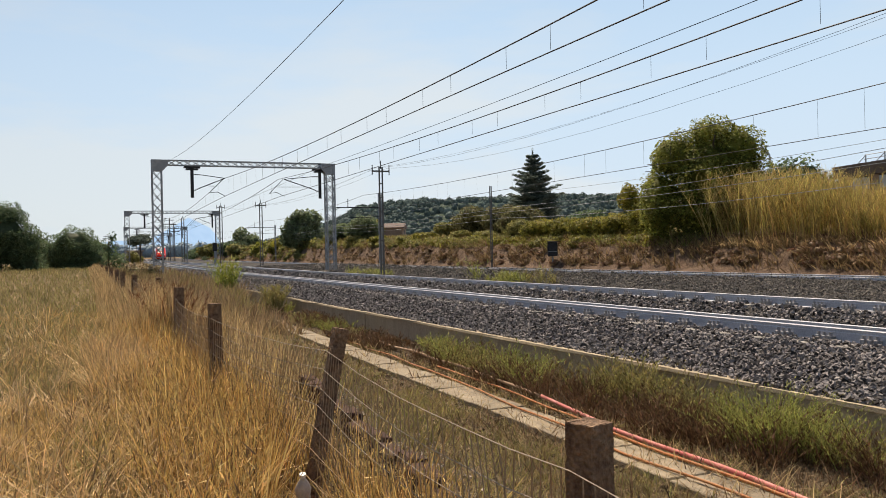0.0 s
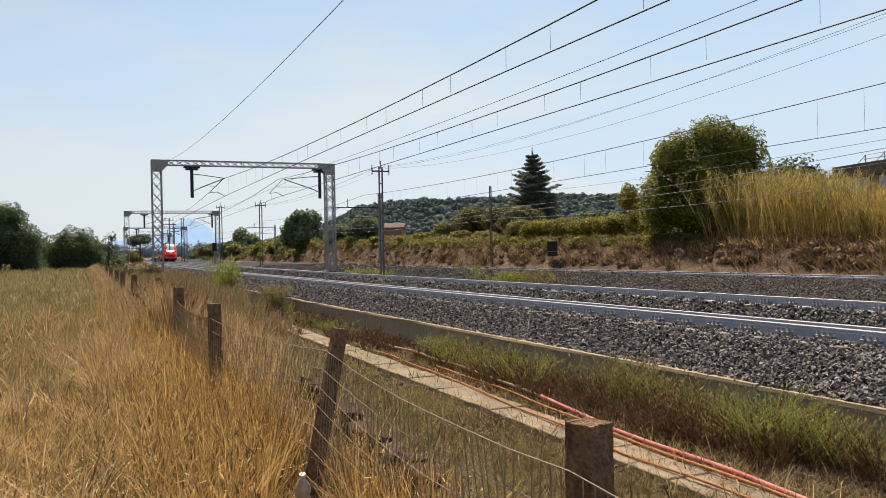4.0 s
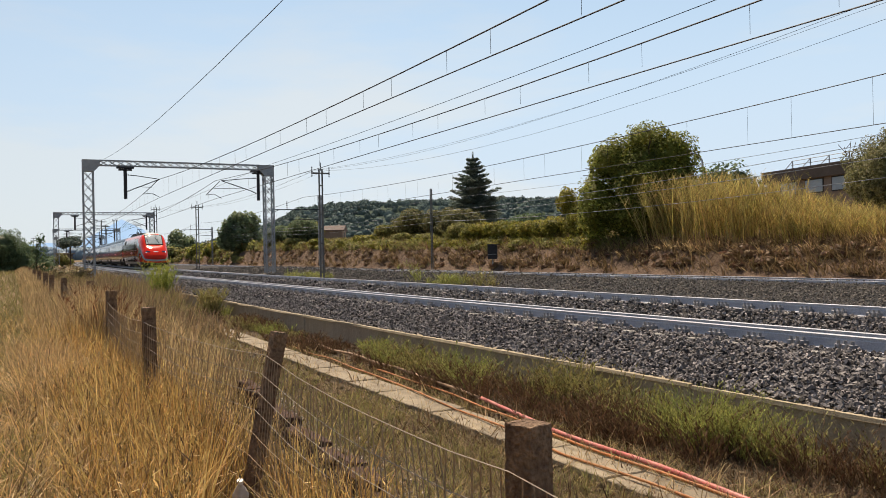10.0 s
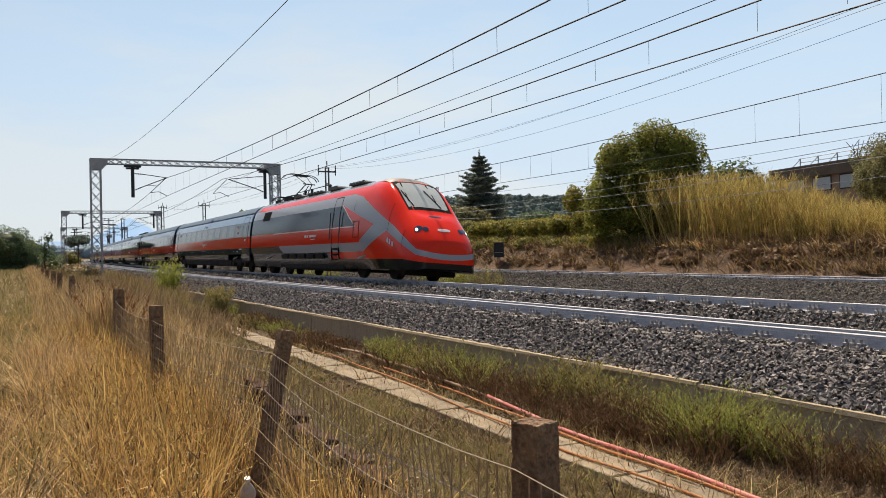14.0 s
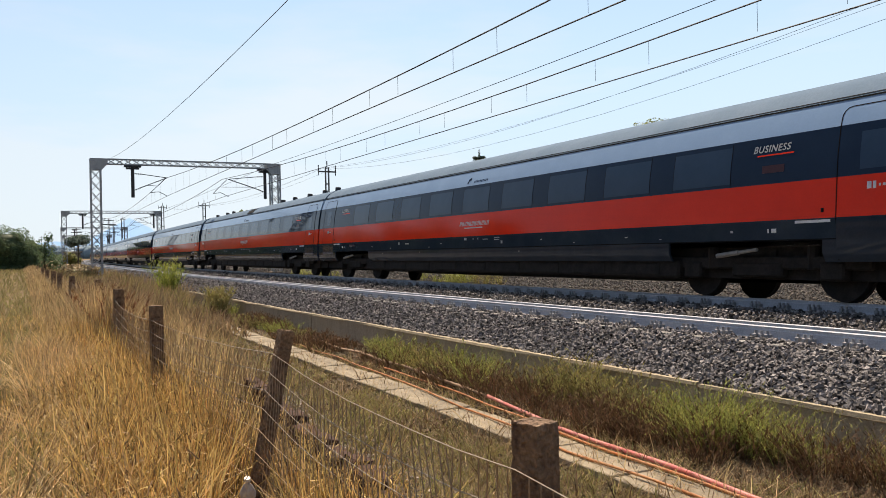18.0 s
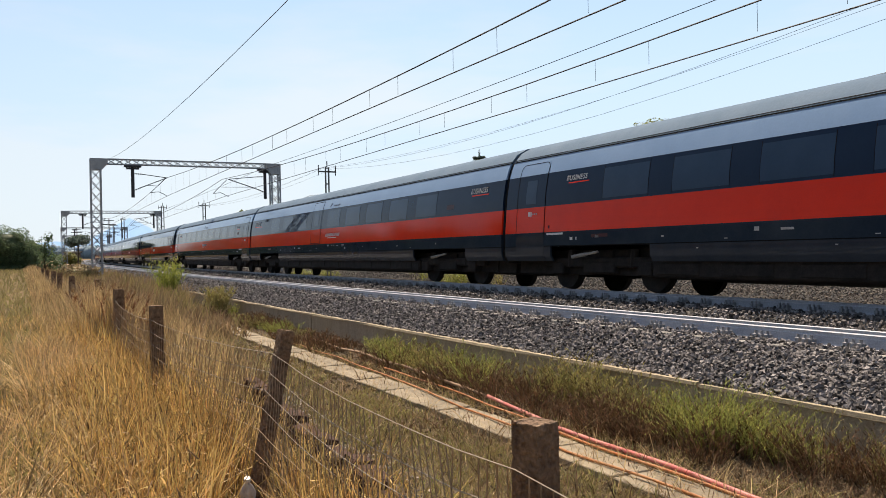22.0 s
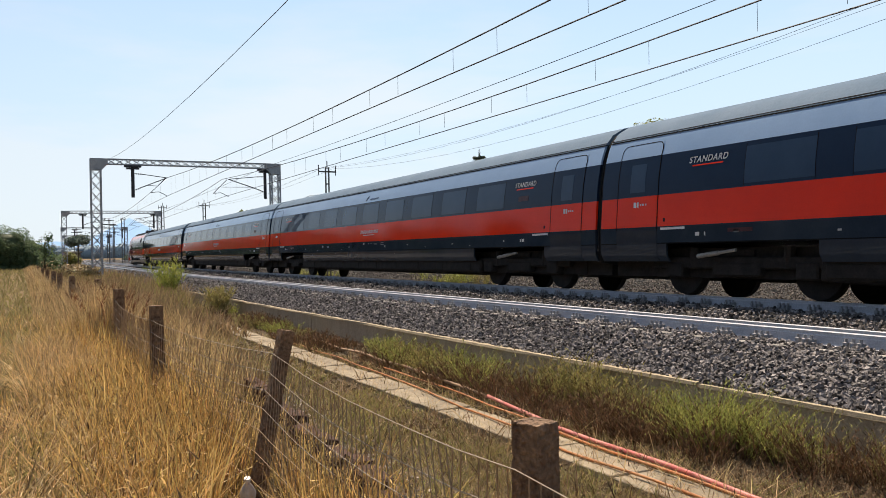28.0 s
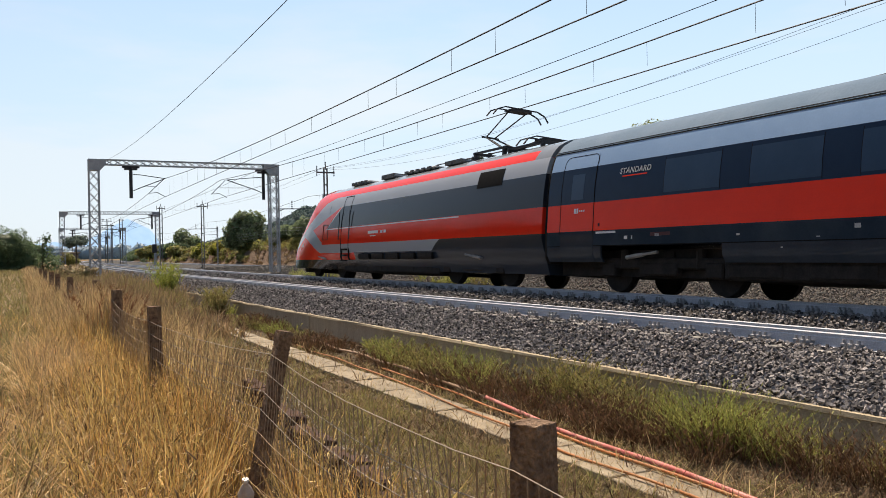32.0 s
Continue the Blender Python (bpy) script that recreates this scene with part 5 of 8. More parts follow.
gap = trodden(x, y)
hmax = np.where(gap, 0.10, tall * np.interp(x, [-0.9, -0.2, 0.3, 0.7], [0.2, 0.3, 0.6, 0.9]))
lawn("tall_dry_grass", x, y, RNG.uniform(0.35, 0.95, n) * hmax, RNG.uniform(0.005, 0.013, n), M_pale, "pale sunlit stalks among the tall grass", lean=0.2, curl=0.25, way=way)
# trampled stalks and a fresh green tuft in the field
n = 2600
y = RNG.uniform(9.8, 14.6, n)
x, y, tall, way = tufts(RNG.uniform(0.2, 1.15, n), y, 10, 0.08)
lawn("lying_stalks", x, y, RNG.uniform(0.2, 0.6, n), RNG.uniform(0.006, 0.014, n), M_straw_l, "pale pinkish stalks trampled flat", lean=1.1, curl=0.2, sink=-0.06, way=way)
n = 900
x, y, tall, way = tufts(RNG.uniform(-0.1, 0.45, n), RNG.uniform(5.6, 8.2, n), 12, 0.04)
lawn("green_stubble", x, y, RNG.uniform(0.14, 0.36, n) * tall, RNG.uniform(0.006, 0.013, n), M_olive, "fresh pale green blades in the straw", lean=0.5, curl=0.5, way=way)
n = 17000
y = log_y(n, 14, 75)
x = RNG.uniform(0.35, 2.4, n) + 0.012 * y
lawn("tall_dry_grass", x, y, RNG.uniform(0.45, 0.95, n) * np.interp(x - 0.012 * y, [0.35, 1.3], [0.3, 1.0]) * np.interp(y, [14, 20, 28, 75], [1.0, 1.1, 1.05, 0.8]), RNG.uniform(0.006, 0.014, n) * (1 + y / 60), M_rosy, "tall dry pinkish-brown grass further along the fence", lean=0.14, curl=0.25)
n = 9000
y = log_y(n, 5.5, 24)
x = RNG.uniform(1.6, 3.6, n)
k = (x < 1.9 + 0.085 * y) & ((y > 9.5) | (x < 1.85))
x, y = x[k], y[k]
n = len(x)
lawn("tall_dry_grass", x, y, RNG.uniform(0.25, 0.8, n), RNG.uniform(0.005, 0.011, n) * (1 + y / 25), M_rosy, "dry brown grass behind the fence", lean=0.2, curl=0.25)
# matted bleached straw of the field
n = 52000
y = log_y(n, 1.6, 24)
x = RNG.uniform(-1, 1, n) * (1.3 + 0.16 * y) - 0.75 - 0.02 * y
x = np.where(x > 1.2, x - 2.0, x)
lawn("straw_litter", x, y, RNG.uniform(0.06, 0.26, n), RNG.uniform(0.003, 0.009, n) * (1 + y / 20), M_pale, "matted bleached straw and stubble", lean=0.8, curl=0.6)
n = 14000
y = log_y(n, 1.6, 20)
x = RNG.uniform(-1, 1, n) * (1.3 + 0.16 * y) - 0.75 - 0.02 * y
x = np.where(x > 1.2, x - 2.0, x)
k = patchy(x, y, 0.8, 0.0)
x, y = x[k], y[k]
n = len(x)
lawn("green_stubble", x, y, RNG.uniform(0.08, 0.22, n), RNG.uniform(0.003, 0.008, n) * (1 + y / 20), M_olive, "olive blades growing through the straw", lean=0.5, curl=0.6)
n = 15000
y = log_y(n, 1.7, 22)
x = RNG.uniform(-3.8, 0.75, n) * (0.6 + y / 20)
x, y, tall, way = tufts(x, y, 7, 0.07)
lawn("lying_stalks", x, y, RNG.uniform(0.10, 0.55, n), RNG.uniform(0.003, 0.009, n) * (1 + y / 20), M_straw_l, "long pale stalks lying across the grass", lean=1.1, curl=0.25, sink=-0.10, way=way)
n = 1500
y = log_y(n, 1.8, 14)
x = RNG.uniform(-2.6, 0.6, n)
lawn("dead_stems", x, y, RNG.uniform(0.25, 0.6, n), RNG.uniform(0.003, 0.006, n), M_brown, "thin dead brown stems in the straw", lean=0.3, curl=0.3)
# husks and broken bits caught among the stalks
n = 16000
y = log_y(n, 1.8, 15)
x = np.clip(RNG.normal(0.3, 0.9, n), -3.5, 1.8)
top = np.interp(x, [-2.5, -0.2, 0.3, 0.7, 1.3, 1.8], [0.05, 0.10, 0.32, 0.62, 0.68, 0.45])
top = np.where(trodden(x, y), 0.05, top)
lawn("husks", x, y, RNG.uniform(0.02, 0.075, n), RNG.uniform(0.005, 0.013, n), M_pale, "pale husks and broken bits among the dry stalks", z=-0.6 + RNG.random(n) ** 0.8 * top, lean=0.8, curl=0.4)
n = 7000
y = log_y(n, 1.8, 15)
x = np.clip(RNG.normal(0.3, 0.9, n), -3.5, 1.8)
top = np.interp(x, [-2.5, -0.2, 0.3, 0.7, 1.3, 1.8], [0.05, 0.10, 0.32, 0.62, 0.68, 0.45])
top = np.where(trodden(x, y), 0.05, top)
lawn("husks", x, y, RNG.uniform(0.02, 0.10, n), RNG.uniform(0.004, 0.011, n), M_brown, "dark brown seed husks among the dry stalks", z=-0.6 + RNG.random(n) * top, lean=0.7, curl=0.4)
n = 16000
y = log_y(n, 2.2, 18)
x = RNG.uniform(-1, 1, n) * (1.0 + 0.16 * y) - 1.1 - 0.02 * y
k = patchy(x, y, 0.7, 0.0)
x, y = x[k], y[k]
n = len(x)
lawn("straw_litter", x, y, RNG.uniform(0.06, 0.22, n), RNG.uniform(0.004, 0.010, n) * (1 + y / 20), M_rosy, "pinkish trampled straw", lean=1.0, curl=0.5)
# the same straw and stalks round and behind the camera
for cnt, ya, yb, xa, xb, ha, hb, mat, lb in ((16000, -7, 2.4, -7, 1.6, 0.06, 0.26, M_pale, "matted bleached straw round the viewpoint"), (5000, -7, 2.0, -7, 1.6, 0.08, 0.24, M_olive, "olive blades round the viewpoint"),
                                             (3500, -7, 1.9, 0.6, 1.7, 0.3, 0.75, M_gold, "golden stalks along the fence"), (7000, -7, 1.8, 1.8, 6.0, 0.04, 0.17, M_olive, "short turf of the verge"), (5000, -7, 1.8, 1.8, 6.0, 0.05, 0.2, M_vlit, "dry litter of the verge")):
    y, x = RNG.uniform(ya, yb, cnt), RNG.uniform(xa, xb, cnt)
    lawn("ground_cover", x, y, RNG.uniform(ha, hb, cnt), RNG.uniform(0.004, 0.009, cnt), mat, lb, lean=0.2 if ha >= 0.3 else 0.7, curl=0.5)
y, x = RNG.uniform(-6, 1.7, 12000), RNG.uniform(6.24, 7.94, 12000)
stones("ballast_stones", x, y, np.interp(x, BED[:, 0], BED[:, 1]) + RNG.uniform(-0.01, 0.03, 12000), RNG.uniform(0.031, 0.064, 12000), M_stone, "loose angular grey ballast stones beside the near rail")
# olive meadow behind
n = 66000
y = log_y(n, 10, 110)
x = RNG.uniform(-1, 0.10, n) * (1.0 + 0.35 * y) + 0.2
lawn("meadow_grass", x, y, RNG.uniform(0.10, 0.30, n), RNG.uniform(0.006, 0.014, n) * (1 + y / 35), M_meadow, "olive and straw-coloured meadow grass", lean=0.3, curl=0.4)
n = 3000
y = log_y(n, 7, 26)
x = RNG.uniform(-1, 0.12, n) * (1.0 + 0.35 * y) + 0.3
lawn("meadow_grass", x, y, RNG.uniform(0.10, 0.30, n), RNG.uniform(0.005, 0.011, n) * (1 + y / 35), M_pale, "bleached stalks in the meadow", lean=0.3, curl=0.4)
# thin turf of the verge between fence and wall
n = 60000
y = log_y(n, 1.6, 40)
x = RNG.uniform(1.7, 6.0, n)
k = patchy(x, y, 0.9, -0.18) & (x < 5.0) & ~((x > 3.84 + 0.032 * y) & (x < 4.28 + 0.031 * y) & (y < 22))
x, y = x[k], y[k]
n = len(x)
lawn("verge_grass", x + bend_np(y), y, RNG.uniform(0.04, 0.17, n), RNG.uniform(0.004, 0.009, n) * (1 + y / 20), M_olive, "short olive turf of the verge", lean=0.6, curl=0.6)
n = 26000
y = log_y(n, 3.0, 16)
x, y, tall, way = tufts(RNG.uniform(2.2, 3.9, n), y, 30, 0.07)
k = (x < 3.80 + 0.032 * y) & (x > 1.95 + 0.10 * y)
x, y, tall, way = x[k], y[k], tall[k], way[k]
n = len(x)
lawn("verge_grass", x + bend_np(y), y, RNG.uniform(0.05, 0.16, n) * tall, RNG.uniform(0.004, 0.009, n), M_olive, "tufts of olive turf between fence and duct", lean=0.6, curl=0.6, way=way)
x, y, tall, way = tufts(x, y, 12, 0.16)
lawn("verge_litter", x + bend_np(y), y, RNG.uniform(0.05, 0.17, n) * tall, RNG.uniform(0.003, 0.008, n), M_vlit, "dry brown blades among the turf", lean=0.8, curl=0.6, way=way)
n = 36000
y = log_y(n, 1.6, 45)
x = RNG.uniform(1.7, 6.05, n)
k = (x < 4.9) & patchy(x * 2, y * 2, 0.8, -0.2) & ~((x > 3.84 + 0.032 * y) & (x < 4.28 + 0.031 * y) & (y < 22))
x, y = x[k], y[k]
n = len(x)
lawn("verge_litter", x + bend_np(y), y, RNG.uniform(0.05, 0.2, n), RNG.uniform(0.003, 0.008, n) * (1 + y / 20), M_vlit, "dry brownish litter of the verge", lean=0.9, curl=0.5)


def weeds(n, xa, xb, ya, yb, hmin, hmax, mat, label, f=0.55, lo=0.0, leaves=16, leaf=0.020, spread=0.35):
    """Bushy weeds: stalks with many short side leaves, joined."""
    y = log_y(n, ya, yb)
    x0 = RNG.uniform(xa, xb, n)
    k = patchy(x0 * 2, y, f, lo)
    x0, y = x0[k], y[k]
    n = len(x0)
    h = RNG.uniform(hmin, hmax, n)
    z = np.array([ground_z(a) for a in x0]) - 0.02
    way, ln = RNG.uniform(0, 2 * np.pi, n), np.abs(RNG.normal(0.2, spread, n))
    x = x0 + bend_np(y)
    v1, q1, t1 = blades(x, y, z, h, np.full(n, 0.005 if leaf < 0.05 else 0.012), ln, way, np.full(n, 0.15))
    u = RNG.uniform(0.15, 1.0, (n, leaves))
    off = h[:, None] * (ln[:, None] * u + 0.15 * u * u)
    lx, ly = x[:, None] + np.cos(way)[:, None] * off, y[:, None] + np.sin(way)[:, None] * off
    lz = z[:, None] + h[:, None] * u * 0.95
    m = n * leaves
    v2, q2, t2 = blades(lx.ravel(), ly.ravel(), lz.ravel(), RNG.uniform(1.6, 4.2, m) * leaf * np.repeat(h / hmax, leaves), RNG.uniform(0.5, 1.0, m) * leaf * 0.5, np.abs(RNG.normal(0.6, 0.3, m)), RNG.uniform(0, 2 * np.pi, m), np.full(m, 0.3))
    v = np.concatenate([v1, v2])
    return tagged(new("weeds", raw_mesh("weeds", v, np.concatenate([q1, q2 + len(v1)]), np.concatenate([t1, t2 + len(v1)]), mat)), label, "weeds", kind="stuff")


M_shrub = leafy(tint(material("shrub_green", (0.25, 0.30, 0.06), (0.35, 0.36, 0.085), 0.65, scale=3, fine=30, bump=0, obj=1), 0.5, 1.5, 0.03, island=True), 0.4)
M_dock = leafy(tint(material("dock_seed", (0.19, 0.085, 0.040), (0.27, 0.135, 0.065), 0.8, scale=3, fine=30, bump=0, obj=1), 0.5, 1.4, 0.015, island=True), 0.2)
M_weedo = leafy(tint(material("olive_weed", (0.30, 0.265, 0.095), (0.40, 0.345, 0.14), 0.7, scale=3, fine=30, bump=0, obj=1), 0.3, 1.45, 0.03, island=True), 0.22)


def sprays(rows, mat, label, stems=42, leaves=17, leaf=0.016, thick=0.0045):
    """Wiry weed clumps: many stems fanning out of one root and leaning with the wind. rows: x0, y, height, width."""
    r_ = np.array(rows, float)
    n = len(r_) * stems
    x0, y0, hh, ww = [np.repeat(r_[:, i], stems) for i in range(4)]
    fan = RNG.uniform(0, 2 * np.pi, n)
    rad = np.sqrt(RNG.random(n)) * ww * 0.30
    x0, y = np.minimum(x0 + np.cos(fan) * rad * 0.8, 6.13), y0 + np.sin(fan) * rad
    h = hh * RNG.uniform(0.45, 1.05, n)
    z = np.array([ground_z(a) for a in x0]) - 0.03
    way = fan + RNG.normal(0, 0.5, n)
    way = np.arctan2(np.sin(way) * 0.8 - 0.25, np.cos(way) * 0.8 - 0.45)
    ln, cu = np.abs(RNG.normal(0.34, 0.20, n)), np.abs(RNG.normal(0.25, 0.15, n))
    x = x0 + bend_np(y)
    v1, q1, t1 = blades(x, y, z, h, thick * RNG.uniform(0.7, 1.3, n) * (1 + y / 25), ln, way, cu)
    u = RNG.uniform(0.25, 1.0, (n, leaves))
    off = h[:, None] * (ln[:, None] * u + cu[:, None] * u * u)
    lx, ly = x[:, None] + np.cos(way)[:, None] * off, y[:, None] + np.sin(way)[:, None] * off
    lz = z[:, None] + h[:, None] * u * np.sqrt(np.maximum(0.05, 1 - (ln[:, None] * 0.6 + cu[:, None] * u * 0.6) ** 2))
    m = n * leaves
    big = np.repeat(1 + y / 22, leaves)
    v2, q2, t2 = blades(lx.ravel(), ly.ravel(), lz.ravel(), RNG.uniform(0.9, 2.6, m) * leaf * big, RNG.uniform(0.3, 0.75, m) * leaf * big, np.abs(RNG.normal(0.5, 0.25, m)), np.repeat(way, leaves) + RNG.normal(0, 1.1, m), np.full(m, 0.2))
    v = np.concatenate([v1, v2])
    return tagged(new("weeds", raw_mesh("weeds", v, np.concatenate([q1, q2 + len(v1)]), np.concatenate([t1, t2 + len(v1)]), mat)), label, "weeds", kind="stuff")


def clumps(n, ya, yb, xa, xb, ha, hb, wa, wb):
    return list(zip(RNG.uniform(xa, xb, n), log_y(n, ya, yb), RNG.uniform(ha, hb, n), RNG.uniform(wa, wb, n)))


sprays(clumps(11, 4.45, 5.5, 5.35, 5.8, 0.50, 0.70, 0.5, 0.8) + clumps(8, 8.6, 13, 5.3, 5.9, 0.36, 0.56, 0.4, 0.8) + clumps(4, 13, 30, 5.3, 6.0, 0.25, 0.42, 0.6, 1.2), M_green, "bushy pale green weeds against the concrete wall", stems=56, leaves=30, leaf=0.0105)
sprays(clumps(20, 5.8, 13, 5.1, 5.95, 0.34, 0.60, 0.4, 0.7) + clumps(12, 6.2, 8.6, 5.5, 5.95, 0.5, 0.68, 0.4, 0.7) + clumps(9, 13, 32, 5.1, 5.9, 0.2, 0.4, 0.6, 1.2) + clumps(5, 2.4, 4.4, 5.2, 5.9, 0.4, 0.62, 0.5, 0.8), M_weedo, "wiry olive weeds against the concrete wall", stems=34, leaves=14, thick=0.004)
sprays(clumps(12, 2.2, 4.5, 5.3, 5.9, 0.36, 0.58, 0.5, 0.9) + clumps(34, 4.6, 9.5, 4.85, 5.8, 0.26, 0.52, 0.5, 0.9) + clumps(34, 8, 28, 4.9, 6.0, 0.15, 0.4, 0.4, 1.0), M_brown, "dead brown wiry weeds in front of the wall", stems=46, leaves=10, thick=0.006)
n = 12000
y = log_y(n, 2.0, 26)
x = RNG.uniform(4.75, 6.1, n)
lawn("dead_weed_litter", x + bend_np(y), y, RNG.uniform(0.06, 0.2, n), RNG.uniform(0.003, 0.006, n) * (1 + y / 20), M_brown, "tangle of dead brown stems at the wall foot", lean=0.8, curl=0.5)
# clods, chips and bits strewn over the verge
n = 17000
y = log_y(n, 1.7, 16)
x = RNG.uniform(2.3, 6.1, n)
k = ~((x > 3.84 + 0.032 * y) & (x < 4.28 + 0.031 * y))
x, y = x[k], y[k]
n = len(x)
M_clod = tint(material("verge_clods", (0.13, 0.092, 0.055), (0.24, 0.18, 0.11), 0.95, scale=20, fine=100, bump=0.2, obj=1), 0.3, 1.7, 0.02, island=True)
stones("verge_clods", x + bend_np(y), y, np.array([ground_z(a) for a in x]) + RNG.uniform(-0.01, 0.012, n), RNG.uniform(0.010, 0.042, n) * (1 + y / 25), M_clod, "brown clods and chips strewn over the verge", "soil")
n = 9000
y = log_y(n, 1.7, 16)
x = RNG.uniform(2.3, 6.1, n)
k = patchy(x, y, 1.3, -0.05)
x, y = x[k], y[k]
n = len(x)
lawn("verge_litter", x + bend_np(y), y, RNG.uniform(0.05, 0.22, n), RNG.uniform(0.004, 0.010, n) * (1 + y / 20), M_brown, "dark dead stems lying on the verge", lean=1.0, curl=0.5, sink=0.0)
n = 1500
y = log_y(n, 1.9, 16)
x = RNG.uniform(3.75, 4.5, n) + 0.0315 * y
lawn("verge_litter", x, y, RNG.uniform(0.06, 0.25, n), RNG.uniform(0.003, 0.007, n), M_rosy, "straw blown over the duct covers", lean=1.2, curl=0.3, z=np.full(n, -0.69), sink=0.0)
# rough growth between fence and wall, farther along
n = 16000
y = log_y(n, 17, 115)
x = 1.5 + RNG.random(n) * np.interp(y, [17, 27, 34], [3.0, 3.4, 5.0])
lawn("rough_grass", x + bend_np(y), y, RNG.uniform(0.3, 0.75, n) * np.interp(y, [17, 30, 60], [0.7, 1.2, 1.5]), RNG.uniform(0.008, 0.02, n) * (1 + y / 35), M_vlit, "rough brown grass between fence and line", lean=0.3, curl=0.4)
n = 9000
y = log_y(n, 20, 115)
x = 2.3 + RNG.random(n) * np.interp(y, [17, 27, 34], [2.2, 2.7, 3.8])
k = patchy(x * 2, y, 0.25, 0.05)
x, y = x[k], y[k]
n = len(x)
lawn("rough_grass", x + bend_np(y), y, RNG.uniform(0.3, 0.75, n) * np.interp(y, [20, 30, 60], [0.8, 1.3, 1.6]), RNG.uniform(0.008, 0.02, n) * (1 + y / 35), M_olive, "olive weeds between fence and line", lean=0.3, curl=0.4)
weeds(60, 1.36, 1.62, 13.9, 16.6, 0.9, 1.3, M_dock, "rusty brown dock stalks before the fence", lo=-1, leaves=34, leaf=0.034, spread=0.08)
n = 2200
y = RNG.uniform(13.8, 16.9, n)
x = RNG.normal(1.48, 0.13, n)
lawn("tall_dry_grass", x, y, RNG.uniform(0.7, 1.32, n), RNG.uniform(0.006, 0.013, n), M_rosy, "tall clump of dry grass hiding a post", lean=0.08, curl=0.12)
weeds(70, 1.45, 1.95, 14.5, 22, 0.8, 1.25, M_dock, "rusty brown dock stalks along the fence", lo=-1, leaves=34, leaf=0.034, spread=0.10)
n = 5000
y = log_y(n, 20, 48)
x = RNG.uniform(1.8, 3.8, n)
lawn("tall_dry_grass", x + bend_np(y), y, RNG.uniform(0.5, 1.1, n), RNG.uniform(0.007, 0.015, n) * (1 + y / 40), M_vlit, "tall dry grass hiding the far fence", lean=0.2, curl=0.3)
weeds(90, 5.35, 5.65, 33.0, 34.2, 0.7, 1.8, M_shrub, "tall green shrub at the trackside", lo=-1, leaves=34, leaf=0.065, spread=0.12)
weeds(80, 5.35, 5.75, 24.2, 25.4, 0.4, 0.9, M_olive, "yellowing shrub at the trackside", lo=-1, leaves=30, leaf=0.055, spread=0.16)
weeds(130, 16.2, 17.2, 29, 31.3, 0.15, 0.45, M_green, "green weeds in the far ballast", lo=-0.9, leaves=9, leaf=0.08)
weeds(60, 16.2, 17.0, 26.2, 27.8, 0.15, 0.8, M_weedo, "tall yellow weeds in the far ballast", lo=-0.9, leaves=9, leaf=0.07)
weeds(16, 16.2, 16.7, 32.2, 32.9, 0.5, 1.2, M_green, "tall yellow weeds in the far ballast", lo=-0.9, leaves=9, leaf=0.08)
weeds(120, 15.8, 17.0, 44, 52, 0.15, 0.4, M_green, "green weeds in the far ballast", lo=-0.5, leaves=8, leaf=0.09)

# ---- fence, cable duct, small things by the line ----
M_post = material("stained_post", (0.12, 0.074, 0.050), (0.31, 0.205, 0.130), 0.95, scale=14, fine=60, bump=1.0, depth=0.03, c3=(0.37, 0.285, 0.20), grain=0.9)
M_fwire = material("galvanised_fence_wire", (0.27, 0.225, 0.175), (0.36, 0.305, 0.24), 0.7, metal=0.2, scale=30, bump=0)
M_rust = material("rusty_fence_wire", (0.30, 0.205, 0.125), (0.42, 0.30, 0.19), 0.85, scale=30, bump=0)


def post_mesh(w, d, h, seed, rough_=0.012):
    """A worn squared post with a chipped top."""
    r_ = random.Random(seed)
    bm = bmesh.new()
    n = 34
    side = [(-1 + 0.5 * i, -1) for i in range(4)] + [(1, -1 + 0.5 * i) for i in range(4)] + [(1 - 0.5 * i, 1) for i in range(4)] + [(-1, 1 - 0.5 * i) for i in range(4)]
    m = len(side)
    rings = []
    crack = n - 5
    for k in range(n + 1):
        z = -0.25 + (h + 0.25) * (1 - (1 - k / n) ** 1.35)
        ring = []
        for sx, sy in side:
            f = 0.955 if abs(sx) + abs(sy) == 2 else 1.0
            dz = -0.5 * rough_ * (1 + noise.noise(Vector((sx * 2.1, sy * 2.1, seed)))) if k == n else 0
            f *= 0.965 if k == crack or k == n else 1.0
            p_ = Vector((sx * 1.3, sy * 1.3, z * 9 + seed * 7))
            f += rough_ * 2.6 * noise.noise(p_) + rough_ * 1.6 * noise.noise(p_ * 3.1)
            ring.append(bm.verts.new((sx * w / 2 * f, sy * d / 2 * f, z + dz + (rough_ * 0.5 * noise.noise(p_ * 2) if k == crack else 0))))
        rings.append(ring)
    for r0, r1 in zip(rings, rings[1:]):
        for i in range(m):
            bm.faces.new((r0[i], r0[(i + 1) % m], r1[(i + 1) % m], r1[i]))
    c = bm.verts.new((0, 0, h - 0.004))
    for i in range(m):
        bm.faces.new((rings[-1][i], rings[-1][(i + 1) % m], c))
    bmesh.ops.recalc_face_normals(bm, faces=bm.faces)
    return bm


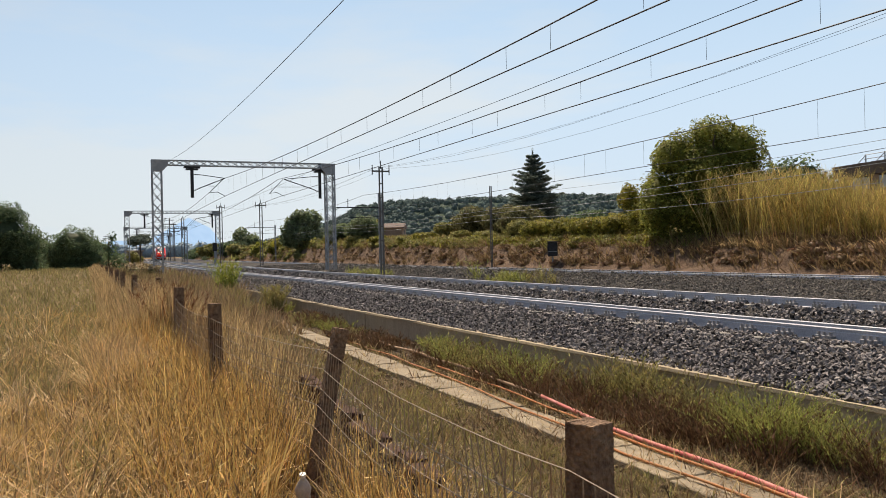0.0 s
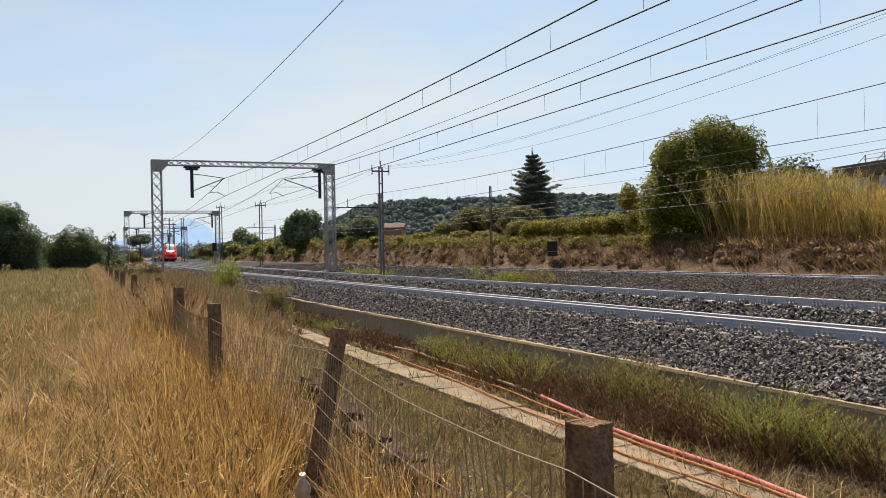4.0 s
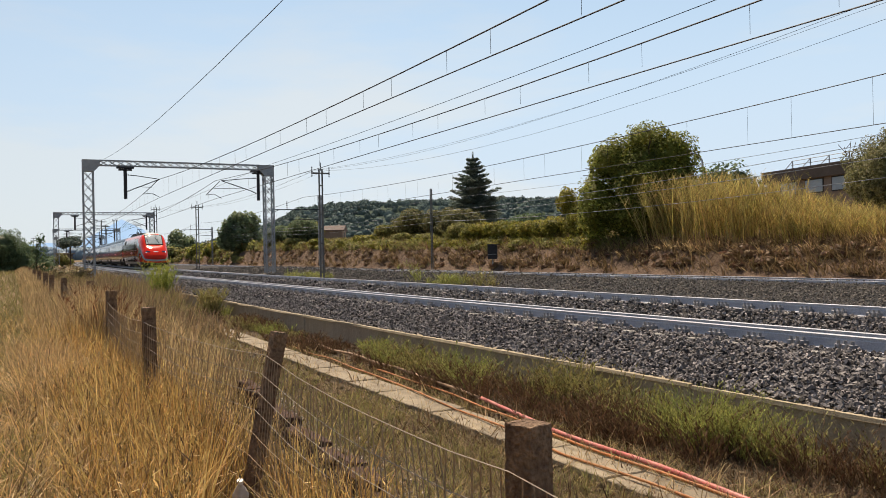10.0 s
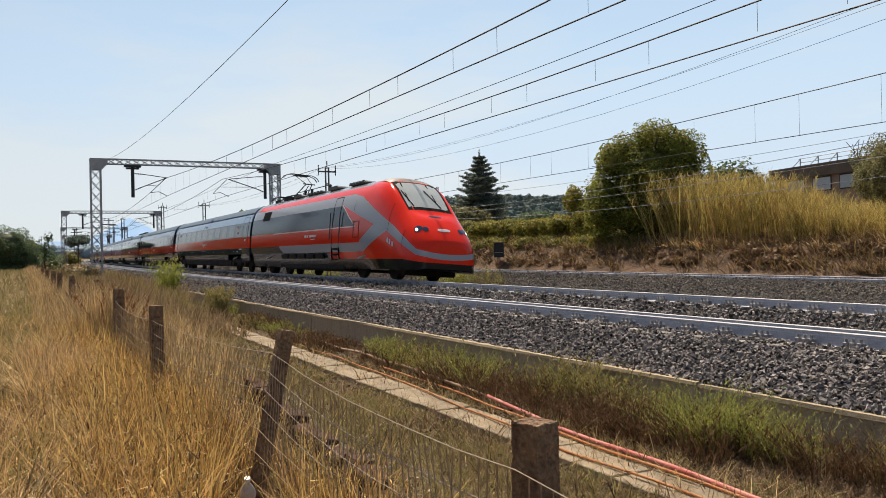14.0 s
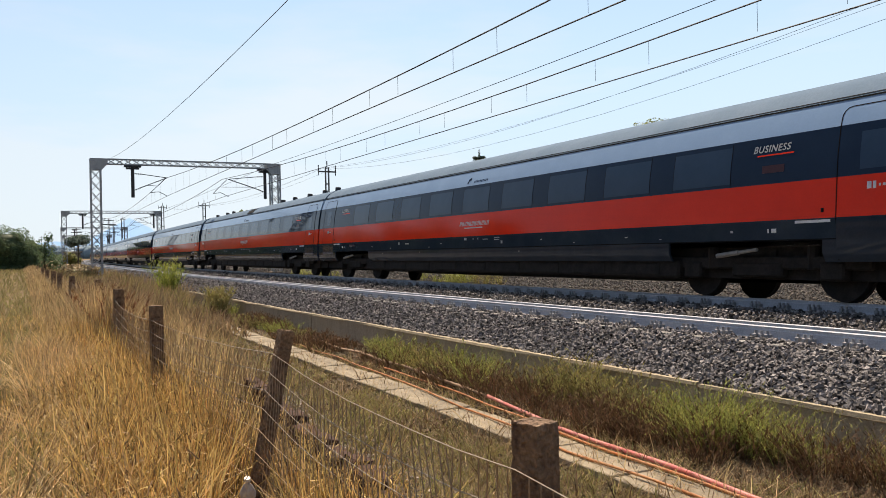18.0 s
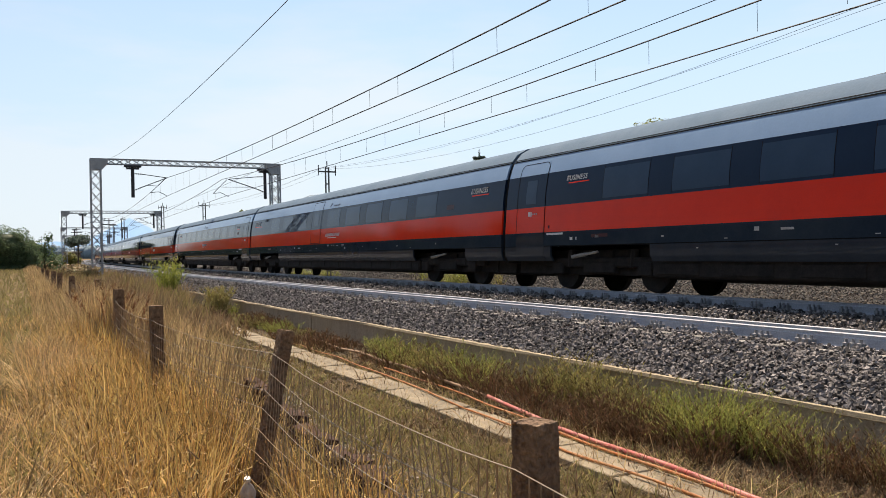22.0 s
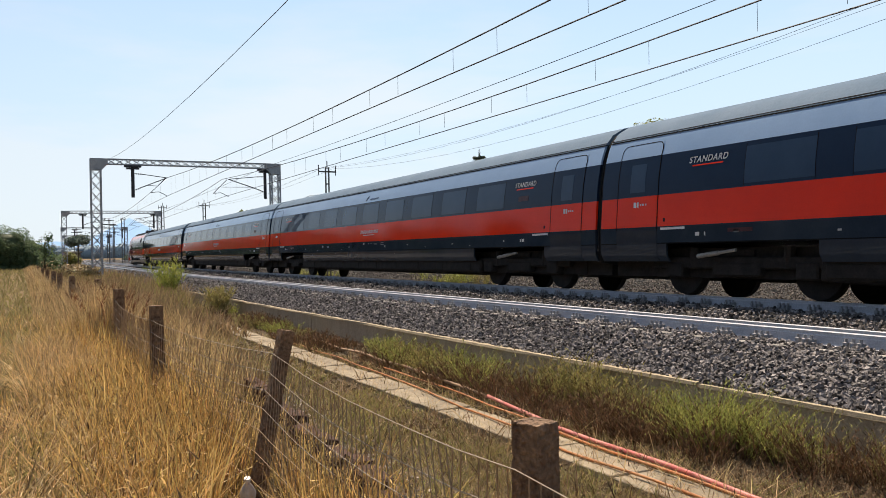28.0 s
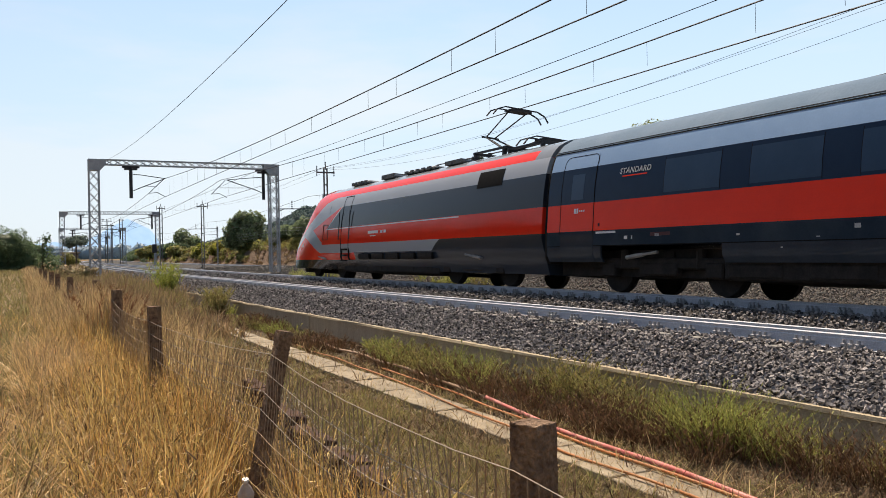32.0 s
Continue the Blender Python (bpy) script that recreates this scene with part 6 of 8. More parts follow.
# x, y, top z, width, depth, lean to -x, lean along y, twist
POSTS = [(1.34, 1.93, 0.545, 0.102, 0.102, 0.0, 0.0, 14), (1.60, 5.10, 0.545, 0.088, 0.09, -11.5, 2.0, 6), (1.34, 8.60, 0.545, 0.125, 0.11, 0.5, 0.0, 3), (1.52, 13.2, 0.56, 0.14, 0.12, 0.0, 1.0, 8),
         (1.60, 17.2, 0.62, 0.12, 0.12, 1.5, 0.0, 3), (1.63, 24.6, 0.55, 0.15, 0.13, -2.0, 0.0, 5), (1.61, 30.1, 0.56, 0.16, 0.13, 1.0, 0.0, 2), (1.65, 34.7, 0.57, 0.16, 0.13, 0.0, 0.0, 9),
         (1.72, 42.0, 0.55, 0.16, 0.13, 2.0, 0.0, 2), (1.79, 49.2, 0.55, 0.17, 0.13, 0.0, 0.0, 2), (1.95, 62.0, 0.55, 0.17, 0.13, 0.0, 0.0, 2), (2.1, 74.7, 0.55, 0.17, 0.13, 0.0, 0.0, 2), (1.15, -1.4, 0.55, 0.12, 0.115, 0, 0, 4), (1.0, -5.0, 0.55, 0.12, 0.115, 0, 0, 4)]


def fence():
    f = thing("wire_fence", "old wire mesh fence on weathered brown posts", "fence")
    for k, (x, y, top, w, d, lx, ly, tw) in enumerate(POSTS):
        h = top + 0.62
        p_ = part("fence_post", post_mesh(w, d, h, k, 0.02 if k == 0 else 0.012), M_post, f, "leaning weathered post" if abs(lx) > 5 else "")
        # tops stay where they are, feet move with the lean
        p_.matrix_basis = Matrix.Translation((x, y, top)) @ pose(0, 0, 0, ly, -lx, tw) @ Matrix.Translation((0, 0, -h))
    order = sorted(POSTS, key=lambda p: p[1])
    # horizontal strands, sagging between posts
    rows_ = [0.40, 0.28, 0.16, 0.05, -0.08, -0.22, -0.38, -0.55]
    strands = []
    for j, zr in enumerate(rows_):
        path = []
        for (xa, ya, ta, wa, _, la, *_), (xb, yb, tb, wb, _, lb, *_) in zip(order, order[1:]):
            xa2, xb2 = xa - math.tan(radians(-la)) * (zr - ta) * -1, xb - math.tan(radians(-lb)) * (zr - tb) * -1
            sg = (0.05, 0.07, 0.05, 0.05, 0.04, 0.03, 0.02, 0.0)[j] * min(1, (yb - ya) / 4) * (1.5 if 1.5 < ya < 3 else 1.0) + random.uniform(-0.01, 0.015)
            n = 8 if yb < 20 else 3
            for i in range(n):
                u = i / n
                path.append((xa2 + (xb2 - xa2) * u - 0.07 + random.uniform(-1, 1) * 0.004, ya + (yb - ya) * u, zr - 4 * sg * u * (1 - u) + random.uniform(-1, 1) * 0.004))
        bm = bmesh.new()
        tube(bm, path, 0.0023, 4)
        part("strand", bm, M_fwire if j < 4 else M_rust, f)
        strands.append(path)
    # upright mesh wires
    vs, qs = [], []
    top, low = strands[0], strands[-1]

    def along(path, y):
        for a, b in zip(path, path[1:]):
            if a[1] <= y <= b[1]:
                u = (y - a[1]) / max(1e-6, b[1] - a[1])
                return Vector(a).lerp(Vector(b), u)
        return Vector(path[-1])

    y = -4.9
    while y < 24:
        jit = random.uniform(-0.008, 0.008)
        pts = [along(p_, y + jit * (i % 3) - (0.045 * i if 2.4 < y < 5.1 else 0.0)) for i, p_ in enumerate(strands)]
        if random.random() < 0.15:
            pts = pts[random.randint(1, 2):]
        r_ = 0.0025 * (1 + max(0, y - 8) / 14)
        for a, b in zip(pts, pts[1:]):
            i = len(vs)
            for q in (a, b):
                vs += [(q.x - r_, q.y - r_, q.z), (q.x + r_, q.y - r_, q.z), (q.x, q.y + r_, q.z)]
            qs += [(i, i + 1, i + 4, i + 3), (i + 1, i + 2, i + 5, i + 4), (i + 2, i, i + 3, i + 5)]
        y += 0.062 if y < 6 else 0.09 if y < 12 else 0.16
    me = raw_mesh("wire_mesh", np.array(vs), np.array(qs), mat=M_rust)
    tagged(part("wire_mesh", me, None, f, "rusty upright mesh wires"), kind="stuff")


fence()


def cable_duct():
    d = thing("cable_duct", "line of pale concrete cable duct covers in the verge", "cable duct", kind="structure")
    m_ = tint(material("pale_cover_concrete", (0.26, 0.21, 0.145), (0.36, 0.305, 0.22), 0.9, scale=7, fine=70, bump=0.7, depth=0.012, c3=(0.50, 0.43, 0.32), obj=1), 0.8, 1.12)
    bm = bmesh.new()
    box(bm, -0.215, -0.245, -0.14, 0.215, 0.245, 0.0, 0.008)
    me = mesh_of(bm, "cover")
    me.materials.append(m_)
    y = -6.0
    while y < 22:
        c = part("cover", me, None, d)
        c.matrix_basis = pose(4.06 + 0.0315 * y + random.uniform(-0.008, 0.008), y, -0.70 + random.uniform(-0.008, 0.008), random.uniform(-0.8, 0.8), random.uniform(-0.8, 0.8), -1.8 + random.uniform(-1, 1))
        y += 0.5


cable_duct()


def conduit(pts_, r, mat, label, wob=0.012):
    path = []
    rr = random.Random(len(label))
    for a, b in zip(pts_, pts_[1:]):
        for i in range(8):
            u = i / 8
            yy = a[1] + (b[1] - a[1]) * u
            path.append((a[0] + (b[0] - a[0]) * u + wob * math.sin(yy * 2.3 + len(label)), yy, a[2] + (b[2] - a[2]) * u + wob * 0.5 * math.sin(yy * 3.1)))
    path.append(pts_[-1])
    t_ = thing("cable_conduit", label, "conduit", "cable conduits")
    bm = bmesh.new()
    tube(bm, path, r, 8)
    part("pipe", bm, mat, t_, smooth=True)


M_pink = material("faded_red_plastic", (0.55, 0.14, 0.12), (0.62, 0.27, 0.22), 0.4, scale=3, fine=60, bump=0.1, depth=0.002, obj=1)
M_orange = material("orange_plastic", (0.46, 0.15, 0.04), (0.42, 0.20, 0.08), 0.5, scale=3, fine=60, bump=0.1, depth=0.002, obj=1)
M_dull = material("sun_bleached_conduit", (0.40, 0.27, 0.17), (0.30, 0.19, 0.11), 0.6, scale=3, fine=60, bump=0.1, depth=0.002, obj=1)
conduit([(4.22, -5, -0.66), (4.36, 2.6, -0.665), (4.40, 3.8, -0.665), (4.58, 6.2, -0.665), (4.90, 8.0, -0.665)], 0.022, M_pink, "faded pinkish-red plastic cable conduit on the ground")
conduit([(4.90, 8.0, -0.665), (5.16, 10.9, -0.66), (5.32, 14, -0.68), (5.5, 18, -0.70)], 0.022, M_dull, "sun-bleached brown length of cable conduit", 0.02)
conduit([(4.15, -5, -0.67), (4.29, 2.6, -0.675), (4.34, 3.8, -0.675), (4.50, 6.2, -0.675), (4.75, 8.2, -0.675), (4.95, 11, -0.69)], 0.013, M_orange, "thin orange plastic conduit beside the duct")
conduit([(3.95, -5, -0.678), (4.09, 2.5, -0.678), (4.11, 4.1, -0.678), (4.16, 5.5, -0.678), (4.6, 9.8, -0.68), (4.85, 13, -0.70), (5.0, 17, -0.73)], 0.012, M_orange, "thin orange plastic conduit lying over the covers", 0.015)


M_grit = tint(material("pale_grit", (0.33, 0.275, 0.235), (0.44, 0.38, 0.335), 0.95, scale=20, fine=100, bump=0.2, obj=1), 0.5, 1.3, 0.01, island=True)


def old_kerb():
    k_ = thing("old_kerb", "broken brown stone edging sunk in the verge, darkened like a shaded step", "kerb")
    y = 3.0
    while y < 9.5:
        ln = random.uniform(0.25, 0.5)
        bm = bmesh.new()
        box(bm, -0.08, 0.0, -0.25, 0.08, ln, random.uniform(0.17, 0.27), 0.015)
        for v in bm.verts:
            v.co += Vector((random.uniform(-1, 1), random.uniform(-1, 1), random.uniform(-1, 1))) * 0.012
        s = part("stone", bm, M_kerb, k_)
        s.matrix_basis = pose(1.64 + 0.10 * y, y, -0.71, 0, random.uniform(-8, 8), random.uniform(-4, 4) - 5.7)
        y += ln + random.uniform(0.0, 0.12)


n = 9000
y = log_y(n, 2.6, 11)
x = 1.75 + 0.10 * y + np.abs(RNG.normal(0, 0.20, n))
stones("verge_gravel", x, y, np.full(n, -0.735) + RNG.uniform(-0.01, 0.015, n), RNG.uniform(0.012, 0.04, n), M_grit, "pale grey gravel strewn along the broken edging", "gravel")
# brown stone darkened further, with the shade of the step in its colour
M_kerb = material("shaded_kerb_stone", (0.055, 0.028, 0.020), (0.095, 0.055, 0.040), 0.95, scale=10, fine=70, bump=0.8, depth=0.01)
old_kerb()


def bottle():
    b = thing("plastic_bottle", "crumpled white plastic bottle in the grass by a post", "bottle", at=pose(1.25, 4.80, -0.565, 16, -12, 20))
    m_ = material("cloudy_plastic", (0.62, 0.60, 0.58), (0.45, 0.43, 0.42), 0.35, scale=12, fine=40, bump=0.5, depth=0.01)
    bm = bmesh.new()
    prof = [(0.0, 0.0), (0.045, 0.0), (0.05, 0.02), (0.046, 0.07), (0.05, 0.12), (0.044, 0.16), (0.05, 0.21), (0.03, 0.26), (0.016, 0.28), (0.016, 0.30)]
    rr = random.Random(3)
    rings = [[bm.verts.new((r * math.cos(k * math.pi / 6) * rr.uniform(0.9, 1.08), r * math.sin(k * math.pi / 6) * rr.uniform(0.9, 1.08), z)) for k in range(12)] for r, z in prof[1:]]
    for r0, r1 in zip(rings, rings[1:]):
        for i in range(12):
            bm.faces.new((r0[i], r0[(i + 1) % 12], r1[(i + 1) % 12], r1[i]))
    bm.faces.new(rings[0][::-1]), bm.faces.new(rings[-1])
    part("body", bm, m_, b, smooth=True)
    bm = bmesh.new()
    tube(bm, [(0, 0, 0.295), (0, 0, 0.315)], 0.019, 12)
    part("cap", bm, M_white, b)


bottle()


def relay_box():
    g = thing("trackside_cabinet", "small black trackside cabinet on a short post", "cabinet", at=pose(27.6, 43.3, 0, 0, 0, -35))
    bm = bmesh.new()
    box(bm, -0.31, -0.2, 0.55, 0.31, 0.2, 1.45, 0.03)
    part("housing", bm, M_dark, g)
    bm = bmesh.new()
    box(bm, -0.34, -0.24, 1.45, 0.34, 0.24, 1.50, 0.01)
    part("roof_plate", bm, M_dark, g)
    bm = bmesh.new()
    box(bm, -0.27, -0.215, 0.84, 0.27, -0.202, 0.87)
    part("label_strip", bm, M_steel, g)
    bm = bmesh.new()
    box(bm, -0.05, -0.05, -0.2, 0.05, 0.05, 0.56)
    part("post", bm, M_steel, g)


relay_box()

# ---- trees, shrubs and reeds ----
def unit(n):
    v = RNG.normal(size=(n, 3))
    return v / np.linalg.norm(v, axis=1, keepdims=True)


def leaf_cloud(blobs, per, size, gap=0.0, up=0.3):
    """Leaves over the lumpy skins of ellipsoids (x, y, z, rx, ry, rz)."""
    V = []
    for x, y, z, rx, ry, rz in blobs:
        area = 4 * math.pi * ((rx * ry) ** 1.6 / 3 + (rx * rz) ** 1.6 / 3 + (ry * rz) ** 1.6 / 3) ** (1 / 1.6)
        n = max(30, int(area * per))
        d = unit(n)
        bumps = unit(22)
        dots = np.max(d @ bumps.T, axis=1)
        k = 0.78 + 0.30 * np.exp(-(1 - dots) / 0.05)
        if gap:
            holes = unit(9)
            keep = np.max(d @ holes.T, axis=1) < 1 - gap
            d, k = d[keep], k[keep]
            n = len(d)
        rad = k * (1 - 0.35 * RNG.random(n) ** 2.2)
        c = np.array([x, y, z]) + d * np.array([rx, ry, rz]) * rad[:, None]
        nr = d + RNG.normal(0, 0.65, (n, 3)) + np.array([0, 0, up])
        nr /= np.linalg.norm(nr, axis=1, keepdims=True)
        a = np.cross(nr, unit(n))
        a /= np.linalg.norm(a, axis=1, keepdims=True)
        b = np.cross(nr, a)
        s = size * RNG.uniform(0.55, 1.25, n)[:, None]
        V.append(np.stack([c - a * s, c - b * s * 0.55 + nr * s * 0.12, c + a * s, c + b * s * 0.55 + nr * s * 0.12], 1))
    return np.concatenate(V).reshape(-1, 3)


def ico():
    bm = bmesh.new()
    bmesh.ops.create_icosphere(bm, subdivisions=2, radius=1)
    bm.verts.index_update()
    v, f = np.array([w.co[:] for w in bm.verts]), np.array([[w.index for w in q.verts] for q in bm.faces])
    bm.free()
    return v, f


ICO_V, ICO_F = ico()


def leaf_mesh(name, blobs, per, size, mat, gap=0.0, core=0.62, up=0.3):
    v = leaf_cloud(blobs, per, size, gap, up)
    q = np.arange(len(v)).reshape(-1, 4)
    vs, qs, ts = [v], [q], []
    if core:
        cv = (ICO_V[None] * np.array([b[3:6] for b in blobs])[:, None] * core * RNG.uniform(0.85, 1.15, (len(blobs), len(ICO_V), 1)) + np.array([b[:3] for b in blobs])[:, None]).reshape(-1, 3)
        ts.append((ICO_F[None] + len(ICO_V) * np.arange(len(blobs))[:, None, None]).reshape(-1, 3) + len(v))
        vs.append(cv)
    return raw_mesh(name, np.concatenate(vs), np.concatenate(qs), np.concatenate(ts) if ts else None, mat)


def leaf_mat(name, c1, c2, lo=0.5, hi=1.5, hue=0.025, trans=0.3):
    return leafy(tint(material(name, c1, c2, 0.6, scale=0.8, fine=8, bump=0, obj=1, spec=0.2), lo, hi, hue, island=True), trans)


M_leaf = leaf_mat("vine_leaves", (0.17, 0.20, 0.040), (0.30, 0.30, 0.060), 0.35, 1.6, trans=0.45)
M_leaf_y = leaf_mat("sunny_yellow_leaves", (0.31, 0.275, 0.050), (0.19, 0.19, 0.040), 0.4, 1.6, trans=0.4)
M_tan = leaf_mat("dry_tan_scrub", (0.27, 0.205, 0.105), (0.36, 0.285, 0.155), 0.4, 1.5, trans=0.3)
M_leaf_b = leaf_mat("brownish_olive_scrub", (0.165, 0.165, 0.070), (0.235, 0.22, 0.095), 0.4, 1.5, trans=0.4)
M_leaf_d = leaf_mat("dark_leaves", (0.100, 0.150, 0.075), (0.150, 0.205, 0.105), trans=0.45)
M_leaf_o = leaf_mat("olive_scrub", (0.205, 0.205, 0.065), (0.30, 0.28, 0.09), 0.45, 1.5, trans=0.45)
M_leaf_g = leaf_mat("grey_olive_leaves", (0.175, 0.23, 0.12), (0.24, 0.29, 0.155), trans=0.5)
M_needle = leaf_mat("cedar_needles", (0.115, 0.155, 0.125), (0.165, 0.205, 0.165), trans=0.4)
M_bark = material("bark", (0.09, 0.065, 0.045), (0.14, 0.11, 0.08), 0.95, scale=8, fine=40, bump=0.8, depth=0.02)


def trunk_mesh(h, r, limbs, seed, reach):
    rr = random.Random(seed)
    bm = bmesh.new()

    def limb(p, q, ra, rb, n=5):
        rings = []
        for i in range(n + 1):
            u = i / n
            c = Vector(p).lerp(Vector(q), u) + Vector((rr.uniform(-1, 1), rr.uniform(-1, 1), 0)) * ra * 0.4 * (0 < i < n)
            rad = ra + (rb - ra) * u
            rings.append([bm.verts.new(c + Vector((rad * math.cos(k * 0.8976), rad * math.sin(k * 0.8976), 0))) for k in range(7)])
        for r0, r1 in zip(rings, rings[1:]):
            for k in range(7):
                bm.faces.new((r0[k], r0[(k + 1) % 7], r1[(k + 1) % 7], r1[k]))
        bm.faces.new(rings[-1])

    limb((0, 0, -0.3), (0, 0, h), r, r * 0.45)
    for k in range(limbs):
        a = rr.uniform(0, 6.28)
        z = h * rr.uniform(0.45, 0.95)
        limb((0, 0, z), (math.cos(a) * reach, math.sin(a) * reach, z + reach * rr.uniform(0.4, 1.0)), r * 0.4, r * 0.12, 4)
    return bm


def tree(name, x, y, z, blobs, per, size, mat, trunk, label, cat="tree", gap=0.0, core=0.62, group="", up=0.3):
    """Trunk with limbs, and a crown of many leaves. blobs are relative to the foot."""
    t_ = thing(name, label, cat, group, at=pose(x, y, z))
    h, r, limbs, reach = trunk
    part("trunk", trunk_mesh(h, r, limbs, int(x * 7 + y), reach), M_bark, t_, smooth=True)
    part("crown", leaf_mesh("crown", blobs, per, size, mat, gap, core, up), None, t_)
    return t_


# the big vine-covered tree on the bank
tree("overgrown_tree", 31.3, 33.2, 1.6, [(0, 0, 3.2, 2.7, 2.4, 2.6), (-1.2, 1.4, 4.3, 1.7, 1.6, 1.6), (0.9, -0.9, 4.5, 1.7, 1.5, 1.5), (0.1, 0, 5.3, 1.5, 1.4, 1.15), (-1.7, 2.0, 1.8, 1.6, 1.5, 2.3),
      (1.2, -1.3, 2.3, 1.6, 1.5, 2.3), (-0.2, 0.2, 1.2, 2.6, 2.4, 1.6)], 150, 0.080, M_leaf, (4.5, 0.28, 7, 1.6), "tall rounded tree smothered in green vine", gap=0.03, up=0.7)
tree("roadside_shrub", 31.3, 38.9, 1.7, [(0, 0, 1.3, 1.2, 1.2, 1.3), (-0.5, 0.8, 2.4, 0.8, 0.8, 1.0), (0.4, -0.3, 3.0, 0.5, 0.5, 0.8)], 140, 0.078, M_leaf_y, (2.5, 0.08, 5, 0.7), "yellow-green shrub beside the vine-covered tree", "shrub", gap=0.05)


def cedar():
    t_ = thing("conifer", "tall dark green conifer with layered branches", "tree", at=pose(46.3, 76.3, 2.6))
    bm = trunk_mesh(8.6, 0.24, 0, 5, 1)
    part("trunk", bm, M_bark, t_, smooth=True)
    blobs = []
    rr = random.Random(11)
    for k in range(17):
        z = 1.2 + k * 0.46
        rad = 4.6 * (1 - k / 18.0) ** 0.75 * rr.uniform(0.8, 1.05)
        for j in range(8):
            a = rr.uniform(0, 6.28)
            reach = rad * rr.uniform(0.6, 0.98)
            for u, w in ((0.25, 0.34), (0.5, 0.32), (0.74, 0.25), (0.95, 0.15)):
                blobs.append((math.cos(a) * reach * u, math.sin(a) * reach * u, z + reach * (0.22 * u * u - 0.03), 0.12 + rad * w * 0.62, 0.12 + rad * w * 0.62, 0.08 + 0.42 * w))
    blobs.append((0, 0, 8.95, 0.16, 0.16, 0.7))
    part("crown", leaf_mesh("crown", blobs, 60, 0.085, M_needle, core=0.45), None, t_)


cedar()


def bush(x0, y, w, h, mat, label, per=40, size=0.14, n=4, seed=0, name="bush", z=None, d=None, gap=0.02):
    rr = random.Random(seed + int(y * 10))
    zb = ground_z(x0) * (1 + min(max(y - 20, 0), 80) / 75 if x0 > 27.2 and ground_z(x0) > 0 else 1) if z is None else z
    d = d or w
    blobs = []
    for k in range(n):
        s = rr.uniform(0.65, 1.0)
        blobs.append((rr.uniform(-0.5, 0.5) * w * 0.55, rr.uniform(-0.5, 0.5) * d * 0.55, h * rr.uniform(0.30, 0.62), w * 0.33 * s, d * 0.33 * s, h * 0.36 * s))
    blobs.append((0, 0, h * 0.35, w * 0.42, d * 0.42, h * 0.36))
    t_ = thing(name, label, "bush", "", at=pose(x0 + bend(y), y, zb))
    part("woody_stem", trunk_mesh(h * 0.5, 0.05, 4, seed, w * 0.25), M_bark, t_)
    part("foliage", leaf_mesh("foliage", blobs, per, size, mat, gap), None, t_)
    return t_


# hedge of yellow-green vine on the bank top, and scrub beyond
for k, (y, h, m_, lb) in enumerate(((38.0, 2.3, M_leaf_y, "sunlit yellow-green vine hedge"), (41.0, 1.9, M_leaf_y, "sunlit yellow-green vine hedge"), (44.0, 1.7, M_leaf_y, "low yellow-green vine hedge"), (47.0, 1.8, M_leaf_y, "low yellow-green vine hedge"),
                                  (50.0, 1.7, M_leaf_y, "low yellow-green vine hedge"), (53.5, 1.9, M_leaf_o, "olive scrub on the bank"))):
    bush(30.6, y, 3.0, h, m_, lb, 120, 0.078, 7, k, "vine_hedge", d=3.6)
for k, (x0, y, w, h, m_) in enumerate(((33.5, 58, 4, 2.8, M_leaf_b), (34.5, 63, 4.5, 3.4, M_leaf_b), (35, 69, 5, 3.4, M_leaf_b), (36, 52, 4, 2.2, M_leaf_d), (31, 60, 2.6, 0.9, M_leaf_o), (32, 67, 3, 0.9, M_leaf_o),
                                     (31, 74, 3, 0.9, M_leaf_y), (33.0, 99, 5.0, 2.8, M_leaf_o), (31.2, 95, 5.0, 3.5, M_leaf_g), (34, 102, 5, 2.6, M_leaf_d), (31.0, 104, 5, 3.0, M_leaf_g), (37.5, 84, 4, 2.0, M_leaf_o),
                                     (29.4, 84, 2.5, 1.0, M_leaf_y), (29.6, 93, 2.5, 1.2, M_leaf_o), (29.4, 103, 3, 1.4, M_leaf_o), (29.6, 76, 2.0, 0.7, M_leaf_o))):
    bush(x0, y, w, h, m_, "olive-green scrub bush on the bank" if m_ is M_leaf_o else "brownish olive scrub bush on the bank" if m_ is M_leaf_b else "green bush on the bank", 60, 0.125, 7, 20 + k)
